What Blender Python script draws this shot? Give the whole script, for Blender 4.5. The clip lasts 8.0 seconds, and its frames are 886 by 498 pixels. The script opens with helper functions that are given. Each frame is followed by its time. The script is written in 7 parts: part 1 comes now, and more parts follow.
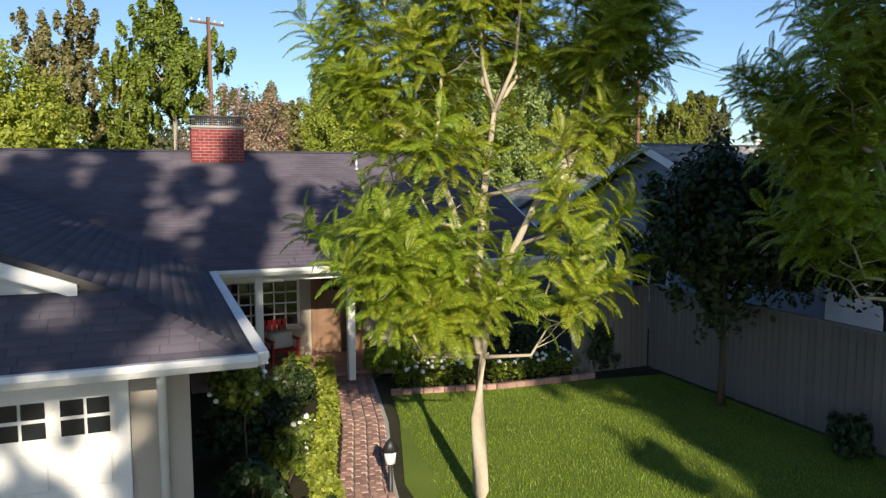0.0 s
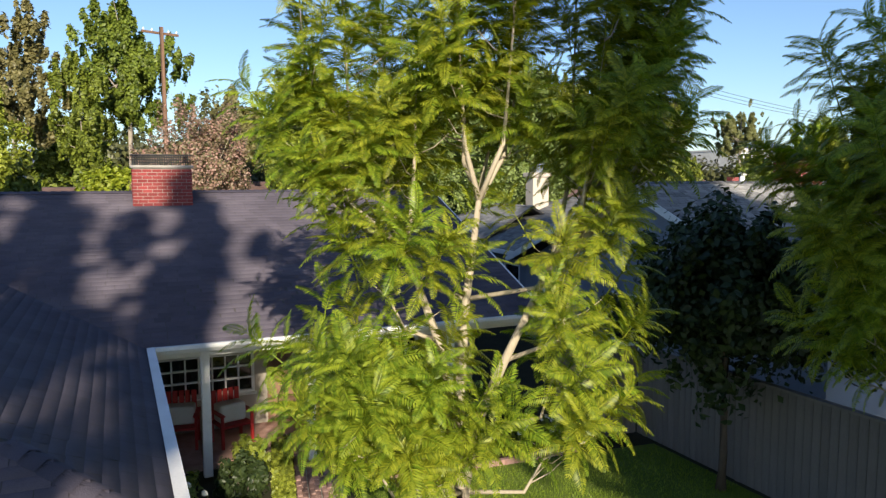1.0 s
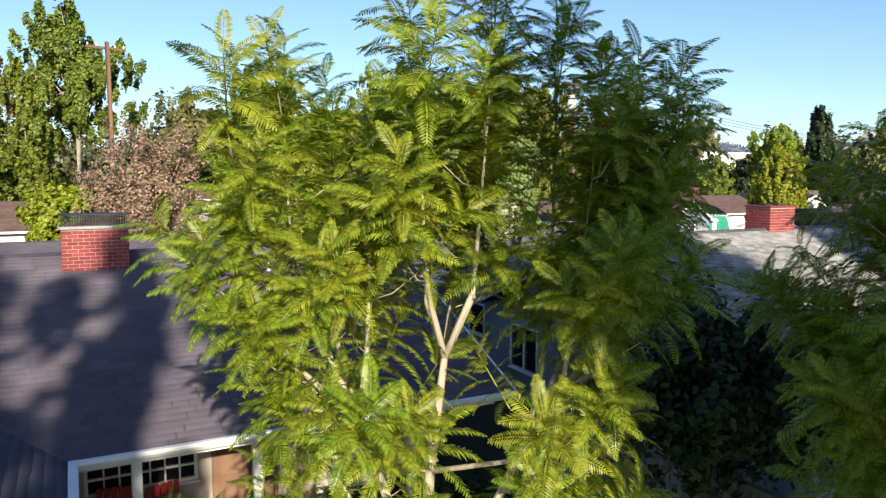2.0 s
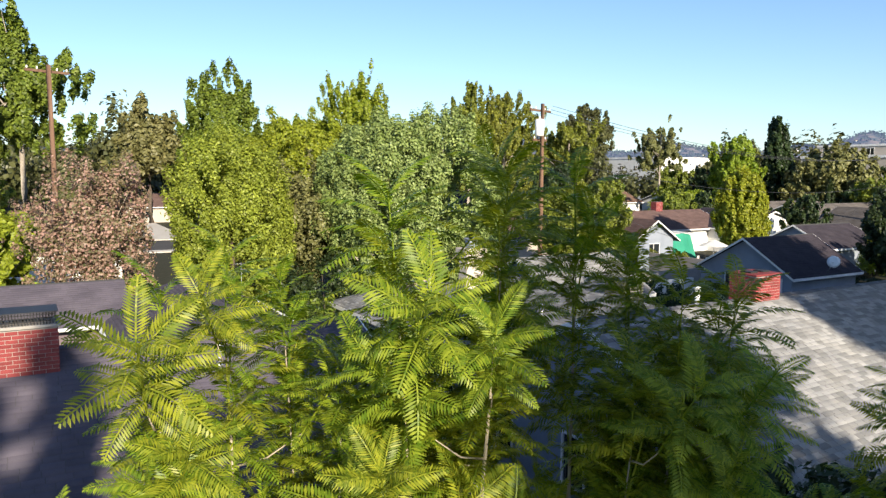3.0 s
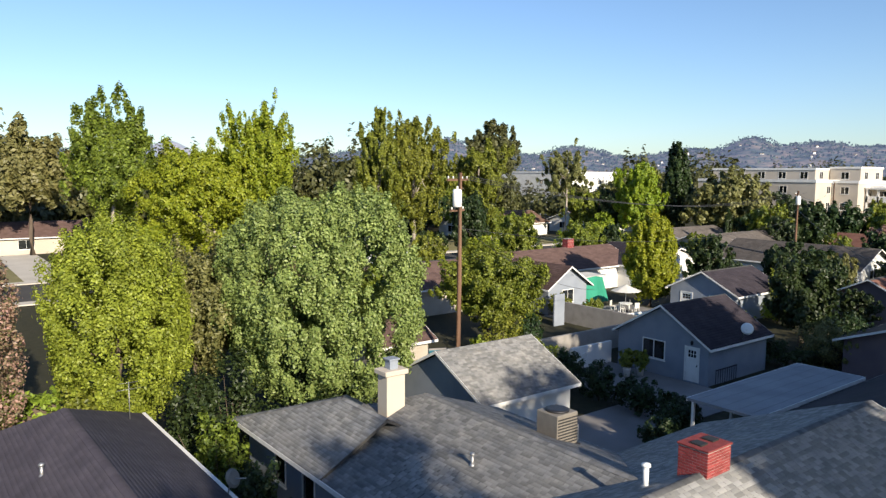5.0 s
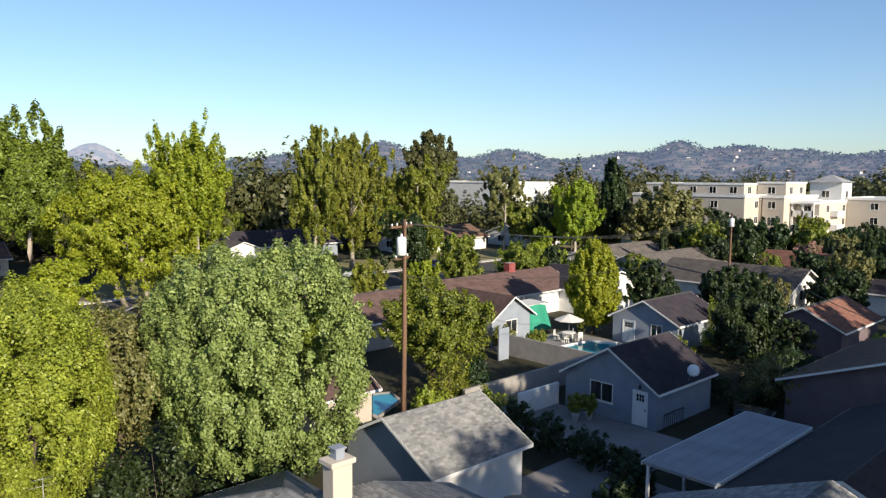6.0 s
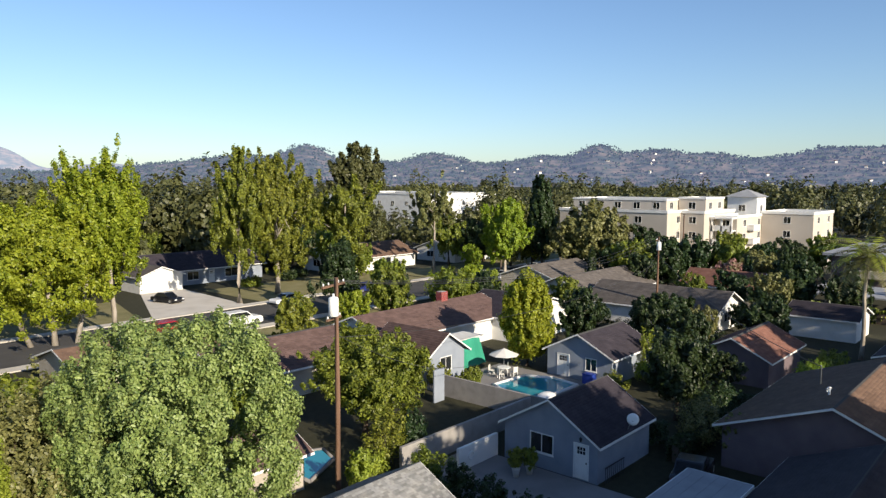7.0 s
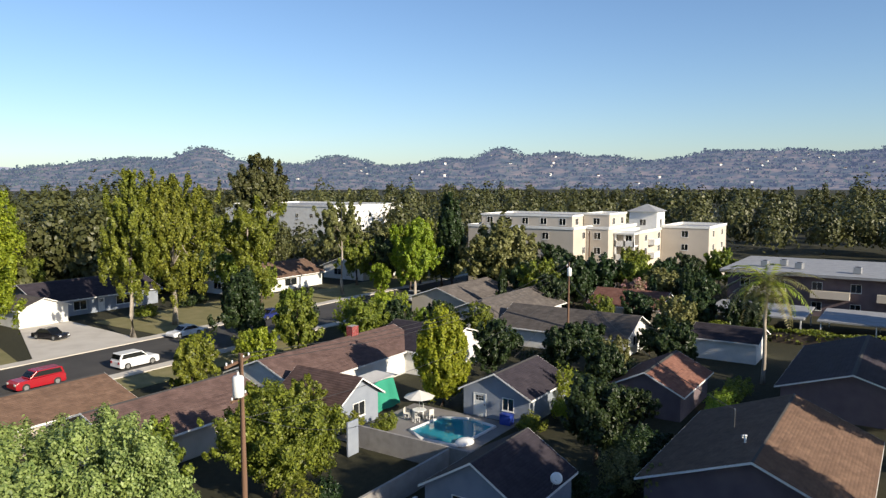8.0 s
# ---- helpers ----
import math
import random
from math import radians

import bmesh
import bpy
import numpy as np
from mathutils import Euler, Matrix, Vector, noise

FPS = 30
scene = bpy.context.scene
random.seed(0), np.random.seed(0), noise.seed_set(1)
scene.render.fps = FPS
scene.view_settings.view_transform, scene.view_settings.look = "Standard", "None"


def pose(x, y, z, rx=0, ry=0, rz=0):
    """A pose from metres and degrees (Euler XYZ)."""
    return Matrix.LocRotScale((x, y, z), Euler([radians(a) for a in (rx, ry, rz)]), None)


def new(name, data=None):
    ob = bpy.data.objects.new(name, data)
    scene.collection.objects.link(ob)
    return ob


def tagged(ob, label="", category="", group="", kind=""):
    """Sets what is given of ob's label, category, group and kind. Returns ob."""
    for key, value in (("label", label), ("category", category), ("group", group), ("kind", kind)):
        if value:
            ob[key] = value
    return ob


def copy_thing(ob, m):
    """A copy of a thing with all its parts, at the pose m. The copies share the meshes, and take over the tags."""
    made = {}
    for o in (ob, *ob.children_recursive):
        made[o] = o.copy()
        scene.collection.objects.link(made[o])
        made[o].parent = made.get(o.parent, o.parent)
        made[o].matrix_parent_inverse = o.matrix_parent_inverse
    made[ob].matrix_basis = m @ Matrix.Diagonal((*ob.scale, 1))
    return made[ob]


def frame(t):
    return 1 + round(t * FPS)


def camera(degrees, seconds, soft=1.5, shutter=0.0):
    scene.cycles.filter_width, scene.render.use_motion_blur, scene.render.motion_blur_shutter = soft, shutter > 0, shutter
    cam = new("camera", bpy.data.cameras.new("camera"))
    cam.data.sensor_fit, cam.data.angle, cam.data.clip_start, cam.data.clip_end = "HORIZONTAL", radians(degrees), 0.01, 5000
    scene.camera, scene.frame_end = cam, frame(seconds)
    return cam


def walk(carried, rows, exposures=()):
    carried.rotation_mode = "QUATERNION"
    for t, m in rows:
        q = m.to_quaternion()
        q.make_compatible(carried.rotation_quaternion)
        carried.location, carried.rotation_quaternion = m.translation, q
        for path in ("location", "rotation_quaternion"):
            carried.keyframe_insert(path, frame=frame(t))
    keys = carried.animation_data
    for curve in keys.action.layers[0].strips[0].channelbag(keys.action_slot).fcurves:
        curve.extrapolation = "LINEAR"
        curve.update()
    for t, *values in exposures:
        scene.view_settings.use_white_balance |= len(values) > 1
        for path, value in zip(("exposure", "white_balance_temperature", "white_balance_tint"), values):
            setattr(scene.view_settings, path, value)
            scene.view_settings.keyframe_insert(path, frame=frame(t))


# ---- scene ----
# Camera: a drone that climbs from eave height and yaws to its right. Rows: seconds, x, y, z, yaw, pitch, roll.
cam = camera(63.1, 8.0, soft=1.35)
PATH = [
    (0, 0.002, 0.003, 4.168, -21.62, -5.64, -0.12),
    (0.5, 0.254, 0.782, 4.666, -23.04, -5.60, -0.10),
    (1, 0.499, 1.492, 5.175, -24.36, -5.64, -0.07),
    (2.5, 1.308, 3.281, 7.323, -28.94, -5.95, 0.25),
    (3, 1.584, 4.107, 8.243, -30.47, -6.02, 0.42),
    (3.5, 1.884, 4.704, 9.201, -31.97, -5.98, 0.35),
    (4, 2.123, 5.382, 10.129, -33.59, -5.94, 0.37),
    (4.5, 2.412, 5.998, 11.120, -35.52, -5.94, 0.47),
    (6, 3.516, 8.381, 14.501, -42.90, -5.62, 0.41),
    (6.5, 4.082, 9.278, 15.789, -45.41, -5.49, 0.29),
    (7, 4.652, 10.174, 17.139, -48.74, -5.36, 0.14),
    (7.5, 5.404, 11.165, 18.590, -52.58, -5.29, 0.01),
    (8, 6.345, 12.225, 20.061, -56.24, -5.21, -0.08),
]
walk(cam, [(t, pose(x, y, z, 0, 0, yaw) @ pose(0, 0, 0, 90 + pitch) @ pose(0, 0, 0, 0, 0, roll)) for t, x, y, z, yaw, pitch, roll in PATH],
     exposures=[(0, 0.42), (1, 0.5), (2.5, 0.68), (3.5, 0.62), (4.5, 0.5), (6, 0.38), (8, 0.32)])
# ---- light: low late-afternoon sun from behind the start of the flight, clear sky ----
SUN_EL, SUN_DX, SUN_DY = 23.0, 0.18, 0.98
sun_dir = Vector((SUN_DX, SUN_DY, -math.tan(radians(SUN_EL)) * math.hypot(SUN_DX, SUN_DY))).normalized()
world = bpy.data.worlds.new("sky")
scene.world = world
world.use_nodes = True
wn = world.node_tree.nodes
sky = wn.new("ShaderNodeTexSky")
sky.sky_type, sky.sun_disc = "NISHITA", False
sky.sun_elevation, sky.sun_rotation = radians(SUN_EL), math.atan2(-SUN_DX, -SUN_DY)
sky.air_density, sky.dust_density, sky.ozone_density = 1.0, 0.45, 1.9
wn["Background"].inputs["Strength"].default_value = 0.10
tint = wn.new("ShaderNodeMix")
tint.data_type, tint.blend_type = "RGBA", "MULTIPLY"
tint.inputs["Factor"].default_value = 1.0
tint.inputs["B"].default_value = (0.88, 1.0, 1.19, 1)
world.node_tree.links.new(sky.outputs["Color"], tint.inputs["A"])
world.node_tree.links.new(tint.outputs["Result"], wn["Background"].inputs["Color"])
sun = new("sun", bpy.data.lights.new("sun", "SUN"))
sun.data.energy, sun.data.angle, sun.data.color = 5.9, radians(0.6), (1.0, 0.88, 0.70)
sun.rotation_euler = sun_dir.to_track_quat("-Z", "Y").to_euler()


# ---- materials ----
def material(name, colours, rough=0.8, scale=3.0, fine=60.0, bump=0.15, metal=0.0, island=0.0, per_object=0.0, stretch=(1, 1, 1), stain=0.35, spec=0.3):
    """Two or three colours mixed by large stains and fine grain; island / per_object: brightness spread of single pieces."""
    m = bpy.data.materials.new(name)
    m.use_nodes = True
    nt = m.node_tree
    n, l = nt.nodes, nt.links
    b = n["Principled BSDF"]
    b.inputs["Roughness"].default_value, b.inputs["Metallic"].default_value = rough, metal
    b.inputs["Specular IOR Level"].default_value = spec
    tc = n.new("ShaderNodeTexCoord")
    mp = n.new("ShaderNodeMapping")
    mp.inputs["Scale"].default_value = stretch
    l.new(tc.outputs["Object"], mp.inputs["Vector"])
    big = n.new("ShaderNodeTexNoise")
    big.inputs["Scale"].default_value, big.inputs["Detail"].default_value = scale, 5
    small = n.new("ShaderNodeTexNoise")
    small.inputs["Scale"].default_value, small.inputs["Detail"].default_value = fine, 3
    for t in (big, small):
        l.new(mp.outputs["Vector"], t.inputs["Vector"])
    ramp = n.new("ShaderNodeValToRGB")
    ramp.color_ramp.elements[0].position, ramp.color_ramp.elements[1].position = 0.5 - stain, 0.5 + stain
    ramp.color_ramp.elements[0].color, ramp.color_ramp.elements[1].color = (*colours[0], 1), (*colours[-1], 1)
    if len(colours) > 2:
        ramp.color_ramp.elements.new(0.5).color = (*colours[1], 1)
    add = n.new("ShaderNodeMath")
    add.operation = "MULTIPLY_ADD"
    add.inputs[1].default_value = 0.45
    sub = n.new("ShaderNodeMath")
    sub.operation = "MULTIPLY_ADD"
    sub.inputs[1].default_value, sub.inputs[2].default_value = 0.85, -0.15
    l.new(big.outputs["Fac"], sub.inputs[0])
    l.new(small.outputs["Fac"], add.inputs[0])
    l.new(sub.outputs[0], add.inputs[2])
    l.new(add.outputs[0], ramp.inputs["Fac"])
    out = ramp.outputs["Color"]
    for spread, kind in ((island, "ShaderNodeNewGeometry"), (per_object, "ShaderNodeObjectInfo")):
        if spread:
            src = n.new(kind)
            rng = n.new("ShaderNodeMapRange")
            rng.inputs["To Min"].default_value, rng.inputs["To Max"].default_value = 1 - spread, 1 + spread
            l.new(src.outputs["Random Per Island" if island and kind == "ShaderNodeNewGeometry" else "Random"], rng.inputs["Value"])
            hsv = n.new("ShaderNodeHueSaturation")
            l.new(out, hsv.inputs["Color"])
            l.new(rng.outputs["Result"], hsv.inputs["Value"])
            out = hsv.outputs["Color"]
    l.new(out, b.inputs["Base Color"])
    if bump:
        bm_ = n.new("ShaderNodeBump")
        bm_.inputs["Strength"].default_value, bm_.inputs["Distance"].default_value = bump, 0.02
        l.new(small.outputs["Fac"], bm_.inputs["Height"])
        l.new(bm_.outputs["Normal"], b.inputs["Normal"])
    return m


def leaf_material(name, dark, light, back=0.35, gloss=0.45, hue=0.04, patch=0.9, spread=0.35):
    """Leaves: every leaf has its own tone; light shines through."""
    m = bpy.data.materials.new(name)
    m.use_nodes = True
    n, l = m.node_tree.nodes, m.node_tree.links
    b = n["Principled BSDF"]
    geo = n.new("ShaderNodeNewGeometry")
    ramp = n.new("ShaderNodeValToRGB")
    ramp.color_ramp.elements[0].color, ramp.color_ramp.elements[1].color = (*dark, 1), (*light, 1)
    l.new(geo.outputs["Random Per Island"], ramp.inputs["Fac"])
    tc = n.new("ShaderNodeTexCoord")
    noise_ = n.new("ShaderNodeTexNoise")
    noise_.inputs["Scale"].default_value = patch
    l.new(tc.outputs["Object"], noise_.inputs["Vector"])
    rng = n.new("ShaderNodeMapRange")
    rng.inputs["To Min"].default_value, rng.inputs["To Max"].default_value = 1 - spread, 1 + spread
    l.new(noise_.outputs["Fac"], rng.inputs["Value"])
    info = n.new("ShaderNodeObjectInfo")
    hrng = n.new("ShaderNodeMapRange")
    hrng.inputs["To Min"].default_value, hrng.inputs["To Max"].default_value = 0.5 - hue * 0.5, 0.5 + hue * 0.5
    l.new(info.outputs["Random"], hrng.inputs["Value"])
    hsv = n.new("ShaderNodeHueSaturation")
    l.new(hrng.outputs["Result"], hsv.inputs["Hue"])
    l.new(rng.outputs["Result"], hsv.inputs["Value"])
    l.new(ramp.outputs["Color"], hsv.inputs["Color"])
    l.new(hsv.outputs["Color"], b.inputs["Base Color"])
    b.inputs["Roughness"].default_value, b.inputs["Specular IOR Level"].default_value = gloss, 0.35
    tr = n.new("ShaderNodeBsdfTranslucent")
    warm = n.new("ShaderNodeHueSaturation")
    warm.inputs["Hue"].default_value, warm.inputs["Saturation"].default_value, warm.inputs["Value"].default_value = 0.485, 1.10, 1.35
    l.new(hsv.outputs["Color"], warm.inputs["Color"])
    l.new(warm.outputs["Color"], tr.inputs["Color"])
    mix = n.new("ShaderNodeMixShader")
    mix.inputs["Fac"].default_value = back
    l.new(b.outputs["BSDF"], mix.inputs[1])
    l.new(tr.outputs["BSDF"], mix.inputs[2])
    l.new(mix.outputs["Shader"], n["Material Output"].inputs["Surface"])
    return m


def plain(name, colour, rough=0.5, metal=0.0, spec=0.5):
    m = bpy.data.materials.new(name)
    m.use_nodes = True
    b = m.node_tree.nodes["Principled BSDF"]
    b.inputs["Base Color"].default_value = (*colour, 1)
    b.inputs["Roughness"].default_value, b.inputs["Metallic"].default_value, b.inputs["Specular IOR Level"].default_value = rough, metal, spec
    return m


M = {
    # Charcoal tinted blue-violet: the bluish cast of shade is in the colour.
    "shingle_dark": material("charcoal shingle", [(0.052, 0.046, 0.062), (0.084, 0.074, 0.094), (0.125, 0.110, 0.130)], 0.9, 1.2, 90, 0.3, island=0.10, per_object=0.10),
    "shingle_grey": material("weathered grey shingle", [(0.135, 0.14, 0.15), (0.205, 0.205, 0.205), (0.28, 0.27, 0.25)], 0.9, 1.5, 80, 0.3, island=0.28, per_object=0.28),
    "shingle_brown": material("brown shingle", [(0.0605, 0.0384, 0.0344), (0.0991, 0.0624, 0.0558), (0.1386, 0.092, 0.082)], 0.92, 1.0, 60, 0.3, island=0.14),
    "shingle_slate": material("dark slate shingle", [(0.019, 0.0158, 0.0222), (0.0326, 0.0271, 0.0355), (0.049, 0.0403, 0.0488)], 0.9, 1.2, 60, 0.3, island=0.12),
    "shingle_warm": material("tan brown shingle", [(0.0774, 0.0473, 0.0344), (0.1232, 0.0757, 0.0533), (0.1672, 0.1075, 0.0757)], 0.92, 1.2, 60, 0.3, island=0.14),
    "underlay": material("roof underlay", [(0.05, 0.05, 0.05), (0.08, 0.075, 0.07)], 0.95, 4, 60, 0.2),
    "white_paint": material("white painted wood", [(0.62, 0.61, 0.58), (0.78, 0.77, 0.74), (0.84, 0.83, 0.80)], 0.55, 2.0, 40, 0.05),
    "stucco_grey": material("grey blue stucco", [(0.195, 0.22, 0.2666), (0.2496, 0.28, 0.3311), (0.2964, 0.328, 0.3784)], 0.9, 1.0, 120, 0.35),
    "stucco_white": material("white stucco", [(0.60, 0.59, 0.56), (0.74, 0.73, 0.70), (0.80, 0.79, 0.76)], 0.9, 1.0, 120, 0.3),
    "stucco_tan": material("tan stucco", [(0.336, 0.296, 0.24), (0.44, 0.392, 0.328), (0.496, 0.448, 0.384)], 0.9, 0.8, 100, 0.3),
    "stucco_beige": material("beige stucco", [(0.43, 0.375, 0.31), (0.53, 0.47, 0.395), (0.59, 0.53, 0.455)], 0.9, 0.2, 60, 0.2),
    "stucco_mauve": material("mauve grey stucco", [(0.1152, 0.0884, 0.0999), (0.1584, 0.1224, 0.1332), (0.1944, 0.153, 0.1591)], 0.9, 1.0, 100, 0.3),
    "brick": material("red brick", [(0.17, 0.032, 0.032), (0.27, 0.052, 0.052), (0.34, 0.085, 0.08)], 0.85, 6, 80, 0.35, per_object=0.25),
    "paver": material("old rose brick paver", [(0.22, 0.12, 0.10), (0.36, 0.22, 0.18), (0.46, 0.32, 0.27)], 0.88, 4, 70, 0.35, per_object=0.28),
    "mortar": material("mortar", [(0.30, 0.28, 0.25), (0.42, 0.40, 0.37)], 0.95, 8, 90, 0.3),
    # Concrete darkened so patios and yards carry their shade in the tone.
    "concrete": material("concrete", [(0.16, 0.148, 0.1428), (0.216, 0.204, 0.1974), (0.272, 0.256, 0.2478)], 0.9, 0.5, 40, 0.2),
    # Brighter concrete for driveways and kerbs, with sunlight raised into its tone.
    "drive": material("pale concrete paving", [(0.42, 0.385, 0.335), (0.53, 0.49, 0.43), (0.60, 0.565, 0.50)], 0.9, 0.4, 40, 0.2),
    "asphalt": material("asphalt", [(0.045, 0.043, 0.042), (0.065, 0.062, 0.06), (0.09, 0.085, 0.08)], 0.92, 0.25, 50, 0.2),
    "lawn": material("lawn soil", [(0.07, 0.105, 0.014), (0.115, 0.165, 0.02), (0.17, 0.21, 0.035)], 0.95, 0.8, 35, 0.4),
    "earth": material("garden soil", [(0.018, 0.0198, 0.0084), (0.033, 0.0322, 0.0156), (0.051, 0.0446, 0.0252)], 0.95, 2, 40, 0.4),
    "dry_lawn": material("dry lawn", [(0.13, 0.13, 0.05), (0.20, 0.18, 0.08), (0.28, 0.24, 0.13)], 0.95, 0.4, 20, 0.3),
    "bark_pale": material("pale smooth bark", [(0.28, 0.23, 0.17), (0.42, 0.36, 0.27), (0.52, 0.46, 0.36)], 0.85, 3, 40, 0.3, stretch=(1, 1, 0.35)),
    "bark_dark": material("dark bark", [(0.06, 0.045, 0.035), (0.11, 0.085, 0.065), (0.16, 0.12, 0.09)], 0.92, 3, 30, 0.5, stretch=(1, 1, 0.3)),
    "bark_grey": material("mottled grey bark", [(0.16, 0.14, 0.11), (0.32, 0.28, 0.23), (0.48, 0.44, 0.38)], 0.88, 2, 30, 0.4, stretch=(1, 1, 0.4)),
    "pole_wood": material("weathered creosote pole", [(0.10, 0.06, 0.04), (0.17, 0.10, 0.065), (0.24, 0.15, 0.10)], 0.9, 3, 30, 0.4, stretch=(3, 3, 0.2)),
    # Grey of the boards lowered to hold the shade lying on the fence.
    "fence": material("grey painted fence board", [(0.136, 0.1248, 0.12), (0.188, 0.1716, 0.164), (0.232, 0.2106, 0.2)], 0.85, 2, 40, 0.2, per_object=0.08, stretch=(3, 3, 0.4)),
    "wood_brown": material("brown stained wood", [(0.14, 0.08, 0.05), (0.22, 0.13, 0.08), (0.28, 0.18, 0.12)], 0.8, 3, 40, 0.3, per_object=0.12),
    "block_wall": material("grey block wall", [(0.20, 0.19, 0.17), (0.30, 0.28, 0.26), (0.36, 0.34, 0.31)], 0.92, 1.5, 60, 0.35),
    "red_paint": material("red painted wood", [(0.30, 0.02, 0.02), (0.42, 0.035, 0.03)], 0.55, 3, 30, 0.05),
    "flat_roof": material("weathered roll roofing", [(0.204, 0.2088, 0.2208), (0.272, 0.2784, 0.2898), (0.34, 0.348, 0.3542)], 0.9, 0.8, 50, 0.25),
    "metal": plain("galvanised steel", (0.45, 0.45, 0.45), 0.45, 0.8),
    "metal_dark": plain("dark metal", (0.045, 0.045, 0.05), 0.5, 0.6),
    "ac_grey": material("sun-faded beige metal", [(0.16, 0.145, 0.125), (0.24, 0.22, 0.19)], 0.6, 3, 40, 0.05),
    "black": plain("black rubber", (0.02, 0.02, 0.02), 0.7),
    "glass": plain("dark window glass", (0.015, 0.018, 0.02), 0.06, 0.0, 0.7),
    "white": plain("white enamel", (0.78, 0.78, 0.76), 0.35),
    "green_canvas": material("green shade canvas", [(0.02, 0.20, 0.13), (0.04, 0.30, 0.20)], 0.8, 1.0, 40, 0.1),
    "canvas": material("pale canvas", [(0.55, 0.53, 0.48), (0.70, 0.68, 0.63)], 0.85, 2, 40, 0.05),
    "pool": plain("pool water", (0.03, 0.26, 0.34), 0.04, 0.0, 0.6),
    "wire": plain("cable", (0.05, 0.05, 0.05), 0.6),
    "shingle_drab": material("drab grey-brown shingle", [(0.06, 0.053, 0.0496), (0.1, 0.0874, 0.08), (0.144, 0.1248, 0.112)], 0.92, 1.0, 60, 0.3, island=0.14),
    "tile_red": material("terracotta tile", [(0.11, 0.05, 0.035), (0.17, 0.08, 0.06), (0.21, 0.11, 0.08)], 0.88, 2, 40, 0.3, island=0.2),
    "flower": plain("white petals", (0.8, 0.78, 0.74), 0.6),
    "grass_blade": leaf_material("grass blades", (0.11, 0.185, 0.012), (0.25, 0.33, 0.035), 0.3, 0.5, 0.0),
    "leaf_fern": leaf_material("feathery leaf", (0.102, 0.172, 0.012), (0.325, 0.375, 0.032), 0.36),
    "leaf_green": leaf_material("green leaf", (0.07, 0.098, 0.015), (0.25, 0.29, 0.04), 0.3),
    # Green lowered further to stand in for deep shade on the foliage.
    "leaf_deep": leaf_material("deep green leaf darkened for shade", (0.014, 0.030, 0.010), (0.046, 0.074, 0.022), 0.2),
    "leaf_bright": leaf_material("bright green leaf", (0.13, 0.19, 0.014), (0.34, 0.40, 0.04), 0.35),
    "leaf_yellow": leaf_material("yellow green leaf", (0.135, 0.19, 0.022), (0.34, 0.42, 0.06), 0.35),
    "leaf_grey": leaf_material("silver green leaf", (0.12, 0.175, 0.045), (0.32, 0.39, 0.125), 0.25),
    "leaf_olive": leaf_material("olive brown leaf", (0.10, 0.105, 0.032), (0.25, 0.24, 0.09), 0.25),
    "leaf_pink": leaf_material("pink blossom and leaf", (0.12, 0.135, 0.05), (0.48, 0.27, 0.25), 0.3),
    "leaf_gold": leaf_material("golden leaf", (0.22, 0.20, 0.015), (0.40, 0.34, 0.025), 0.35),
    "leaf_far": leaf_material("distant leaf", (0.056, 0.064, 0.022), (0.096, 0.098, 0.034), 0.12, patch=0.06, spread=0.85),
    "car_white": plain("white car paint", (0.72, 0.72, 0.72), 0.25, 0.0, 0.6),
    "car_black": plain("black car paint", (0.012, 0.012, 0.015), 0.2, 0.0, 0.6),
    "car_red": plain("red car paint", (0.32, 0.012, 0.02), 0.25, 0.0, 0.6),
    "car_blue": plain("blue car paint", (0.02, 0.03, 0.14), 0.25, 0.0, 0.6),
    "car_silver": plain("silver car paint", (0.45, 0.45, 0.46), 0.3, 0.5, 0.6),
    "lamp_red": plain("red lamp glass", (0.35, 0.01, 0.01), 0.2),
    "pot": plain("glazed white pot", (0.66, 0.64, 0.60), 0.4),
    "blue_plastic": plain("blue plastic", (0.02, 0.05, 0.30), 0.4),
}


# ---- building helpers ----
def box(bm, x0, x1, y0, y1, z0, z1):
    v = [bm.verts.new((x, y, z)) for z in (z0, z1) for x, y in ((x0, y0), (x1, y0), (x1, y1), (x0, y1))]
    for f in ((3, 2, 1, 0), (4, 5, 6, 7), (0, 1, 5, 4), (1, 2, 6, 5), (2, 3, 7, 6), (3, 0, 4, 7)):
        bm.faces.new([v[i] for i in f])
    return bm


def boxes(*some):
    bm = bmesh.new()
    for b in some:
        box(bm, *b)
    return bm


def bevelled(bm, width=0.01, segments=1):
    bmesh.ops.bevel(bm, geom=bm.edges[:], offset=width, segments=segments, affect="EDGES", profile=0.5)
    return bm


def prism(bm, outline, low, high, axis="z"):
    """A straight prism over a 2D outline, along one axis."""
    def at(p, h):
        return {"z": (p[0], p[1], h), "y": (p[0], h, p[1]), "x": (h, p[0], p[1])}[axis]
    a = [bm.verts.new(at(p, low)) for p in outline]
    b = [bm.verts.new(at(p, high)) for p in outline]
    bm.faces.new(a[::-1])
    bm.faces.new(b)
    for i in range(len(a)):
        j = (i + 1) % len(a)
        bm.faces.new((a[i], a[j], b[j], b[i]))
    bmesh.ops.recalc_face_normals(bm, faces=bm.faces[:])
    return bm


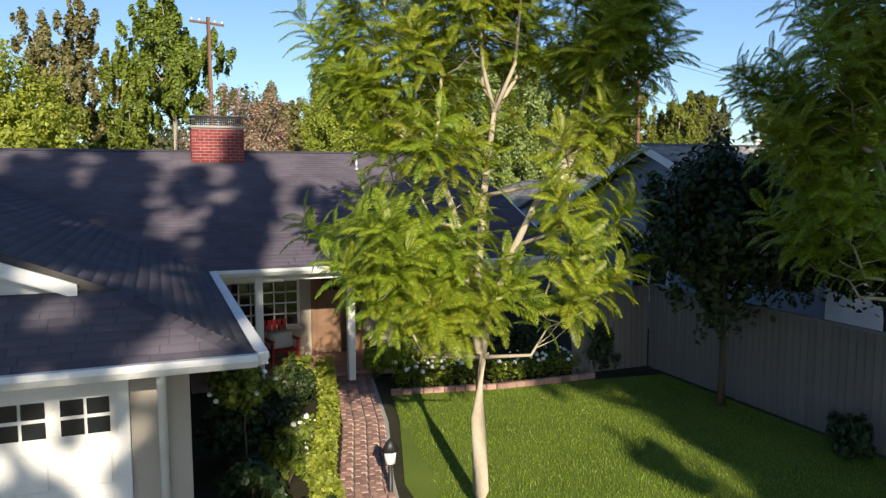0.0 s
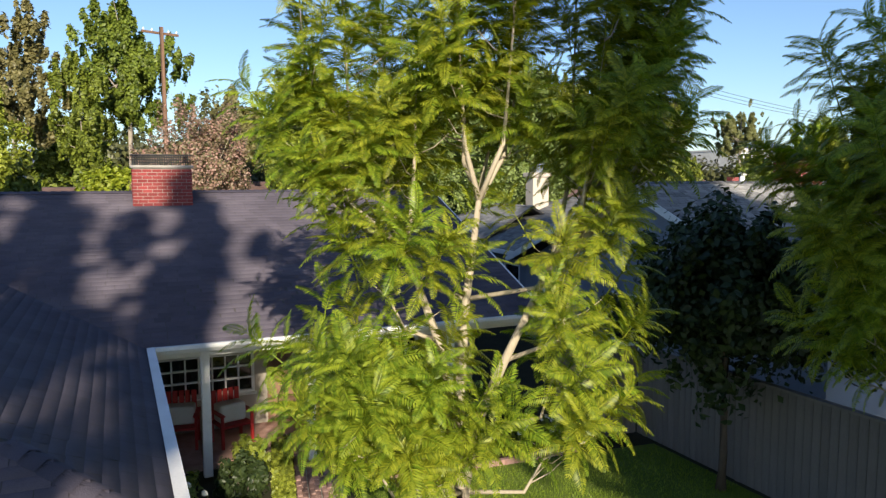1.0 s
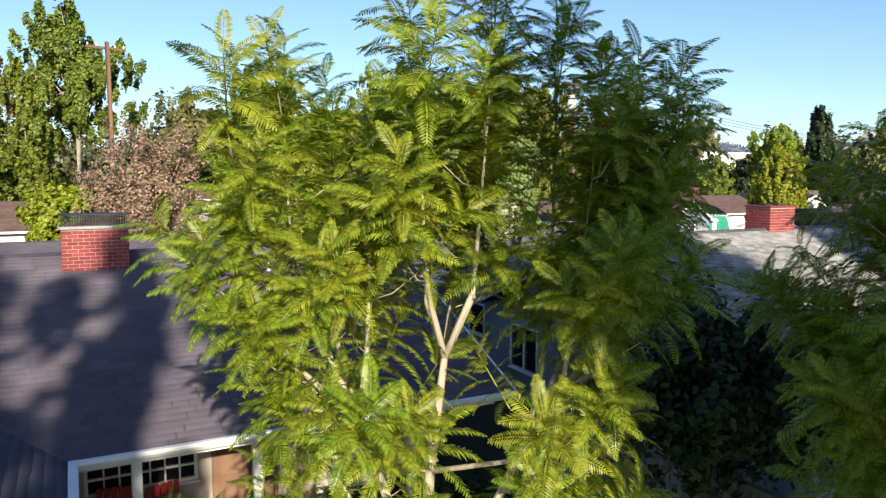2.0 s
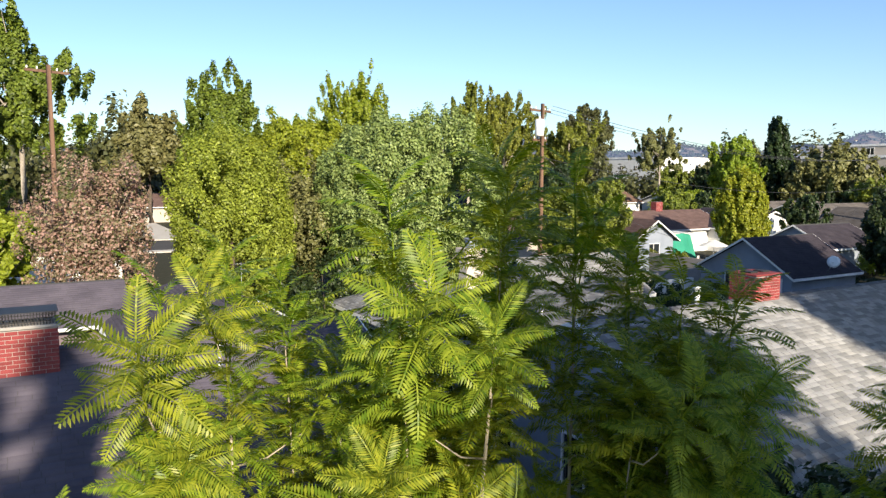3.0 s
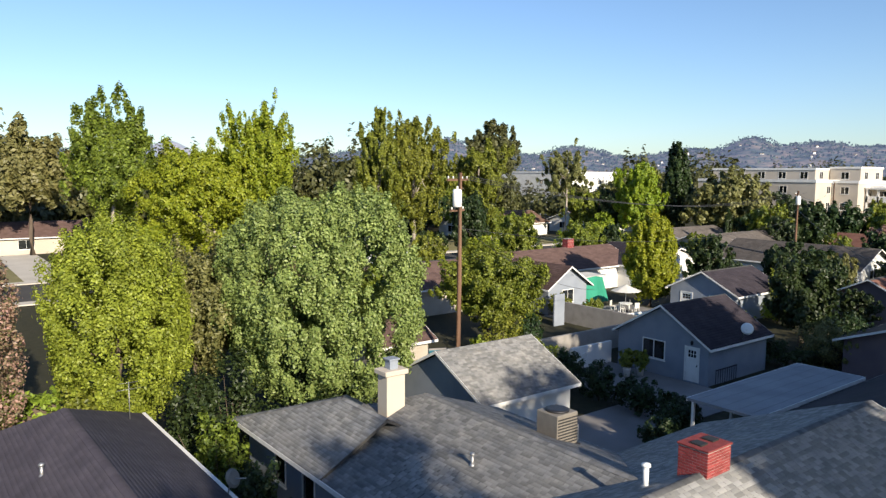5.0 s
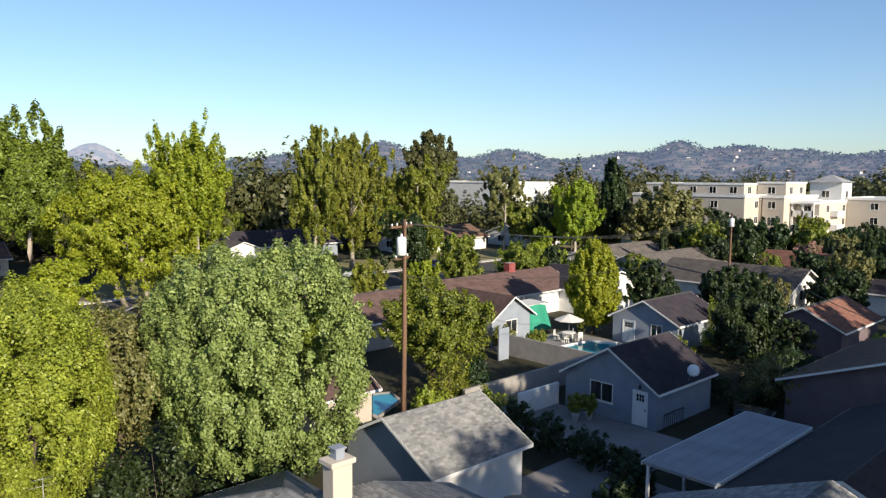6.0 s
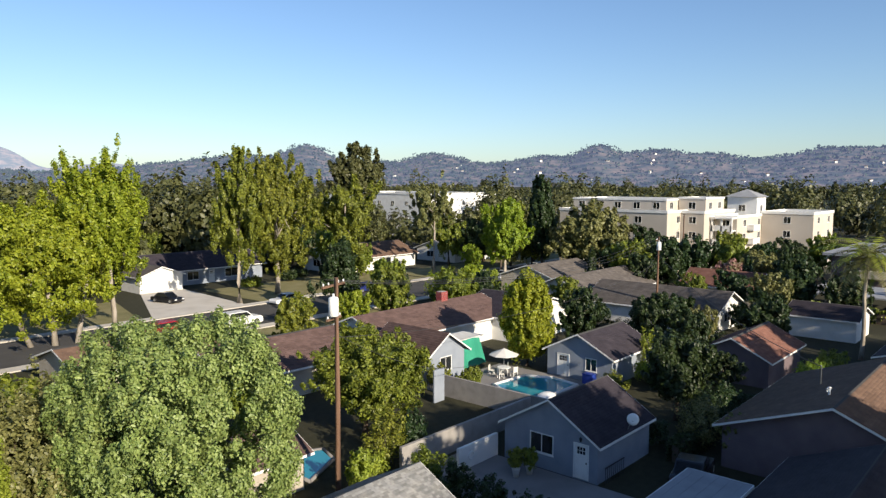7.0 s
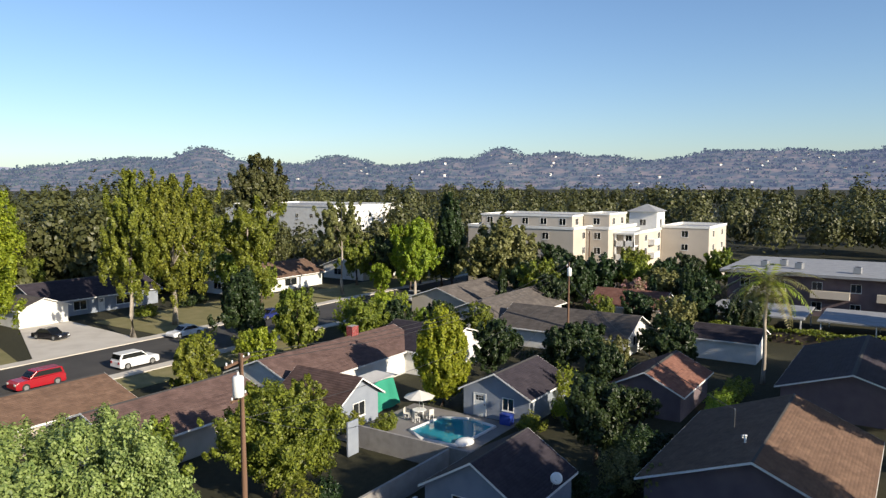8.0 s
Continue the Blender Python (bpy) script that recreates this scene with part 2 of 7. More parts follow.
def tube(bm, points, radii, sides=8):
    """A tapered tube along points."""
    rings = []
    pts = [Vector(p) for p in points]
    for i, p in enumerate(pts):
        d = (pts[min(i + 1, len(pts) - 1)] - pts[max(i - 1, 0)]).normalized()
        q = d.to_track_quat("Z", "Y")
        rings.append([bm.verts.new(p + q @ Vector((math.cos(a) * radii[i], math.sin(a) * radii[i], 0))) for a in (2 * math.pi * k / sides for k in range(sides))])
    for r, s in zip(rings, rings[1:]):
        for k in range(sides):
            f = bm.faces.new((r[k], r[(k + 1) % sides], s[(k + 1) % sides], s[k]))
            f.smooth = True
    bm.faces.new(rings[0][::-1])
    bm.faces.new(rings[-1])
    return bm


def turned(profile, sides=16, at=(0, 0, 0)):
    """A body turned from (radius, height) pairs."""
    bm = bmesh.new()
    tube(bm, [(at[0], at[1], at[2] + h) for r, h in profile], [max(r, 0.002) for r, h in profile], sides)
    return bm


def mesh_of(bm, name, mat):
    me = bpy.data.meshes.new(name)
    bm.to_mesh(me)
    bm.free()
    me.materials.append(mat)
    return me


def part(name, bm, mat, parent, label=""):
    ob = new(name, mesh_of(bm, name, mat))
    ob.parent = parent
    return tagged(ob, label)


def thing(name, label, category, at=(0, 0, 0), turn=0.0, group="", kind=""):
    ob = new(name)
    ob.matrix_basis = pose(*at, 0, 0, turn)
    return tagged(ob, label, category, group, kind)


def single(name, bm, mat, label, category="", group="", kind=""):
    return tagged(new(name, mesh_of(bm, name, mat)), label, category, group, kind)


def raw_mesh(name, verts, faces, mat):
    me = bpy.data.meshes.new(name)
    verts, faces = np.asarray(verts, np.float32), np.asarray(faces, np.int32)
    me.vertices.add(len(verts))
    me.vertices.foreach_set("co", verts.ravel())
    k = faces.shape[1]
    me.loops.add(faces.size)
    me.loops.foreach_set("vertex_index", faces.ravel())
    me.polygons.add(len(faces))
    me.polygons.foreach_set("loop_start", np.arange(0, faces.size, k, dtype=np.int32))
    me.update(calc_edges=True)
    me.materials.append(mat)
    return me


# ---- foliage ----
def leaves(rng, centres, normals, size, length=1.6, spread=0.7):
    """Folded diamond leaves at the given places."""
    n = len(centres)
    d = normals + rng.normal(0, spread, (n, 3))
    d /= np.linalg.norm(d, axis=1)[:, None] + 1e-9
    a = np.cross(d, rng.normal(0, 1, (n, 3)))
    a /= np.linalg.norm(a, axis=1)[:, None] + 1e-9
    b = np.cross(d, a)
    s = (size * rng.uniform(0.6, 1.35, n))[:, None]
    tip, side, fold = a * s * length * 0.5, b * s * 0.5, d * s * 0.18
    v = np.stack([centres - tip, centres + side + fold, centres + tip, centres - side + fold], 1).reshape(-1, 3)
    i = np.arange(n)[:, None] * 4
    return v, np.concatenate([i + [0, 1, 2], i + [0, 2, 3]], 1).reshape(-1, 3)


def unit(v):
    return v / (np.linalg.norm(v, axis=1)[:, None] + 1e-9)


def crown_mesh(name, seed, radii, count, leaf, mat, clumps=60, clump=0.32, gaps=0.35, hang=0.0, cone=0.0, flat_low=0.5, rough=0.2):
    """A crown of many upswept leafy tufts on a bulging, uneven body, with darker gaps between and sparser tufts inside."""
    rng = np.random.default_rng(seed)

    def waves(q, scale, n=5):
        k, ph = rng.normal(0, scale, (n, 3)), rng.uniform(0, 6.28, n)
        return np.sin(q @ k.T + ph).sum(1) / n ** 0.5

    n = int(clumps * 1.5)
    i = np.arange(n) + 0.5
    h, az = 1 - 2 * i / n, i * 2.39996
    d = np.stack([np.sqrt(1 - h * h) * np.cos(az), np.sqrt(1 - h * h) * np.sin(az), h], 1)
    d = unit(d + rng.normal(0, 0.10, (n, 3)))
    d[:, 2] = np.maximum(d[:, 2], -flat_low)
    square = (np.abs(d) ** 2.5).sum(1) ** (-1 / 2.5)
    bulge = np.clip(1 + rough * 0.95 * waves(d, 3.2), 0.45, 1.5)
    inner = 0.80 if rough <= 0.12 else 0.42
    depth = rng.uniform(inner, 1.0, n) ** 0.8
    tuft = d * (square * bulge * depth)[:, None]
    field = waves(tuft, 6.0)
    tuft = tuft[field > np.quantile(field, min(0.45, gaps * 0.42))]
    fill = int(clumps * max(0.0, 0.34 - gaps * 0.3))
    tuft = np.concatenate([tuft, d[rng.integers(0, n, fill)] * rng.uniform(0.25, 0.75, (fill, 1))])
    if cone:
        tuft[:, :2] *= (1 - cone * (tuft[:, 2:] * 0.5 + 0.5))
    high = max(tuft[:, 2].max(), 0.5)
    wide = np.percentile(np.linalg.norm(tuft[:, :2], axis=1), 95)
    tuft *= np.array([(1 - clump * 0.6) / wide, (1 - clump * 0.6) / wide, (1 - clump * 0.9) / high])
    out = unit(tuft)
    k = len(tuft)
    big = clump * 0.74 * rng.uniform(0.5, 1.3, k)
    pick = rng.choice(k, count, p=big ** 2 / (big ** 2).sum())
    e = unit(rng.normal(0, 1, (count, 3)))
    along = rng.random(count)
    axis = unit(out * 0.55 + np.array([0, 0, 0.8]) + rng.normal(0, 0.25, (k, 3)))[pick]
    reach = rng.random(count) ** 0.45 * (1.05 - 0.55 * along) * np.where(rng.random(count) < 0.06, 1.5, 1.0)
    q = tuft[pick] + (e * reach[:, None] + axis * (along[:, None] * 1.5 - 0.4)) * big[pick][:, None]
    q[:, 2] -= hang * (e[:, 2] < 0) * rng.random(count) * big[pick]
    r = np.array(radii)
    v, f = leaves(rng, q * r, e * 1.0 + out[pick] * 0.5 + np.array([0, 0, 0.3]), leaf, 1.6, 0.5)
    return raw_mesh(name, v, f, mat), tuft[rng.permutation(k)[:40]] * r


def trunk_parts(seed, height, radius, tips, lean=(0, 0), limbs=7, first=0.45, sides=8):
    """A tapered trunk, and the limbs that reach from it into the crown, each a mesh of its own."""
    rng = np.random.default_rng(seed)
    k = 6
    pts = [(lean[0] * (i / k) ** 1.5 + rng.normal(0, radius * 0.25), lean[1] * (i / k) ** 1.5 + rng.normal(0, radius * 0.25), height * i / k) for i in range(k + 1)]
    pts[0] = (0, 0, -0.1)
    made = [("trunk", tube(bmesh.new(), pts, [radius * (1.35 if i == 0 else 1 - 0.72 * i / k) for i in range(k + 1)], sides))]
    for j in rng.permutation(len(tips))[:limbs]:
        h = rng.uniform(first, 0.95)
        base = Vector(pts[int(h * k)]).lerp(Vector(pts[min(int(h * k) + 1, k)]), h * k % 1)
        tip = Vector(tips[j])
        mid = base.lerp(tip, 0.5) + Vector((0, 0, -0.08 * (tip - base).length))
        r = radius * (1 - 0.72 * h) * 0.6
        made.append(("limb", tube(bmesh.new(), [base, mid, tip], [r, r * 0.6, r * 0.2], 6)))
    return made


def tree(name, label, at, height, radii, mats, seed, count=4000, leaf=0.3, clumps=60, clump=0.32, gaps=0.35, trunk=0.25, lean=(0, 0), limbs=8, group="", hang=0.0, cone=0.0, turn=0.0, category="tree", flat_low=0.5, rough=0.34):
    """A tree: trunk with limbs, and a crown whose top is at the given height."""
    t = thing(name, label, category, at, turn, group)
    mid = height - radii[2]
    me, tips = crown_mesh("crown", seed, radii, count, leaf, M[mats[0]], clumps, clump, gaps, hang, cone, flat_low, rough)
    crown = new("crown", me)
    crown.parent, crown.location = t, (lean[0], lean[1], mid)
    tips = [(x + lean[0], y + lean[1], z + mid) for x, y, z in tips * 0.85 if z > -0.5 * radii[2]]
    for n, bm in trunk_parts(seed, mid + radii[2] * 0.45, trunk, tips, lean, limbs):
        part(n, bm, M[mats[1]], t)
    return t


def shrub(name, label, at, radii, mat, seed, count=1200, leaf=0.1, clumps=24, clump=0.42, category="shrub", group=""):
    """A low bush: leafy clumps down to the ground round a few stems."""
    t = thing(name, label, category, at, 0, group)
    me, tips = crown_mesh("foliage", seed, radii, count, leaf, M[mat], clumps, clump, 0.2)
    f = new("foliage", me)
    f.parent, f.location = t, (0, 0, radii[2] * 0.85)
    bm = bmesh.new()
    for x, y, z in tips[:5]:
        tube(bm, [(0, 0, -0.03), (x * 0.4, y * 0.4, radii[2] * 0.4), (x * 0.8, y * 0.8, max(z, 0) * 0.8 + radii[2] * 0.85)], [0.03, 0.022, 0.008], 5)
    part("stem", bm, M["bark_dark"], t)
    return t


# ---- house helpers ----
def roof_slab(parent, pts, mat, name="roof", thick=0.10, label=""):
    """A roof plane from its corner points; thickness goes straight down."""
    bm = bmesh.new()
    a = [bm.verts.new(p) for p in pts]
    b = [bm.verts.new((p[0], p[1], p[2] - thick)) for p in pts]
    bm.faces.new(a)
    bm.faces.new(b[::-1])
    for i in range(len(a)):
        j = (i + 1) % len(a)
        bm.faces.new((a[j], a[i], b[i], b[j]))
    bmesh.ops.recalc_face_normals(bm, faces=bm.faces[:])
    return part(name, bm, mat, parent, label)


def shingle_rows(pts, seed, course=0.16, width=0.30):
    """Rows of tabs that fill a planar polygon whose first edge is the eave. Yields place, axes and width of each tab."""
    rng = random.Random(seed)
    p = [Vector(q) for q in pts]
    e = (p[1] - p[0]).normalized()
    nrm = e.cross(p[2] - p[0]).normalized()
    if nrm.z < 0:
        nrm = -nrm
    s = nrm.cross(e)
    if (p[2] - p[0]).dot(s) < 0:
        s = -s
    flat = [((q - p[0]).dot(e), (q - p[0]).dot(s)) for q in p]
    top = max(b for _, b in flat)
    for row in range(int(top / course)):
        h = (row + 0.5) * course
        cuts = sorted(a0 + (a1 - a0) * (h - b0) / (b1 - b0) for (a0, b0), (a1, b1) in zip(flat, flat[1:] + flat[:1]) if (b0 - h) * (b1 - h) < 0)
        for lo, hi in zip(cuts[::2], cuts[1::2]):
            at = lo
            while at < hi - 0.03:
                w = min(width * rng.uniform(0.6, 1.25), hi - at)
                if hi - at - w < 0.08:
                    w = hi - at
                yield p[0] + e * at + s * (row * course), e, s, nrm, w, course
                at += w


def shingled(parent, pts, mat, seed, course=0.16, width=0.30, near=None, lift=0.005):
    """Lays shingles on a plane: those inside the stretch near (x0, x1, y0, y1) singly, the rest joined."""
    verts, faces, singles = [], [], []
    rng = random.Random(seed + 1)
    for o, e, s, n, w, c in shingle_rows(pts, seed, course, width):
        up = lift * rng.uniform(0.6, 1.5)
        w2, c2 = w - 0.008, c * 1.12
        q = [o + n * up, o + e * w2 + n * up, o + e * w2 + s * c2 + n * 0.003, o + s * c2 + n * 0.003, o - n * 0.002, o + e * w2 - n * 0.002]
        if near and near[0] < o.x < near[1] and near[2] < o.y < near[3] and len(singles) < 300:
            singles.append((q, o))
            continue
        k = len(verts)
        verts += q
        faces += [(k, k + 1, k + 2, k + 3), (k + 4, k + 5, k + 1, k)]
    if verts:
        ob = new("shingles", raw_mesh("shingles", [tuple(v) for v in verts], faces, mat))
        ob.parent = parent
        tagged(ob, kind="stuff")
    shared = {}
    for q, o in singles:
        key = round((q[1] - q[0]).length / 0.05)
        if key not in shared:
            shared[key] = raw_mesh("shingle", [tuple(v - o) for v in q], [(0, 1, 2, 3), (4, 5, 1, 0)], mat)
        ob = new("shingle", shared[key])
        ob.parent, ob.location = parent, o


def ridge_caps(parent, a, b, mat, step=0.2):
    """Overlapping cap shingles along a ridge or hip."""
    a, b = Vector(a), Vector(b)
    d = (b - a).normalized()
    side = d.cross(Vector((0, 0, 1))).normalized()
    verts, faces = [], []
    n = int((b - a).length / step)
    for i in range(n):
        o, k = a + d * step * i, len(verts)
        for f, up in ((0, 0.034), (1.25, 0.018)):
            q = o + d * step * f
            verts += [q + side * 0.13 + Vector((0, 0, up - 0.055)), q + Vector((0, 0, up)), q - side * 0.13 + Vector((0, 0, up - 0.055))]
        faces += [(k, k + 1, k + 4, k + 3), (k + 1, k + 2, k + 5, k + 4)]
    ob = new("ridge_cap", raw_mesh("ridge_cap", [tuple(v) for v in verts], faces, mat))
    ob.parent = parent
    tagged(ob, kind="stuff")


def board(parent, a, b, mat, name="fascia", depth=0.16, thick=0.035):
    """A fascia, rake or gutter board between two points, hanging down from the line."""
    a, b = Vector(a), Vector(b)
    d = (b - a).normalized()
    side = d.cross(Vector((0, 0, 1))).normalized() * thick
    bm = bmesh.new()
    v = [bm.verts.new(p + s + Vector((0, 0, z))) for p in (a, b) for s, z in ((side * -0.5, 0), (side * 0.5, 0), (side * 0.5, -depth), (side * -0.5, -depth))]
    for f in ((0, 1, 2, 3), (7, 6, 5, 4), (0, 4, 5, 1), (1, 5, 6, 2), (2, 6, 7, 3), (3, 7, 4, 0)):
        bm.faces.new([v[i] for i in f])
    bmesh.ops.recalc_face_normals(bm, faces=bm.faces[:])
    return part(name, bm, mat, parent)


def perforated(bm, a, b, low, high, openings, back, face, gable=None, trim=0.0):
    """One connected slab from a to b with openings (from, to, bottom, top); back and face: its depth outwards from the line."""
    a, b = Vector((*a, 0)), Vector((*b, 0))
    length = (b - a).length
    d = (b - a) / length
    n = Vector((d.y, -d.x, 0))
    us = sorted({trim, length - trim} | {round(max(trim, min(length - trim, u)), 4) for o in openings for u in o[:2]})
    zs = sorted({low, high} | {round(max(low, min(high, z)), 4) for o in openings for z in o[2:]})
    us = [u for i, u in enumerate(us) if i == 0 or u - us[i - 1] > 1e-4]
    zs = [z for i, z in enumerate(zs) if i == 0 or z - zs[i - 1] > 1e-4]
    verts = {}

    def v(i, j, k):
        if (i, j, k) not in verts:
            verts[i, j, k] = bm.verts.new(a + d * us[i] + n * (face if k else back) + Vector((0, 0, zs[j])))
        return verts[i, j, k]

    nu, nz = len(us) - 1, len(zs) - 1
    full = {(i, j) for i in range(nu) for j in range(nz) if not any(o[0] - 1e-4 < (us[i] + us[i + 1]) / 2 < o[1] + 1e-4 and o[2] - 1e-4 < (zs[j] + zs[j + 1]) / 2 < o[3] + 1e-4 for o in openings)}
    for i, j in full:
        bm.faces.new((v(i, j, 1), v(i + 1, j, 1), v(i + 1, j + 1, 1), v(i, j + 1, 1)))
        bm.faces.new((v(i, j + 1, 0), v(i + 1, j + 1, 0), v(i + 1, j, 0), v(i, j, 0)))
        for (p, q), e0, e1 in (((i, j - 1), (i, j), (i + 1, j)), ((i + 1, j), (i + 1, j), (i + 1, j + 1)), ((i, j + 1), (i + 1, j + 1), (i, j + 1)), ((i - 1, j), (i, j + 1), (i, j))):
            if (p, q) not in full and not (gable and q == nz):
                bm.faces.new((v(*e0, 0), v(*e1, 0), v(*e1, 1), v(*e0, 1)))
    if gable:
        tip = [bm.verts.new(a + d * gable[0] + n * (face if k else back) + Vector((0, 0, gable[1]))) for k in (0, 1)]
        for k in (0, 1):
            bm.faces.new([v(i, nz, k) for i in range(nu + 1)] + [tip[k]])
        bm.faces.new((v(0, nz, 0), v(0, nz, 1), tip[1], tip[0]))
        bm.faces.new((v(nu, nz, 1), v(nu, nz, 0), tip[0], tip[1]))
    bmesh.ops.recalc_face_normals(bm, faces=bm.faces[:])
    return bm


def wall_run(parent, a, b, low, high, mat, openings=(), thick=0.15, name="wall", gable=None):
    """A wall from a to b (x, y) with openings (from, to, bottom, top) along it; gable: (along, height) of a gable's peak."""
    bm = perforated(bmesh.new(), a, b, low, high, openings, -thick, 0.0, gable, 0.004)
    return part(name, bm, mat, parent)


def window_in(parent, a, b, opening, bars=(1, 0), frame_mat="white_paint", name="window", sill=True):
    """A framed window with panes in an opening of the wall from a to b."""
    a, b = Vector((*a, 0)), Vector((*b, 0))
    d = (b - a).normalized()
    n = Vector((d.y, -d.x, 0))
    u0, u1, z0, z1 = opening

    def slab(bm, p0, p1, q0, q1, out0, out1):
        v = [bm.verts.new(a + d * u + n * o + Vector((0, 0, z))) for z in (q0, q1) for u, o in ((p0, out1), (p1, out1), (p1, out0), (p0, out0))]
        for f in ((3, 2, 1, 0), (4, 5, 6, 7), (0, 1, 5, 4), (1, 2, 6, 5), (2, 3, 7, 6), (3, 0, 4, 7)):
            bm.faces.new([v[i] for i in f])

    f = 0.06
    pu = [u0 + (u1 - u0) * i / (bars[0] + 1) for i in range(bars[0] + 2)]
    pz = [z0 + (z1 - z0) * i / (bars[1] + 1) for i in range(bars[1] + 2)]
    h = 0.016
    lights = [(p + (h if i else 0) - u0 + f, q - (h if i < bars[0] else 0) - u0 + f, r + (h if j else 0), s - (h if j < bars[1] else 0))
              for i, (p, q) in enumerate(zip(pu, pu[1:])) for j, (r, s) in enumerate(zip(pz, pz[1:]))]
    start, end = a + d * (u0 - f), a + d * (u1 + f)
    bm = perforated(bmesh.new(), start.xy, end.xy, z0 - f, z1 + f, lights, -0.05, 0.03)
    w = part(name, bm, M[frame_mat], parent)
    bm = bmesh.new()
    slab(bm, u0, u1, z0, z1, -0.045, -0.03)
    part("pane", bm, M["glass"], w)
    if sill:
        bm = bmesh.new()
        slab(bm, u0 - 0.1, u1 + 0.1, z0 - f - 0.05, z0 - f - 0.005, -0.02, 0.07)
        part("sill", bm, M[frame_mat], w)
    return w


def gable_house(name, label, x0, x1, y0, y1, axis, eave, ridge, wall_mat, roof_mat, over=0.4, trim="white_paint", openings=None, seed=1, course=0.2, tab=0.4, near=None, base=0.0, shingles=True, ridge_at=None, caps=False, category="house", side_mats=None):
    """A gabled house over x0..x1, y0..y1; the ridge runs along the axis. openings: wall letter (w, e, s, n) to (from, to, bottom, top) lists."""
    h = thing(name, label, category)
    openings = openings or {}
    if axis == "x":
        m = (y0 + y1) / 2 if ridge_at is None else ridge_at
    else:
        m = (x0 + x1) / 2 if ridge_at is None else ridge_at
    soffit = eave - 0.02
    runs = {"s": ((x0, y0), (x1, y0)), "e": ((x1, y0), (x1, y1)), "n": ((x1, y1), (x0, y1)), "w": ((x0, y1), (x0, y0))}
    rise_in = (ridge - eave) * 0.97
    for k, (a, b) in runs.items():
        gable = None
        if axis == "x" and k in "we":
            gable = ((m - y0 if k == "e" else y1 - m), soffit + rise_in)
        if axis == "y" and k in "sn":
            gable = ((m - x0 if k == "s" else x1 - m), soffit + rise_in)
        wall_run(h, a, b, base, soffit, M[(side_mats or {}).get(k, wall_mat)], openings.get(k, ()), gable=gable)
        for o in openings.get(k, ()):
            if o[2] > base + 0.35:
                window_in(h, a, b, o, (1 if o[1] - o[0] > 0.9 else 0, 0))
            else:
                door_in(h, a, b, o)
    lo = lambda span: eave + 0.08 - over * (ridge - eave) / span  # noqa: E731
    if axis == "x":
        zs, zn = lo(m - y0), lo(y1 - m)
        south = [(x0 - over, y0 - over, zs), (x1 + over, y0 - over, zs), (x1 + over, m, ridge + 0.08), (x0 - over, m, ridge + 0.08)]
        north = [(x1 + over, y1 + over, zn), (x0 - over, y1 + over, zn), (x0 - over, m, ridge + 0.08), (x1 + over, m, ridge + 0.08)]
    else:
        zs, zn = lo(m - x0), lo(x1 - m)
        south = [(x0 - over, y1 + over, zs), (x0 - over, y0 - over, zs), (m, y0 - over, ridge + 0.08), (m, y1 + over, ridge + 0.08)]
        north = [(x1 + over, y0 - over, zn), (x1 + over, y1 + over, zn), (m, y1 + over, ridge + 0.08), (m, y0 - over, ridge + 0.08)]
    for i, pts in enumerate((south, north)):
        roof_slab(h, pts, M["underlay"] if shingles else M[roof_mat])
        if shingles:
            shingled(h, pts, M[roof_mat], seed + i, course, tab, near)
        board(h, pts[0], pts[1], M[trim])
        board(h, pts[1], pts[2], M[trim], "rake_board", 0.14)
        board(h, pts[3], pts[0], M[trim], "rake_board", 0.14)
    if caps:
        ridge_caps(h, south[3], south[2], M[roof_mat])
    return h


def door_in(parent, a, b, opening, mat="white_paint"):
    """A panelled door leaf with lights and a knob in an opening."""
    a, b = Vector((*a, 0)), Vector((*b, 0))
    d = (b - a).normalized()
    n = Vector((d.y, -d.x, 0))
    u0, u1, z0, z1 = opening

    def slab(bm, p0, p1, q0, q1, out0, out1):
        v = [bm.verts.new(a + d * u + n * o + Vector((0, 0, z))) for z in (q0, q1) for u, o in ((p0, out1), (p1, out1), (p1, out0), (p0, out0))]
        for f in ((3, 2, 1, 0), (4, 5, 6, 7), (0, 1, 5, 4), (1, 2, 6, 5), (2, 3, 7, 6), (3, 0, 4, 7)):
            bm.faces.new([v[i] for i in f])

    bm = bmesh.new()
    slab(bm, u0, u1, z0, z1, -0.05, -0.01)
    for i in range(2):
        for j in range(2):
            w = (u1 - u0) / 2
            slab(bm, u0 + w * i + 0.09, u0 + w * (i + 1) - 0.09, z0 + 0.15 + j * 0.65, z0 + 0.7 + j * 0.65, -0.012, 0.0)
    leaf = part("door", bm, M[mat], parent)
    bm = bmesh.new()
    for i in range(3):
        for j in range(2):
            w = (u1 - u0 - 0.3) / 3
            slab(bm, u0 + 0.15 + w * i + 0.02, u0 + 0.15 + w * (i + 1) - 0.02, z1 - 0.55 + j * 0.22, z1 - 0.36 + j * 0.22, -0.011, -0.004)
    part("pane", bm, M["glass"], leaf)
    bm = bmesh.new()
    slab(bm, u1 - 0.1, u1 - 0.05, z0 + 0.95, z0 + 1.05, 0.0, 0.06)
    part("handle", bm, M["metal_dark"], leaf)
    bm = bmesh.new()
    for p in ((u0 - 0.08, u0, z0, z1 + 0.08), (u1, u1 + 0.08, z0, z1 + 0.08), (u0, u1, z1, z1 + 0.08)):
        slab(bm, *p, -0.05, 0.03)
    part("door_frame", bm, M[mat], parent)
    return leaf


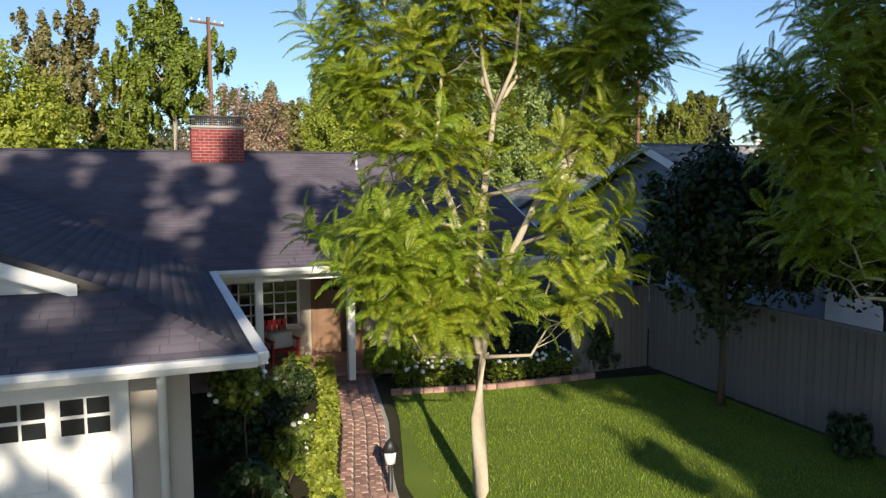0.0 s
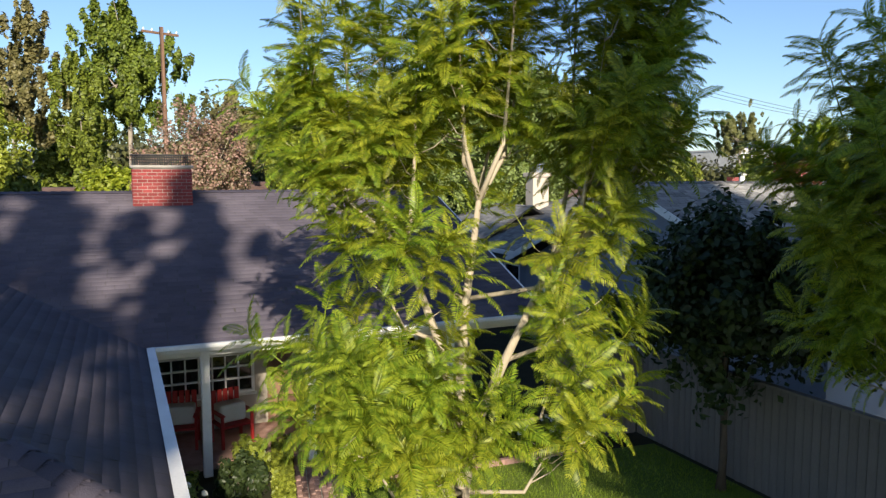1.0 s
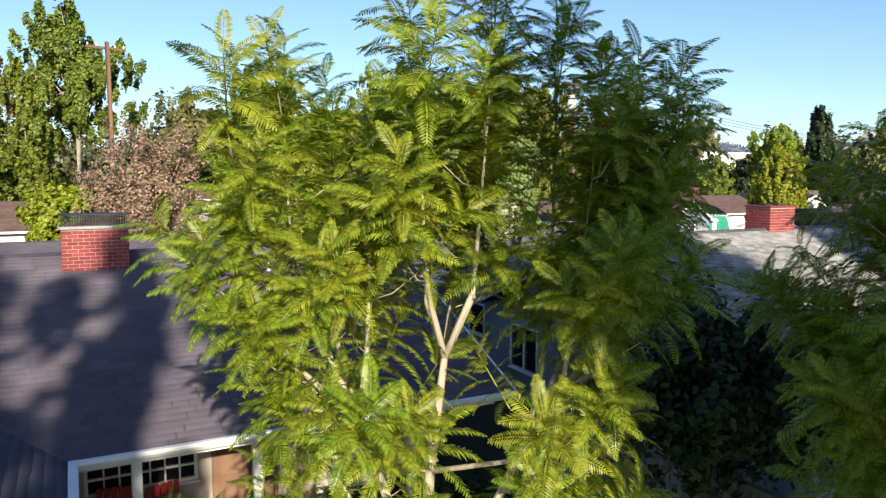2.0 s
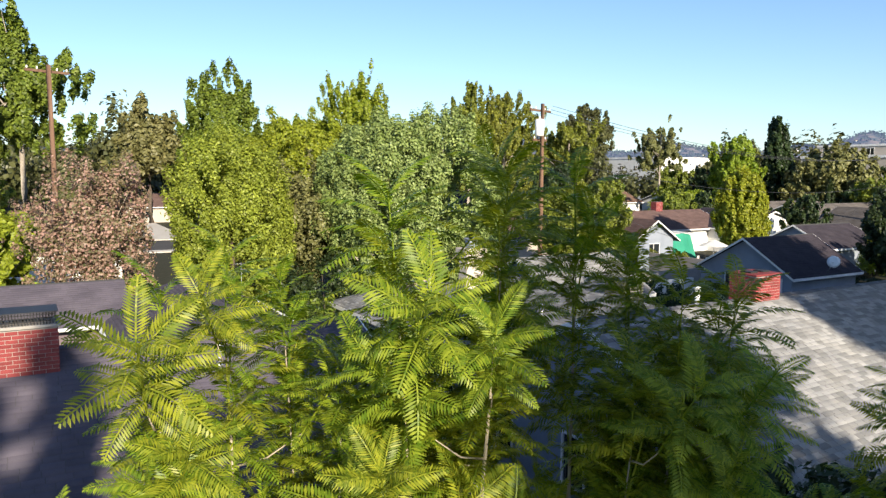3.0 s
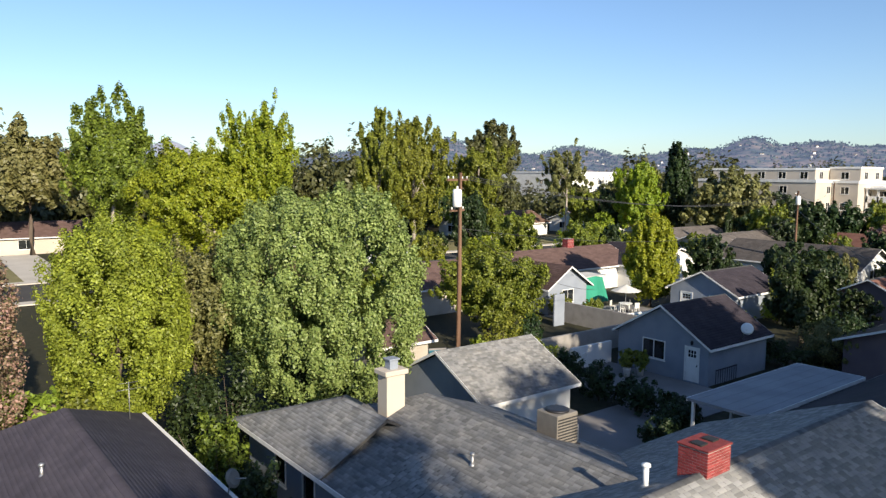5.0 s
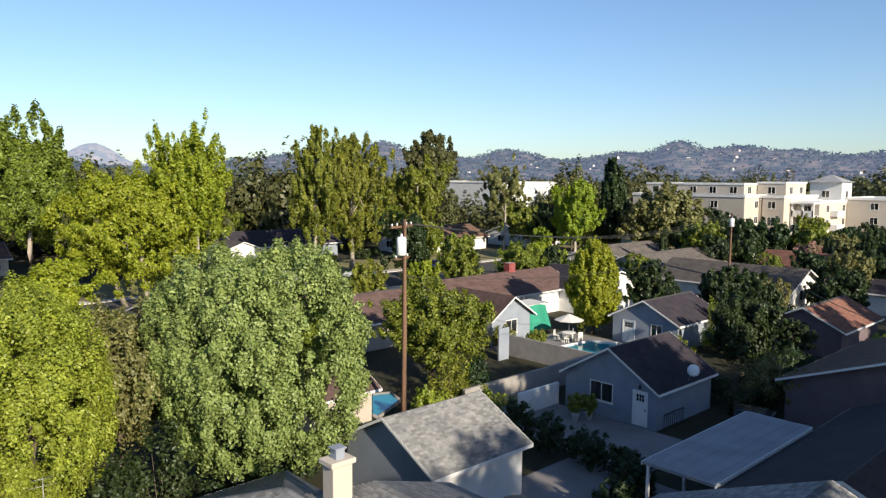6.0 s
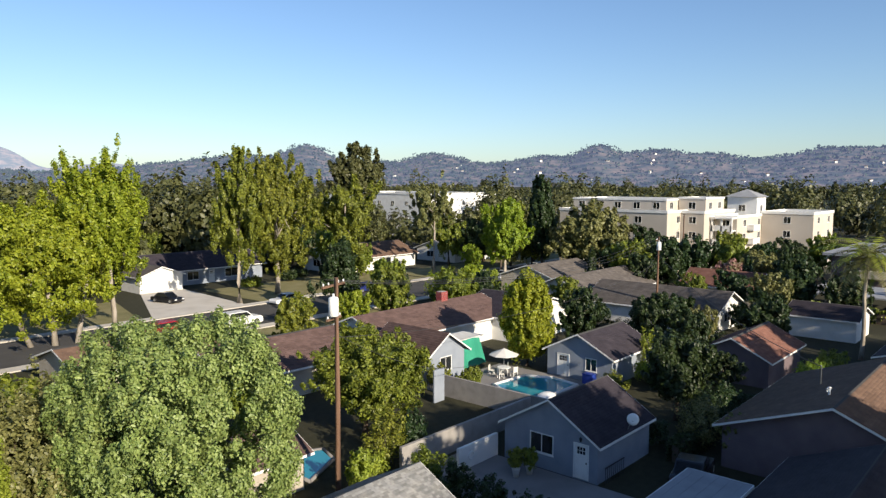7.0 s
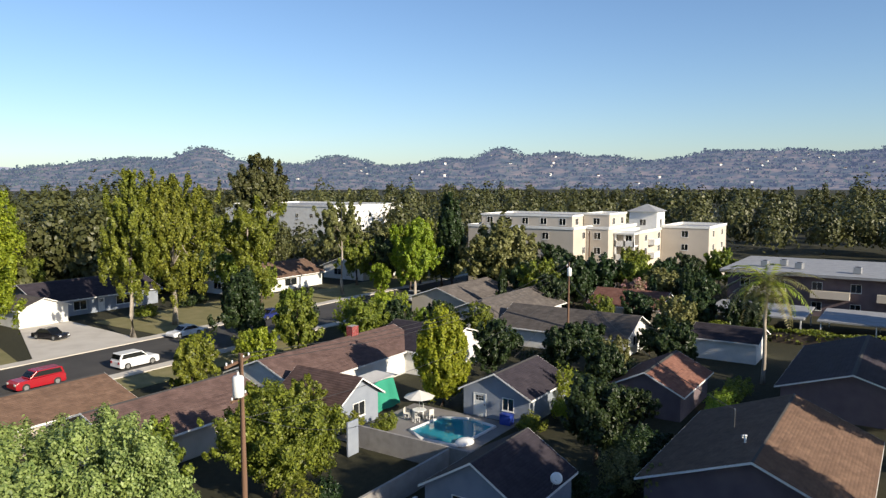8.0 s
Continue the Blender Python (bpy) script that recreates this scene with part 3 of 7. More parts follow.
def brick_chimney(name, label, x0, x1, y0, y1, z0, z1, cap="band", seed=5):
    """A chimney laid in running bond, each brick on its own, round a mortar core."""
    c = thing(name, label, "chimney", ((x0 + x1) / 2, (y0 + y1) / 2, z0))
    w, d, h = (x1 - x0) / 2, (y1 - y0) / 2, z1 - z0
    part("mortar_core", boxes((-w + 0.008, w - 0.008, -d + 0.008, d - 0.008, -0.4, h - 0.002)), M["mortar"], c)
    rng = random.Random(seed)
    bl, bh = 0.205, 0.075
    shared = {}
    for k in range(int(h / bh)):
        for side in range(4):
            length, off = (2 * w, d) if side % 2 == 0 else (2 * d, w)
            u = -length / 2 - (bl / 2 if (k + side) % 2 else 0)
            while u < length / 2 - 0.01:
                a, b = max(u, -length / 2), min(u + bl, length / 2)
                u += bl
                if b - a < 0.03:
                    continue
                key = round((b - a) * 50)
                if key not in shared:
                    shared[key] = mesh_of(bevelled(boxes((-(b - a) / 2 + 0.005, (b - a) / 2 - 0.005, 0, 0.05, 0.005, bh - 0.005)), 0.004), "brick", M["brick"])
                o = new("brick", shared[key])
                o.parent = c
                proud = rng.uniform(0, 0.006)
                mid = (a + b) / 2
                o.matrix_basis = pose(*{0: (mid, -off - proud, k * bh), 1: (off + proud, mid, k * bh), 2: (-mid, off + proud, k * bh), 3: (-off - proud, -mid, k * bh)}[side], 0, 0, 90 * side)
    return c


def roof_vent(at, height=0.35, radius=0.05, mat="metal", label="galvanised vent pipe standing on a shingle roof"):
    """A vent pipe with a flashing collar and a rain cap."""
    v = thing("roof_vent", label, "vent pipe", at, 0, "roof vents")
    part("pipe", turned([(radius, -0.15), (radius, height)], 12), M[mat], v)
    part("flashing", turned([(radius * 2.0, -0.05), (radius * 1.2, 0.05)], 12), M["metal"], v)
    part("cap", turned([(radius * 0.9, height), (radius * 1.7, height + 0.01), (radius * 1.6, height + 0.07), (0.01, height + 0.1)], 12), M[mat], v)
    return v


# ---- ground ----
bm = bmesh.new()
bmesh.ops.create_grid(bm, x_segments=8, y_segments=8, size=4500)
single("ground", bm, M["earth"], "dry garden soil and leaf litter across the neighbourhood", "ground", kind="structure")


def sheet(name, outline, z, mat, label, thick=0.12):
    return single(name, prism(bmesh.new(), outline, z - thick, z), M[mat], label, name, kind="structure")


sheet("lawn", [(3.9, -14), (9.85, -14), (9.85, 12.2), (8.2, 12.4), (6.2, 12.5), (4.1, 12.95), (3.75, 11.5), (3.0, 9.0), (2.85, 6.0), (2.9, -14)], 0.02, "lawn", "short mown green front lawn", 0.3)
sheet("road", [(-150, 82.3), (300, 82.3), (300, 94.2), (-150, 94.2)], 0.03, "asphalt", "dark asphalt street with parked cars")
for y0, y1, n in ((80.5, 82.2, "kerb"), (94.3, 96.0, "kerb.001")):
    sheet(n, [(-150, y0), (300, y0), (300, y1), (-150, y1)], 0.17, "drive", "pale concrete kerb and sidewalk beside the street")
sheet("driveway", [(47.5, 96.0), (61.0, 96.0), (62.5, 115.5), (55.5, 115.5)], 0.09, "drive", "pale concrete driveway in front of a white garage")
sheet("far_lawn", [(64, 96.1), (98, 96.1), (98, 112), (64, 112)], 0.06, "dry_lawn", "sunlit dry front lawn beyond the street")
sheet("far_lawn.001", [(-60, 96.1), (46, 96.1), (50, 112), (-60, 112)], 0.06, "dry_lawn", "front lawns along the far side of the street")
sheet("far_lawn.002", [(40, 75.6), (72, 75.6), (72, 80.4), (40, 80.4)], 0.06, "dry_lawn", "narrow front lawn on the near side of the street")
sheet("far_lawn.003", [(99, 96.1), (180, 96.1), (180, 107), (99, 107)], 0.06, "dry_lawn", "front lawns farther along the street")
sheet("driveway.001", [(14.5, 96.0), (19.5, 96.0), (20.0, 126.4), (15.0, 126.4)], 0.09, "drive", "pale driveway leading to a bungalow beyond the street")
sheet("patio", [(33.8, 26.6), (39.9, 26.6), (39.9, 38.6), (33.8, 38.6)], 0.06, "concrete", "concrete patio in front of the grey cottage")
sheet("court", [(20.0, 22.6), (33.7, 22.6), (33.7, 30.5), (20.0, 30.5)], 0.05, "concrete", "pale concrete yard between the garage and the cottage")


# ---- front house ----
h1 = thing("front_house", "single-storey house with a charcoal shingle roof and white trim", "house")
EV, SL = 2.45, 0.412
RZ = EV + SL * (19.6 - 13.75)
front = [(-14, 13.75, EV), (8.35, 13.75, EV), (8.35, 19.6, RZ), (-14, 19.6, RZ)]
back = [(8.35, 26.0, RZ - SL * 6.4), (-14, 26.0, RZ - SL * 6.4), (-14, 19.6, RZ), (8.35, 19.6, RZ)]
WZ = EV + SL * 4.05
wing_r = [(0.85, 7.1, EV), (0.85, 13.75, EV), (-3.2, 17.8, WZ), (-3.2, 8.4, WZ), (-0.45, 8.4, EV + SL * 1.3)]
wing_l = [(-7.25, 13.75, EV), (-7.25, 7.1, EV), (-5.95, 8.4, EV + SL * 1.3), (-3.2, 8.4, WZ), (-3.2, 17.8, WZ)]
skirt = [(-7.25, 7.1, EV), (0.85, 7.1, EV), (-0.45, 8.4, EV + SL * 1.3), (-5.95, 8.4, EV + SL * 1.3)]
rear_r = [(10.5, 22.0, 2.5), (10.5, 36.4, 2.5), (7.2, 33.4, 4.15), (7.2, 21.0, 4.15)]
rear_l = [(4.0, 36.4, 2.5), (4.0, 22.0, 2.5), (7.2, 21.0, 4.15), (7.2, 33.4, 4.15)]
rear_n = [(10.5, 36.4, 2.5), (4.0, 36.4, 2.5), (7.2, 33.4, 4.15)]
cross_s = [(-9, 33.3, 2.5), (5.2, 33.3, 2.5), (5.2, 36.3, 3.8), (-9, 36.3, 3.8)]
cross_n = [(5.2, 39.4, 2.5), (-9, 39.4, 2.5), (-9, 36.3, 3.8), (5.2, 36.3, 3.8)]
for i, pts in enumerate((front, back, wing_r, wing_l, skirt, rear_r, rear_l, rear_n, cross_s, cross_n)):
    roof_slab(h1, pts, M["underlay"])
    shingled(h1, pts, M["shingle_dark"], 40 + i, 0.15, 0.38, (1.0, 6.5, 13.0, 15.6) if i == 0 else None)
ridge_caps(h1, (-14, 19.6, RZ), (8.35, 19.6, RZ), M["shingle_dark"])
ridge_caps(h1, (7.2, 21, 4.15), (7.2, 33.4, 4.15), M["shingle_dark"])
ridge_caps(h1, (0.85, 7.1, EV), (-0.45, 8.4, EV + SL * 1.3), M["shingle_dark"])
for a, b in (((0.85, 13.75, EV), (8.35, 13.75, EV)), ((-7.25, 7.1, EV), (0.85, 7.1, EV)), ((0.85, 7.1, EV), (0.85, 13.75, EV)),
             ((10.5, 22.6, 2.5), (10.5, 36.4, 2.5)), ((-9, 33.3, 2.5), (4.0, 33.3, 2.5)), ((4.0, 33.3, 2.5), (4.0, 26.3, 2.5))):
    bm = bmesh.new()
    a, b = Vector(a), Vector(b)
    d = (b - a).normalized()
    s = d.cross(Vector((0, 0, 1)))
    prof = [(0.0, 0.02), (0.12, 0.03), (0.13, -0.03), (0.09, -0.10), (0.0, -0.11)]
    ra = [bm.verts.new(a + s * p + Vector((0, 0, q))) for p, q in prof]
    rb = [bm.verts.new(b + s * p + Vector((0, 0, q))) for p, q in prof]
    bm.faces.new(ra)
    bm.faces.new(rb[::-1])
    for i in range(5):
        bm.faces.new((ra[i], rb[i], rb[(i + 1) % 5], ra[(i + 1) % 5]))
    bmesh.ops.recalc_face_normals(bm, faces=bm.faces[:])
    part("gutter", bm, M["white_paint"], h1)
board(h1, (8.36, 13.7, EV), (8.36, 19.6, RZ), M["white_paint"], "rake_board")
board(h1, (8.36, 19.6, RZ), (8.36, 26.0, RZ - SL * 6.4), M["white_paint"], "rake_board")
board(h1, (-0.8, 8.34, EV + SL * 1.65 - 0.06), (-3.2, 8.36, WZ - 0.14), M["white_paint"], "rake_board", 0.15, 0.05)
board(h1, (-3.2, 8.36, WZ - 0.14), (-5.6, 8.34, EV + SL * 1.65 - 0.06), M["white_paint"], "rake_board", 0.15, 0.05)
wall_run(h1, (-5.8, 8.62), (-0.6, 8.62), EV + 0.4, EV + SL * 1.3 - 0.02, M["white_paint"], gable=(2.6, WZ - 0.06), name="gable_wall", thick=0.1)
# walls
gdo = (1.9, 6.5, 0.03, 2.1)
wall_run(h1, (-6.95, 7.75), (0.25, 7.75), 0, EV - 0.12, M["stucco_tan"], [gdo])
wall_run(h1, (0.25, 7.75), (0.25, 16.5), 0, EV - 0.12, M["stucco_tan"])
wall_run(h1, (-6.95, 16), (-6.95, 7.75), 0, EV - 0.12, M["stucco_tan"])
porch = [(0.55, 2.35, 0.85, 2.1), (2.75, 3.85, 0.05, 2.12), (4.3, 6.0, 0.85, 2.1)]
wall_run(h1, (0.55, 16.4), (8.0, 16.4), 0, EV + 0.9, M["stucco_tan"], porch)
for o in (porch[0], porch[2]):
    window_in(h1, (0.55, 16.4), (8.0, 16.4), o, (6, 4))
door_in(h1, (0.55, 16.4), (8.0, 16.4), porch[1], "wood_brown")
wall_run(h1, (8.0, 16.4), (8.0, 24.0), 0, EV, M["stucco_grey"], gable=(3.2, RZ - 0.15))
wall_run(h1, (10.1, 24.0), (10.1, 36.0), 0, 2.35, M["stucco_grey"], [(2, 3.4, 1.0, 2.0), (7, 8.4, 1.0, 2.0)])
wall_run(h1, (4.4, 36.0), (4.4, 26.0), 0, 2.35, M["stucco_grey"])
wall_run(h1, (-8.8, 33.7), (4.4, 33.7), 0, 2.35, M["stucco_mauve"], [(3, 4.5, 0.9, 2.0)])
for x in (1.75, 3.55, 6.3):
    bm = bevelled(boxes((x - 0.075, x + 0.075, 13.92, 14.07, 0.1, EV - 0.1)), 0.01)
    part("porch_post", bm, M["white_paint"], h1)
part("porch_beam", boxes((0.9, 8.0, 13.93, 14.06, EV - 0.24, EV - 0.06)), M["white_paint"], h1)
part("porch_floor", boxes((0.5, 5.2, 14.5, 16.3, -0.1, 0.12)), M["paver"], h1)
# garage door with panels and lights
gd = part("garage_door", boxes((-5.05, -0.45, 7.8, 7.84, 0.02, 2.1)), M["white_paint"], h1, "white sectional garage door with small lights")
for r in range(4):
    for c in range(8):
        x0, z0 = -5.05 + c * 0.575 + 0.06, 0.06 + r * 0.52
        if r < 3:
            part("panel", bevelled(boxes((x0, x0 + 0.455, 7.782, 7.80, z0, z0 + 0.40)), 0.012), M["white_paint"], gd)
        else:
            for i in range(2):
                for j in range(2):
                    part("pane", boxes((x0 + i * 0.235 + 0.01, x0 + i * 0.235 + 0.215, 7.785, 7.799, z0 + j * 0.2 + 0.02, z0 + j * 0.2 + 0.18)), M["glass"], gd)
for p in ((-5.17, -5.05), (-0.45, -0.33)):
    part("door_casing", boxes((*p, 7.70, 7.75, 0, 2.22)), M["white_paint"], h1)
part("door_casing", boxes((-5.05, -0.45, 7.70, 7.75, 2.1, 2.22)), M["white_paint"], h1)
ds = bmesh.new()
tube(ds, [(-0.02, 7.22, EV - 0.1), (-0.02, 7.25, EV - 0.22), (-0.02, 7.66, EV - 0.5), (-0.02, 7.68, 0.1)], [0.045] * 4, 8)
part("downspout", ds, M["white_paint"], h1)
ch1 = brick_chimney("brick_chimney", "red brick chimney with a dark spark screen on a charcoal roof", 0.85, 2.1, 18.85, 19.55, 4.1, 5.4)
part("crown", bevelled(boxes((-0.66, 0.66, -0.39, 0.39, 1.3, 1.36)), 0.01), M["mortar"], ch1)
bm = bmesh.new()
for k in range(25):
    x = -0.6 + 0.05 * k
    for y in (-0.33, 0.33):
        box(bm, x - 0.008, x + 0.008, y - 0.008, y + 0.008, 1.36, 1.58)
for y in (-0.33, 0.33):
    for z in (1.42, 1.48, 1.54):
        box(bm, -0.6, 0.6, y - 0.008, y + 0.008, z, z + 0.014)
box(bm, -0.64, 0.64, -0.37, 0.37, 1.58, 1.6)
part("spark_screen", bm, M["metal_dark"], ch1)
part("flashing", boxes((-0.68, 0.68, -0.5, -0.34, 0.2, 0.32)), M["metal"], ch1)
roof_vent((4.9, 18.5, RZ - SL * 1.1))
roof_vent((5.9, 29.5, 3.45), 0.3)
bm = bmesh.new()
tube(bm, [(9.6, 34.6, 2.7), (9.6, 34.6, 4.4)], [0.018, 0.012], 6)
for z, w in ((4.35, 0.35), (4.1, 0.45)):
    tube(bm, [(9.6 - w, 34.6, z), (9.6 + w, 34.6, z)], [0.008, 0.008], 5)
single("antenna", bm, M["metal"], "thin metal antenna mast at the edge of a dark roof", "antenna")
dish1 = thing("satellite_dish", "grey satellite dish on an arm at the roof edge", "satellite dish", (10.6, 27.0, 2.5), 30)
bm = bmesh.new()
bmesh.ops.create_cone(bm, cap_ends=True, segments=20, radius1=0.30, radius2=0.22, depth=0.07, matrix=pose(0, 0, 0.55, 65, 0, 0))
part("reflector", bm, M["ac_grey"], dish1)
bm = tube(bmesh.new(), [(0, 0.25, -0.1), (0, 0.1, 0.5), (0.0, -0.45, 0.62)], [0.022, 0.022, 0.018], 6)
part("arm", bm, M["metal"], dish1)

# ---- neighbour with the grey shingle roof ----
h2 = thing("grey_roof_house", "blue-grey stucco house with a weathered grey shingle roof", "house")
E2, R2 = 2.6, 5.05
s2 = (R2 - E2) / 6.0
main_s = [(12.1, 10.1, E2), (27.6, 10.1, E2), (27.6, 16.1, R2), (12.1, 16.1, R2)]
main_n = [(27.6, 22.1, E2), (12.1, 22.1, E2), (12.1, 16.1, R2), (27.6, 16.1, R2)]
wb = (4.35 - 2.6) / (17.8 - 13.1)
wing_w = [(13.1, 33.4, 2.6), (13.1, 21.8, 2.6), (17.8, 17.8, 4.35), (17.8, 27.0, 4.35), (16.7, 28.1, 3.94)]
wing_e = [(22.2, 20.8, 2.7), (22.2, 28.0, 2.7), (17.8, 27.0, 4.35), (17.8, 17.8, 4.35)]
c_w = [(13.05, 33.4, 2.62), (13.05, 26.2, 2.62), (15.6, 26.2, 4.05), (15.6, 29.2, 4.05)]
c_e = [(18.2, 26.2, 2.62), (18.2, 33.4, 2.62), (15.6, 29.2, 4.05), (15.6, 26.2, 4.05)]
c_n = [(18.2, 33.4, 2.62), (13.05, 33.4, 2.62), (15.6, 29.2, 4.05)]
for i, pts in enumerate((main_s, main_n, wing_w, wing_e, c_w, c_e, c_n)):
    roof_slab(h2, pts, M["underlay"])
    shingled(h2, pts, M["shingle_grey"], 70 + i, 0.135, 0.26, {0: (12, 17.2, 13.6, 15.9), 2: (13, 17, 20.4, 24.6)}.get(i))
for a, b in (((12.1, 16.1, R2), (27.6, 16.1, R2)), ((17.8, 17.6, 4.35), (17.8, 27.0, 4.35)), ((15.6, 26.2, 4.05), (15.6, 29.2, 4.05)), ((15.6, 29.2, 4.05), (13.05, 33.4, 2.62))):
    ridge_caps(h2, a, b, M["shingle_grey"], 0.22)
for a, b in (((12.1, 10.1, E2), (12.1, 16.1, R2)), ((12.1, 16.1, R2), (12.1, 22.1, E2)), ((27.6, 16.1, R2), (27.6, 22.1, E2)), ((27.6, 10.1, E2), (27.6, 16.1, R2)), ((17.8, 27.0, 4.35), (22.2, 28.0, 2.7))):
    board(h2, a, b, M["white_paint"], "rake_board", 0.2, 0.05)
for a, b in (((13.05, 33.4, 2.62), (13.05, 22.1, 2.62)), ((12.1, 10.1, E2), (27.6, 10.1, E2)), ((22.2, 21, 2.7), (22.2, 28.0, 2.7)), ((18.2, 33.4, 2.62), (13.05, 33.4, 2.62))):
    board(h2, a, b, M["white_paint"], "fascia")
for k, (a, b, op, gb) in enumerate((((12.55, 21.6), (12.55, 10.6), [(1.2, 2.5, 0.9, 2.1), (4.6, 6.1, 0.9, 2.1)], (5.5, R2 - 0.12)), ((12.55, 10.6), (27.2, 10.6), [(3, 5, 0.9, 2.1), (8, 10, 0.9, 2.1)], None),
                                    ((27.2, 10.6), (27.2, 21.6), [], (5.5, R2 - 0.12)), ((13.6, 33.0), (13.6, 21.6), [(2.4, 3.2, 1.0, 2.0), (4.6, 5.4, 1.0, 2.0), (8.2, 9.2, 1.0, 2.0)], None),
                                    ((17.7, 33.0), (13.6, 33.0), [], None), ((21.8, 21.6), (21.8, 27.6), [], None), ((21.8, 27.6), (13.6, 27.6), [], None))):
    wall_run(h2, a, b, 0, 2.5, M["stucco_grey"], op, gable=gb)
    for o in op:
        window_in(h2, a, b, o, (1 if o[1] - o[0] > 1 else 0, 0))
ch2 = brick_chimney("brick_chimney.001", "square red brick chimney with two flues on a grey roof", 17.92, 18.92, 15.9, 16.72, 4.55, 5.63, seed=9)
part("crown", bevelled(boxes((-0.53, 0.53, -0.44, 0.44, 1.08, 1.13)), 0.01), M["brick"], ch2)
for x in (-0.25, 0.25):
    part("flue", boxes((x - 0.14, x + 0.14, -0.15, 0.15, 1.13, 1.17)), M["black"], ch2)
roof_vent((16.9, 16.9, R2 - s2 * 0.8), 0.5, 0.07, "white", "white capped vent pipe on a grey shingle roof")
roof_vent((16.0, 22.3, 2.6 + wb * 2.9), 0.3, 0.05)
roof_vent((14.6, 17.6, R2 - s2 * 1.5), 0.3, 0.04)
wc = thing("white_chimney", "white painted chimney with a stepped top", "chimney", (16.55, 27.4, 3.2))
part("shaft", bevelled(boxes((-0.38, 0.38, -0.3, 0.3, -0.6, 2.0)), 0.015), M["stucco_beige"], wc)
part("shoulder", bevelled(boxes((-0.48, 0.48, -0.38, 0.38, 2.0, 2.18)), 0.02), M["stucco_beige"], wc)
part("flue", bevelled(boxes((-0.17, 0.17, -0.17, 0.17, 2.15, 2.5), (-0.22, 0.22, -0.22, 0.22, 2.5, 2.56)), 0.01), M["stucco_grey"], wc)
ac = thing("rooftop_air_conditioner", "weathered beige air conditioner on a grey shingle roof", "air conditioner", (19.9, 22.6, 3.35), 0)
part("base", boxes((-0.55, 0.55, -0.55, 0.55, -0.25, 0.08)), M["metal_dark"], ac)
part("casing", bevelled(boxes((-0.48, 0.48, -0.48, 0.48, 0.08, 1.15)), 0.03), M["ac_grey"], ac)
for k in range(9):
    part("louvre", boxes((-0.46, 0.46, -0.495, -0.478, 0.18 + k * 0.1, 0.22 + k * 0.1)), M["metal_dark"], ac)
part("fan_grille", turned([(0.4, 1.15), (0.4, 1.2), (0.3, 1.22)], 20), M["metal_dark"], ac)
part("side_box", boxes((0.5, 0.85, -0.2, 0.3, 0.0, 0.55)), M["metal"], ac)

# ---- small garage, cottage, carport ----
gable_house("back_garage", "small garage with blue-grey shingles and a white wall", 22.6, 28.0, 29.3, 35.4, "x", 2.55, 4.1, "stucco_white", "shingle_grey", 0.35, seed=90, course=0.135, tab=0.26, side_mats={"w": "stucco_grey"})
gable_house("cottage", "grey stucco cottage with a dark roof and a white front door", 40.1, 46.6, 29.6, 36.1, "x", 2.4, 4.35, "stucco_grey", "shingle_slate", 0.3, seed=95, openings={"w": [(1.95, 3.5, 1.0, 2.1), (5.0, 5.85, 0.08, 2.1)]}, ridge_at=32.8)
lamp = thing("wall_lamp", "black lantern above the cottage door", "lamp", (40.05, 30.7, 2.4))
part("lantern", turned([(0.06, -0.1), (0.09, 0.08), (0.02, 0.14)], 8), M["metal_dark"], lamp)
part("bracket", boxes((-0.02, 0.1, -0.02, 0.02, 0.1, 0.16)), M["metal_dark"], lamp)
dish2 = thing("satellite_dish.001", "white satellite dish on the eave of the cottage", "satellite dish", (43.3, 29.2, 2.55))
bm = bmesh.new()
bmesh.ops.create_cone(bm, cap_ends=True, segments=20, radius1=0.36, radius2=0.26, depth=0.08, matrix=pose(0, -0.1, 0.6, 75, 0, -60))
part("reflector", bm, M["white"], dish2)
part("arm", tube(bmesh.new(), [(0, 0.2, -0.05), (0, 0, 0.5), (-0.35, -0.3, 0.6)], [0.025, 0.025, 0.015], 6), M["metal"], dish2)
single("patio_wall", boxes((36.2, 40.0, 36.55, 36.75, 0, 1.45)), M["stucco_white"], "white rendered garden wall beside the cottage", "wall", kind="structure")
cp = thing("carport", "flat carport roof of pale weathered roofing", "carport")
part("deck", boxes((29.7, 39.5, 20.95, 24.15, 2.58, 2.70)), M["flat_roof"], cp)
for k in range(5):
    part("seam", boxes((29.72, 39.48, 21.35 + k * 0.6, 21.43 + k * 0.6, 2.70, 2.708)), M["flat_roof"], cp)
for a, b in (((29.7, 20.93, 2.70), (39.5, 20.93, 2.70)), ((39.52, 20.95, 2.7), (39.52, 24.15, 2.7)), ((39.5, 24.17, 2.70), (29.7, 24.17, 2.70))):
    board(cp, a, b, M["white_paint"])
for x in (29.9, 33.0, 36.2, 39.3):
    part("post", boxes((x - 0.06, x + 0.06, 23.9, 24.02, 0, 2.58)), M["white_paint"], cp)
gable_house("dark_roof_house", "mauve-grey house with a dark shingle roof behind a carport", 29.9, 44.5, 12.3, 20.5, "x", 2.6, 4.3, "stucco_mauve", "shingle_slate", 0.4, seed=120, openings={"w": [(3.2, 4.2, 1.2, 2.0)]})
gable_house("tan_roof_house", "mauve stucco house whose tan brown roof catches the sun", 47.6, 62.0, 14.2, 25.4, "x", 2.7, 4.9, "stucco_mauve", "shingle_warm", 0.45, seed=130, openings={"w": [(5.2, 6.6, 0.9, 2.0)]}, ridge_at=19.4)

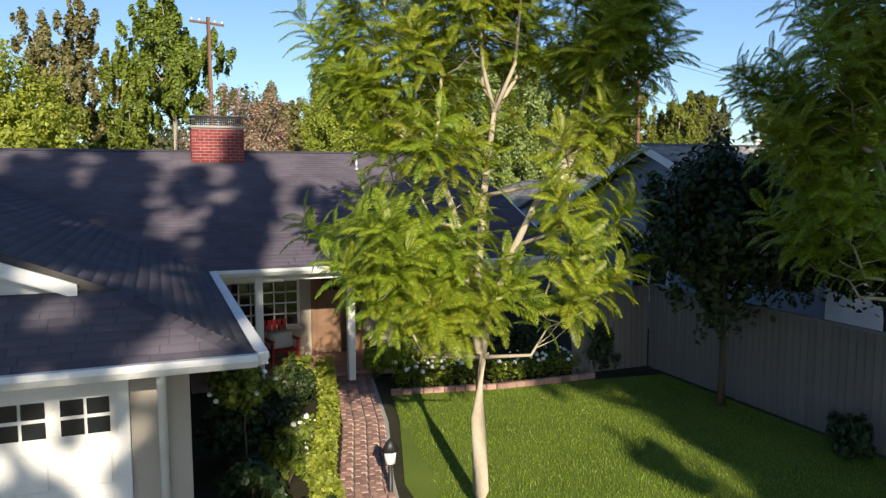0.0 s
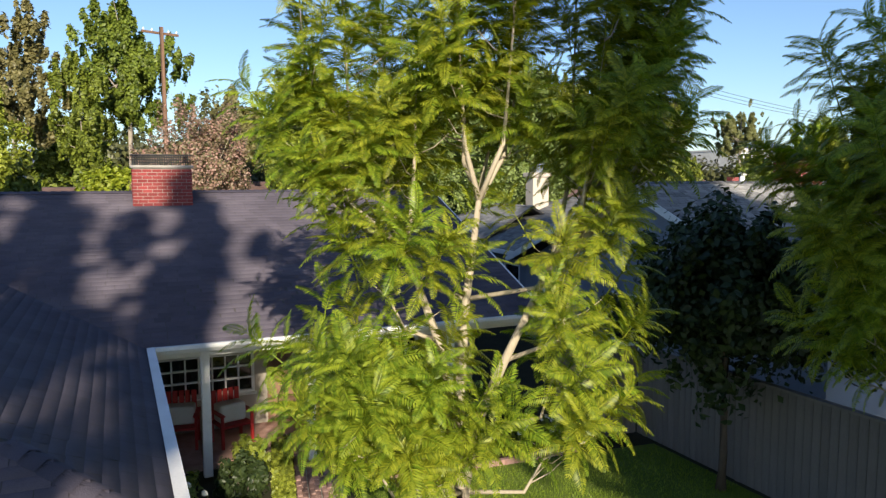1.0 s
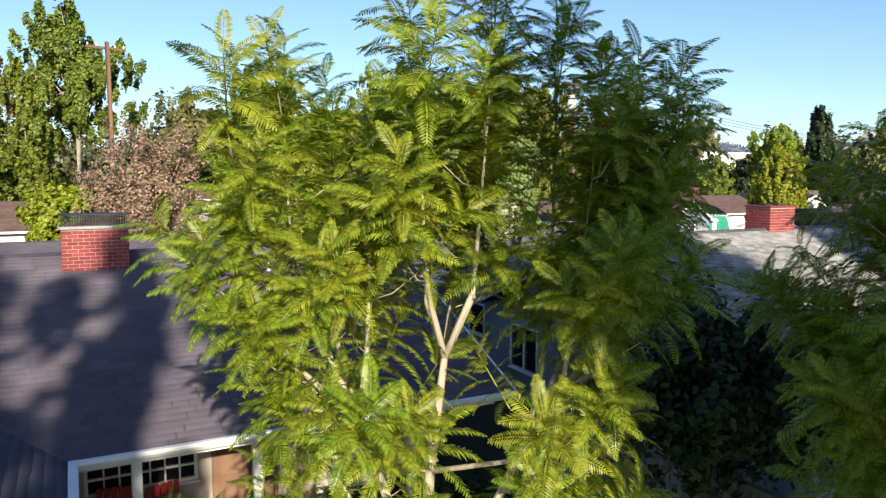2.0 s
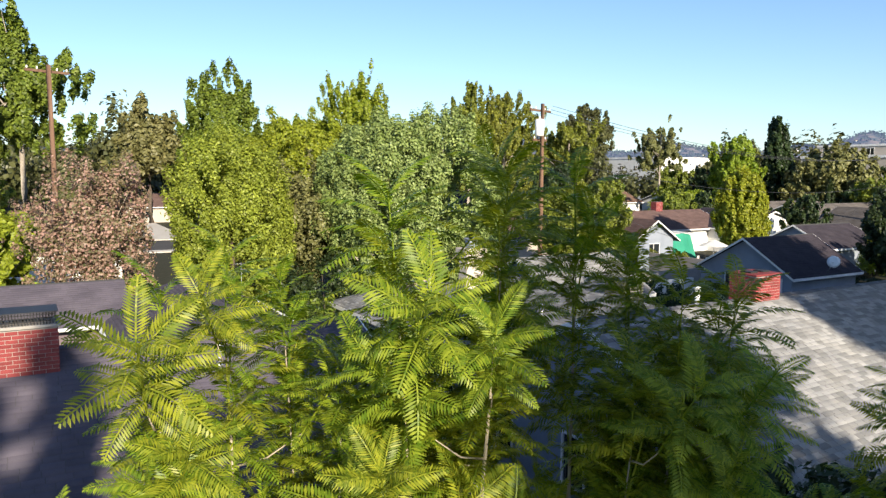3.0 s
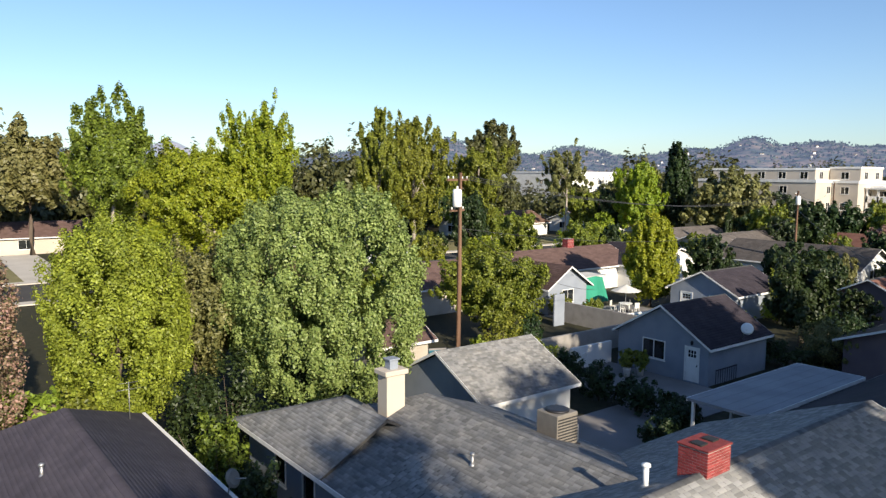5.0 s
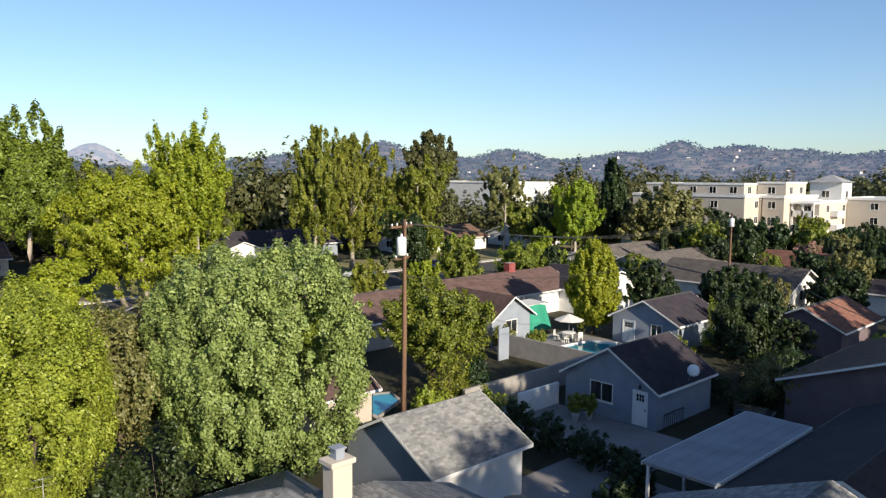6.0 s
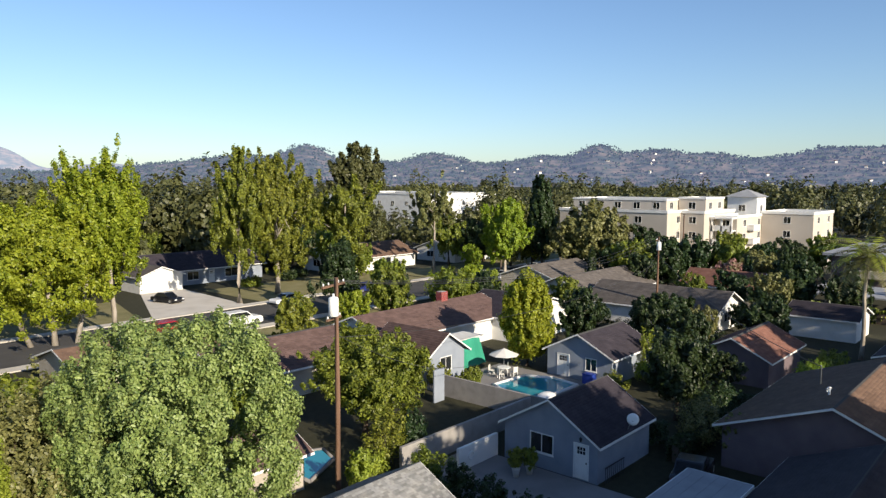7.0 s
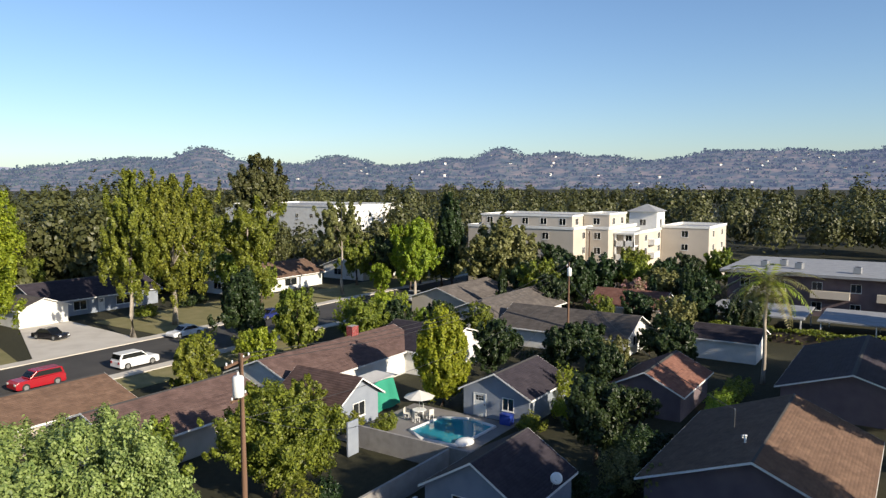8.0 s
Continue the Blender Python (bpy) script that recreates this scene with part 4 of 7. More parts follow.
roof_vent((51.3, 20.53, 4.45), 0.5, 0.07, "white", "white vent pipe on a dark brown roof")
roof_vent((52.4, 20.9, 4.3), 0.25, 0.05)

# ---- trees of the front garden ----
def frond(verts, faces, base, way, up, length, pairs, rng, droop=0.55):
    """One feathery compound leaf: a curved midrib with paired narrow leaflets."""
    way, up = way.normalized(), up.normalized()
    side = way.cross(up).normalized()
    up = side.cross(way)
    pts = []
    for i in range(pairs + 1):
        f = i / pairs
        pts.append(base + way * length * f * (1 - 0.12 * f) + up * length * (0.16 * f - droop * f * f))
    for i in range(pairs):
        a, b, k = pts[i], pts[i + 1], len(verts)
        w = 0.0045
        verts += [a - side * w, a + side * w, b + side * w, b - side * w]
        faces += [(k, k + 1, k + 2, k + 3)]
    for i in range(1, pairs + 1):
        f = i / pairs
        d = (pts[i] - pts[i - 1]).normalized()
        n = side.cross(d)
        ll = length * 0.235 * math.sin(math.pi * (0.14 + 0.80 * f)) ** 0.8 * rng.uniform(0.85, 1.12)
        for sgn in (-1, 1):
            out = (side * sgn + d * 0.55 - n * rng.uniform(0.02, 0.32)).normalized()
            wv = d * (length / pairs * 0.44)
            p, k = pts[i], len(verts)
            mid = p + out * ll * 0.5 + n * ll * 0.05
            tip = p + out * ll - n * ll * 0.10
            verts += [p, mid + wv, tip, mid - wv]
            faces += [(k, k + 1, k + 2, k + 3)]


def shoot_mesh(seed, fronds=13, stem=0.75, length=0.50, pairs=22):
    """A young shoot with a whorl of fronds along it."""
    rng = random.Random(seed)
    verts, faces = [], []
    for i in range(fronds):
        f = i / (fronds - 1)
        a = i * 2.4 + rng.uniform(-0.3, 0.3)
        tilt = 0.15 + 1.05 * f ** 1.4
        way = Vector((math.cos(a), math.sin(a), tilt + rng.uniform(-0.1, 0.1)))
        ll = length * (0.75 + 0.45 * math.sin(math.pi * (0.15 + 0.7 * f))) * rng.uniform(0.85, 1.1)
        frond(verts, faces, Vector((0, 0, stem * (0.1 + 0.9 * f))), way, Vector((0, 0, 1)), ll, pairs, rng, 0.62 - 0.3 * f)
    for i in range(3):
        a, k = 2 * math.pi * i / 3, len(verts)
        o = Vector((math.cos(a), math.sin(a), 0)) * 0.009
        verts += [o, Vector((-o.y, o.x, 0)), Vector((-o.y * 0.4, o.x * 0.4, stem)), Vector((o.x * 0.4, o.y * 0.4, stem))]
        faces += [(k, k + 1, k + 2, k + 3)]
    return raw_mesh("shoot", [tuple(v) for v in verts], faces, M["leaf_fern"])


SHOOTS = [shoot_mesh(200 + i, 14 + i % 4, 0.55 + 0.08 * (i % 3), 0.35 + 0.025 * (i % 4)) for i in range(7)]


def feathery_tree(name, label, at, fork, limbs, low, seed, radius=0.09, scale=1.0, side=5):
    """A slim tree that forks low into rising limbs whose upper ends carry whorls of feathery shoots. limbs, low: tips relative to the base."""
    rng = random.Random(seed)
    t = thing(name, label, "tree", at)
    bm = bmesh.new()
    tube(bm, [(0, 0, -0.1), (0.01, 0, 0.3), (-0.02, 0.01, fork * 0.6), (0, 0, fork)], [radius * 1.4, radius * 1.1, radius, radius * 0.95], 12)
    part("trunk", bm, M["bark_pale"], t)
    spots = []
    top0 = Vector((0, 0, fork - 0.06))
    stems = [[top0, Vector((-0.12, 0.05, fork + 0.7)), Vector((-0.22, 0.12, fork + 1.5)), Vector((-0.5, 0.28, fork + 2.4))],
             [top0, Vector((0.10, -0.04, fork + 0.6)), Vector((0.38, -0.16, fork + 1.3)), Vector((0.80, -0.36, fork + 2.3))],
             [top0, Vector((-0.02, 0.06, fork + 0.9)), Vector((0.10, 0.14, fork + 1.9)), Vector((0.22, 0.10, fork + 2.9))]]
    for s in stems:
        part("stem", tube(bmesh.new(), s, [radius * 0.75, radius * 0.62, radius * 0.5, radius * 0.32], 10), M["bark_pale"], t)
    for n, tip in enumerate(list(limbs) + list(low)):
        tip = Vector(tip)
        nodes = [s[k] for s in stems for k in ((2, 3) if n < len(limbs) else (0, 1, 2)) if s[k].z < tip.z + 0.1]
        a = min(nodes, key=lambda q: (q.xy - tip.xy).length + (0.25 * abs(tip.z - q.z) if n < len(limbs) else abs(tip.z - 0.7 - q.z)))
        gap = tip - a
        m1 = a.lerp(tip, 0.30) + Vector((gap.x * 0.22 + rng.uniform(-0.06, 0.06), gap.y * 0.22 + rng.uniform(-0.06, 0.06), -0.08 * gap.length))
        m2 = Vector((tip.x - gap.x * 0.14 + rng.uniform(-0.05, 0.05), tip.y - gap.y * 0.14 + rng.uniform(-0.05, 0.05), tip.z - min(1.6, 0.5 * gap.z))) if n < len(limbs) else a.lerp(tip, 0.66)
        line = [a, m1, m2, tip]
        r = radius * (0.36 if n < len(limbs) else 0.3)
        bm = tube(bmesh.new(), line, [r, r * 0.72, r * 0.42, r * 0.14], 8)
        for k in range(side):
            f = 0.3 + 0.7 * (k + rng.random()) / side
            j = min(int(f * 3), 2)
            p = line[j].lerp(line[j + 1], f * 3 - j)
            ang = rng.uniform(0, 6.28)
            q = p + Vector((math.cos(ang) * 0.55, math.sin(ang) * 0.55, 0.30)) * rng.uniform(0.4, 0.85) * scale
            tube(bm, [p, p.lerp(q, 0.5) + Vector((0, 0, -0.05)), q], [r * 0.3, r * 0.2, r * 0.1], 5)
            spots.append((q, (q - p).normalized(), 0.9))
        part("limb", bm, M["bark_pale"], t)
        top = (tip - m2).normalized()
        for back in ((0.0, 0.35, 0.7, 1.05, 1.4) if n < len(limbs) else (0.0, 0.3, 0.6)):
            spots.append((tip - top * back, top, 1.0))
    for p, d, size in spots:
        o = new("shoot", rng.choice(SHOOTS))
        o.parent = t
        d = (d + Vector((rng.uniform(-0.2, 0.2), rng.uniform(-0.2, 0.2), 0.7))).normalized()
        q = d.to_track_quat("Z", "Y") @ Euler((0, 0, rng.uniform(0, 6.28))).to_quaternion()
        o.matrix_basis = Matrix.LocRotScale(p, q, Vector((1, 1, 1)) * rng.uniform(0.85, 1.15) * scale * size)
    return t


feathery_tree("jacaranda_tree", "slender young jacaranda with feathery bright green leaves on the lawn", (3.6, 7.85, 0), 2.05,
              [(0.05, 0.35, 7.50), (0.65, 0.05, 7.55), (1.5, 0.3, 7.55), (1.85, 0.1, 7.1), (2.05, -0.6, 6.88), (1.7, -0.5, 6.88), (-0.35, 1.4, 6.95), (-0.85, 1.15, 7.15), (-1.3, 1.1, 6.7), (-1.25, 1.4, 5.8),
               (1.0, 0.6, 7.1), (0.4, 0.9, 6.8), (-0.2, 0.7, 6.5), (2.1, -0.3, 6.4), (1.2, -0.6, 6.5), (1.9, 0.3, 6.0), (-1.0, 0.8, 5.4), (0.8, 0.9, 6.2)],
              [(-1.6, -0.4, 2.9), (-1.2, 0.2, 2.6), (-1.5, 0.5, 3.2), (-0.7, -0.4, 2.6), (-0.7, 0.9, 2.8), (-1.1, -0.5, 3.2), (1.0, -0.7, 2.6), (1.2, -0.5, 3.4), (-0.9, 0.4, 4.2), (1.4, -0.4, 4.4),  (1.6, -0.9, 5.2), (-0.7, 0.6, 4.8)], 11, scale=1.08)
feathery_tree("jacaranda_tree.001", "dark shaded jacaranda with feathery leaves near the side fence", (8.35, 5.75, 0), 2.0,
              [(-0.9, 0.5, 6.0), (-0.3, 0.1, 6.9), (0.6, -0.3, 7.2), (1.2, 0.5, 6.6), (-0.4, 1.0, 5.7), (1.4, -0.6, 6.2), (-1.3, 0.0, 5.0), (0.4, 1.2, 6.3), (1.0, 1.0, 5.4), (0.1, 0.5, 6.4), (-0.8, 1.1, 4.9), (1.5, 0.3, 5.2), (-0.2, -0.6, 6.2)],
              [(-1.2, 0.4, 3.6), (-0.6, 0.9, 3.0), (0.9, 0.6, 3.4), (-1.4, 0.6, 4.3), (0.2, 1.3, 4.2), (1.4, 1.0, 4.4), (-0.6, 1.4, 4.7), (1.3, 0.2, 3.8)], 12, scale=1.1, side=6)
# Part of the shade on these two trees is in their leaf colour.
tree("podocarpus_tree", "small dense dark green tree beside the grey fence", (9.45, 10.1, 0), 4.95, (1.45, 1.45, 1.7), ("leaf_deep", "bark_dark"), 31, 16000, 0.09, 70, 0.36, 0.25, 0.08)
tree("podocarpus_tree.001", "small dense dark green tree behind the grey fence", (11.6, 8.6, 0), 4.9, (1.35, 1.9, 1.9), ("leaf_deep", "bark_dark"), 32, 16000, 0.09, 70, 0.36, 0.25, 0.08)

# ---- trees behind the houses ----
tree("round_silver_tree", "large round silvery green tree behind the houses", (19.6, 38.4, 0), 11.8, (5.1, 5.0, 5.6), ("leaf_grey", "bark_dark"), 48, 180000, 0.092, 420, 0.12, 0.22, 0.35, flat_low=0.95, hang=0.5, rough=0.08)
tree("yellow_green_tree", "dense yellow-green tree behind the dark roof", (10.4, 39.4, 0), 10.6, (3.2, 3.1, 5.1), ("leaf_yellow", "bark_dark"), 42, 95000, 0.082, 380, 0.15, 0.15, 0.25, flat_low=0.97, rough=0.12)
tree("crape_myrtle", "tall shrub-like tree with faded pink blossom", (4.6, 41.0, 0), 9.3, (2.9, 2.8, 4.4), ("leaf_pink", "bark_pale"), 43, 34000, 0.09, 200, 0.19, 0.35, 0.12, flat_low=0.97)
tree("flecked_tree", "green tree with pale dying blossom between two larger trees", (14.6, 42.0, 0), 9.9, (3.2, 3.0, 4.8), ("leaf_olive", "bark_dark"), 44, 34000, 0.12, 190, 0.19, 0.2, 0.2, flat_low=0.97)
tree("walnut_tree", "broad deep green tree beside a utility pole", (37.0, 45.5, 0), 7.6, (4.3, 3.8, 3.6), ("leaf_green", "bark_dark"), 45, 60000, 0.13, 260, 0.17, 0.2, 0.22, flat_low=0.95)
tree("yellow_green_tree.001", "rounded yellow-green tree beyond the ridge of the front house", (-7.5, 41.0, 0), 11.0, (4.6, 4.0, 5.0), ("leaf_yellow", "bark_dark"), 46, 42000, 0.13, 260, 0.18, 0.2, 0.25, flat_low=0.95)

# ---- unseen shade trees, added along the street behind the start of the flight and beside it ----
# Out of view: stand where the shade on roof and lawn needs casters.
for i, (x, y, h, r, rz) in enumerate(((-11.0, -14, 21.5, 4.2, 6.4), (-6.0, -13.5, 21.5, 3.9, 6.8), (4.4, -14, 20.8, 5.2, 5.3), (18.3, -13, 22, 4.4, 6.5), (7.0, -12, 12.9, 4.2, 4.4))):
    tree("street_tree", "unseen tall leafy tree placed to shade the front garden", (x, y, 0), h, (r, r, rz), ("leaf_green", "bark_dark"), 300 + i, (5200, 5200, 22000, 8000, 9000)[i], 0.34, 70, (0.19, 0.19, 0.34, 0.3, 0.32)[i], (0.95, 0.95, 0.15, 0.5, 0.3)[i], 0.3, group="shade trees", category="tree", flat_low=0.97)
# Also never in view, added to shade the back gardens and roofs.
for i, (x, y, h, r) in enumerate(((29, 1, 19, 4.5), (36, 0, 19.5, 5), (43, -1, 19.5, 5), (62, 2, 17, 5.0), (72, 0, 18, 5.5), (84, -4, 18, 6), (106, -16, 17, 7), (108, 2, 14, 5))):
    tree("street_tree", "unseen tall leafy tree placed to shade the back gardens", (x, y, 0), h, (r, r, 7), ("leaf_green", "bark_dark"), 320 + i, 9000, 0.45, 60, 0.34, 0.3, 0.3, group="shade trees", flat_low=0.95)

# ---- houses beyond the back gardens ----
gable_house("brown_roof_house", "house with a long brown shingle roof and a white gable", 50.5, 69.5, 57.3, 65.7, "x", 2.6, 4.2, "stucco_white", "shingle_brown", 0.5, seed=140, course=0.25, tab=0.5)
gable_house("brown_roof_annexe", "low annexe with a brown roof and a white gable end", 48.4, 53.4, 50.4, 57.0, "y", 2.5, 4.1, "stucco_grey", "shingle_brown", 0.45, seed=142, course=0.25, tab=0.5, openings={"s": [(1.8, 3.2, 0.9, 2.0)]})
gable_house("brown_roof_house.001", "house with a broad dusty brown roof partly in shade", 33.5, 46.2, 56.0, 64.8, "x", 2.5, 4.1, "stucco_tan", "shingle_brown", 0.5, seed=144, course=0.25, tab=0.5)
gable_house("brown_roof_house.002", "low house with a sunlit brown roof near the street", 27.0, 40.5, 66.5, 75.0, "x", 2.4, 3.7, "stucco_tan", "shingle_warm", 0.5, seed=146, course=0.25, tab=0.5)
gable_house("slate_roof_house", "house with a dark slate-coloured roof behind the brown one", 66.5, 78.0, 53.6, 62.5, "y", 2.6, 4.3, "stucco_white", "shingle_slate", 0.4, seed=148, course=0.25, tab=0.5)
gable_house("blue_cottage", "pale blue stucco cottage with a dark roof beside the pool", 58.6, 66.0, 38.6, 45.0, "x", 2.4, 4.0, "stucco_grey", "shingle_slate", 0.35, seed=150, course=0.25, tab=0.5, openings={"w": [(1.1, 2.2, 0.1, 2.0), (3.9, 4.9, 1.0, 2.0)]})
gable_house("grey_ranch_house", "long ranch house with a grey-brown roof and a lit white gable", 84.8, 93.6, 40.0, 56.0, "y", 2.5, 4.4, "stucco_white", "shingle_drab", 0.6, seed=152, course=0.3, tab=0.6, openings={"s": [(3.2, 5.2, 1.0, 2.1)]})
gable_house("grey_ranch_house.001", "ranch house with a weathered grey roof and posts", 86.0, 104.0, 56.4, 66.0, "x", 2.6, 4.5, "stucco_white", "shingle_drab", 0.6, seed=154, course=0.3, tab=0.6, openings={"w": [(2.0, 4.2, 0.9, 2.1), (5.8, 7.2, 0.9, 2.1)]})
gable_house("white_shed", "white outbuilding with a dark roof beside a palm", 90.6, 97.0, 27.0, 34.0, "y", 2.4, 3.5, "stucco_white", "shingle_slate", 0.35, seed=156, course=0.3, tab=0.6)
gable_house("red_tile_house", "small house with a dull red tile roof in shade", 66.5, 75.5, 28.5, 34.6, "x", 2.4, 3.9, "stucco_mauve", "tile_red", 0.4, seed=158, course=0.3, tab=0.4)
gable_house("dark_brown_house", "house with a dark brown roof and a pale gutter", 74.0, 92.0, 11.0, 22.0, "x", 2.5, 4.2, "stucco_mauve", "shingle_slate", 0.45, seed=160, course=0.3, tab=0.6)
gable_house("street_house", "bungalow with a dark roof and a porch beyond the street", 60.5, 80.0, 119.5, 130.5, "x", 2.7, 4.9, "stucco_grey", "shingle_slate", 0.6, seed=162, course=0.3, tab=0.6, openings={"s": [(5, 7, 0.8, 2.1), (9, 9.9, 0.1, 2.1), (12, 14.5, 0.8, 2.1)], "w": [(2, 4, 0.9, 2.1)]})
gable_house("street_garage", "white garage at the head of a driveway", 55.6, 62.6, 115.8, 122.0, "y", 2.6, 3.9, "stucco_white", "shingle_drab", 0.4, seed=164, course=0.3, tab=0.6)
gable_house("street_house.001", "tan-roofed bungalow behind tall street trees", 92.0, 112.0, 112.0, 123.0, "x", 2.7, 4.8, "stucco_white", "shingle_warm", 0.6, seed=166, course=0.3, tab=0.6, openings={"s": [(3, 5, 0.8, 2.1), (10, 13, 0.8, 2.1)], "w": [(3, 5, 0.9, 2.1)]})
gable_house("street_house.002", "pale bungalow with a brown roof beyond the street", 120.0, 138.0, 108.0, 119.0, "x", 2.7, 4.6, "stucco_white", "shingle_brown", 0.6, seed=168, course=0.3, tab=0.6, openings={"s": [(3, 5, 0.8, 2.1), (9, 12, 0.8, 2.1)], "w": [(3, 5, 0.9, 2.1)]})
gable_house("street_house.003", "bungalow with a brown roof glimpsed between trees", 15.0, 28.0, 127.0, 137.0, "x", 2.6, 4.5, "stucco_beige", "shingle_brown", 0.5, seed=170, course=0.3, tab=0.6, openings={"s": [(3, 5, 0.8, 2.1), (9, 12, 0.8, 2.1)]})
gable_house("street_house.004", "white bungalow with a brown roof behind blossom", -10.0, 8.0, 62.0, 72.0, "x", 2.6, 4.4, "stucco_white", "shingle_brown", 0.5, seed=172, course=0.3, tab=0.6, openings={"s": [(3, 5, 0.8, 2.1), (9, 12, 0.8, 2.1), (14, 15, 0.1, 2.1)]})
gable_house("back_roof_house", "house with brown and grey roofs crowded among trees", 96.0, 110.0, 68.0, 78.0, "x", 2.6, 4.3, "stucco_beige", "shingle_drab", 0.5, seed=174, course=0.3, tab=0.6)
gable_house("back_roof_house.001", "small pink-beige house with a brown roof", 104.0, 112.0, 42.0, 52.0, "y", 2.8, 4.6, "stucco_beige", "tile_red", 0.4, seed=176, course=0.3, tab=0.6, openings={"s": [(3, 4.4, 1.0, 2.1)]})
brick_chimney("brick_chimney.002", "small brick chimney on a brown roof", 62.6, 63.6, 61.2, 62.0, 3.4, 5.2, seed=15)

# ---- large buildings ----
def block(name, label, x0, x1, y0, y1, h, floors, wall, spacing=4.2, parapet=0.5, base=0.0, category="apartment building", roof="flat_roof", parent=None):
    """A flat-roofed block with storeys of real window openings on its west and south faces."""
    t = parent or thing(name, label, category)
    step = (h - base) / floors
    for a, b in (((x0, y1), (x0, y0)), ((x0, y0), (x1, y0))):
        length = math.hypot(b[0] - a[0], b[1] - a[1])
        n = max(1, int(length / spacing))
        for f in range(floors):
            z = base + f * step
            ops = [(length * (i + 0.5) / n - 0.65, length * (i + 0.5) / n + 0.65, z + 0.95, z + 2.15) for i in range(n)]
            wall_run(t, a, b, z, z + step, M[wall], ops, 0.3)
            for o in ops:
                window_in(t, a, b, o, (1, 0), "stucco_white")
    wall_run(t, (x1, y0), (x1, y1), base, h, M[wall], (), 0.3)
    wall_run(t, (x1, y1), (x0, y1), base, h, M[wall], (), 0.3)
    part("roof", boxes((x0 + 0.2, x1 - 0.2, y0 + 0.2, y1 - 0.2, h - 0.3, h - 0.02)), M[roof], t)
    for q in ((x0 - 0.12, x1 + 0.12, y0 - 0.12, y0 + 0.2), (x0 - 0.12, x1 + 0.12, y1 - 0.2, y1 + 0.12), (x0 - 0.12, x0 + 0.2, y0 + 0.2, y1 - 0.2), (x1 - 0.2, x1 + 0.12, y0 + 0.2, y1 - 0.2)):
        part("parapet", boxes((*q, h, h + parapet)), M["stucco_white" if wall != "stucco_tan" else wall], t)
    return t


apart = block("apartment_building", "four-storey cream apartment building with stepped wings and white parapets", 130.5, 150, 66.2, 89.0, 11.4, 4, "stucco_beige", 9.5)
for x0, x1, y0, y1, h in ((136.4, 152, 61.7, 66.1, 11.3), (141.5, 158, 57.5, 61.6, 10.4), (155.2, 170, 47.9, 57.4, 10.9)):
    block("wing", "", x0, x1, y0, y1, h, 4, "stucco_beige", 6.5, parent=apart)
for x0, x1, y0, y1, h in ((134.0, 147.5, 68.0, 88.0, 13.6), (139.2, 148.5, 62.6, 67.8, 13.9)):
    block("penthouse", "", x0, x1, y0, y1, h, 1, "stucco_beige", 4.0, 0.35, 11.1, parent=apart)
block("roof_pavilion", "", 153.2, 158.5, 57.8, 63.6, 14.1, 1, "stucco_white", 5, 0.1, 10.4, parent=apart)
bm = bmesh.new()
bmesh.ops.create_cone(bm, cap_ends=True, segments=4, radius1=4.7, radius2=0.1, depth=1.5, matrix=pose(155.85, 60.7, 14.95, 0, 0, 45))
part("hip_roof", bm, M["flat_roof"], apart, "grey pyramid roof over the white roof pavilion")
# loggia: slabs, posts and rails between the wings; balconies on the sunny fronts
for z in (2.8, 5.4, 8.0):
    part("loggia_floor", boxes((139.0, 141.4, 57.6, 61.5, z, z + 0.22)), M["stucco_white"], apart)
    part("loggia_rail", boxes((139.0, 139.12, 57.6, 61.5, z + 0.22, z + 1.1)), M["stucco_white"], apart)
    part("balcony", boxes((147.0, 150.5, 56.2, 57.48, z - 0.1, z + 0.95)), M["stucco_white"], apart)
part("loggia_roof", boxes((138.8, 141.45, 57.5, 61.6, 10.3, 10.6)), M["stucco_white"], apart)
for y in (57.7, 59.5, 61.3):
    part("loggia_post", boxes((139.0, 139.3, y - 0.15, y + 0.15, 0, 10.3)), M["stucco_white"], apart)
block("white_building", "long white flat-roofed commercial building behind trees", 166, 200, 158, 206, 13.0, 3, "stucco_white", 6, 0.5, 0.0, "building")
# Mauve stucco here puts the shade on these walls into their colour.
flats = block("flat_roof_apartments", "two-storey apartment block with a broad pale flat roof", 127, 150, -8, 38, 6.0, 2, "stucco_mauve", 5.0, 0.25)
part("roof_overhang", boxes((125.6, 150.5, -9, 39, 6.05, 6.45)), M["flat_roof"], flats)
for k in range(5):
    part("balcony", boxes((125.7, 126.98, -5 + k * 8.6, 0.2 + k * 8.6, 2.9, 4.0)), M["stucco_beige"], flats)
rng0 = random.Random(8)
for k in range(9):
    x, y = rng0.uniform(129, 146), rng0.uniform(-4, 35)
    u = thing("roof_unit", "grey air-conditioning unit on a flat roof", "air conditioner", (x, y, 6.45), rng0.uniform(-8, 8), "roof units")
    part("casing", bevelled(boxes((-0.7, 0.7, -0.55, 0.55, 0.05, 1.0)), 0.05), M["metal"], u)
    part("fan_grille", turned([(0.42, 1.0), (0.42, 1.06), (0.3, 1.07)], 14), M["metal_dark"], u)
for i, (x0, x1, y0, y1) in enumerate(((108, 119, 10, 23), (108, 119, 24.5, 37))):
    c = thing("parking_canopy", "pale flat canopy over parked cars", "carport", group="parking canopies")
    part("deck", boxes((x0, x1, y0, y1, 2.45, 2.65)), M["flat_roof"], c)
    for y in (y0 + 0.4, (y0 + y1) / 2, y1 - 0.4):
        for x in (x0 + 0.4, x1 - 0.4):
            part("post", boxes((x - 0.08, x + 0.08, y - 0.08, y + 0.08, 0, 2.45)), M["white_paint"], c)

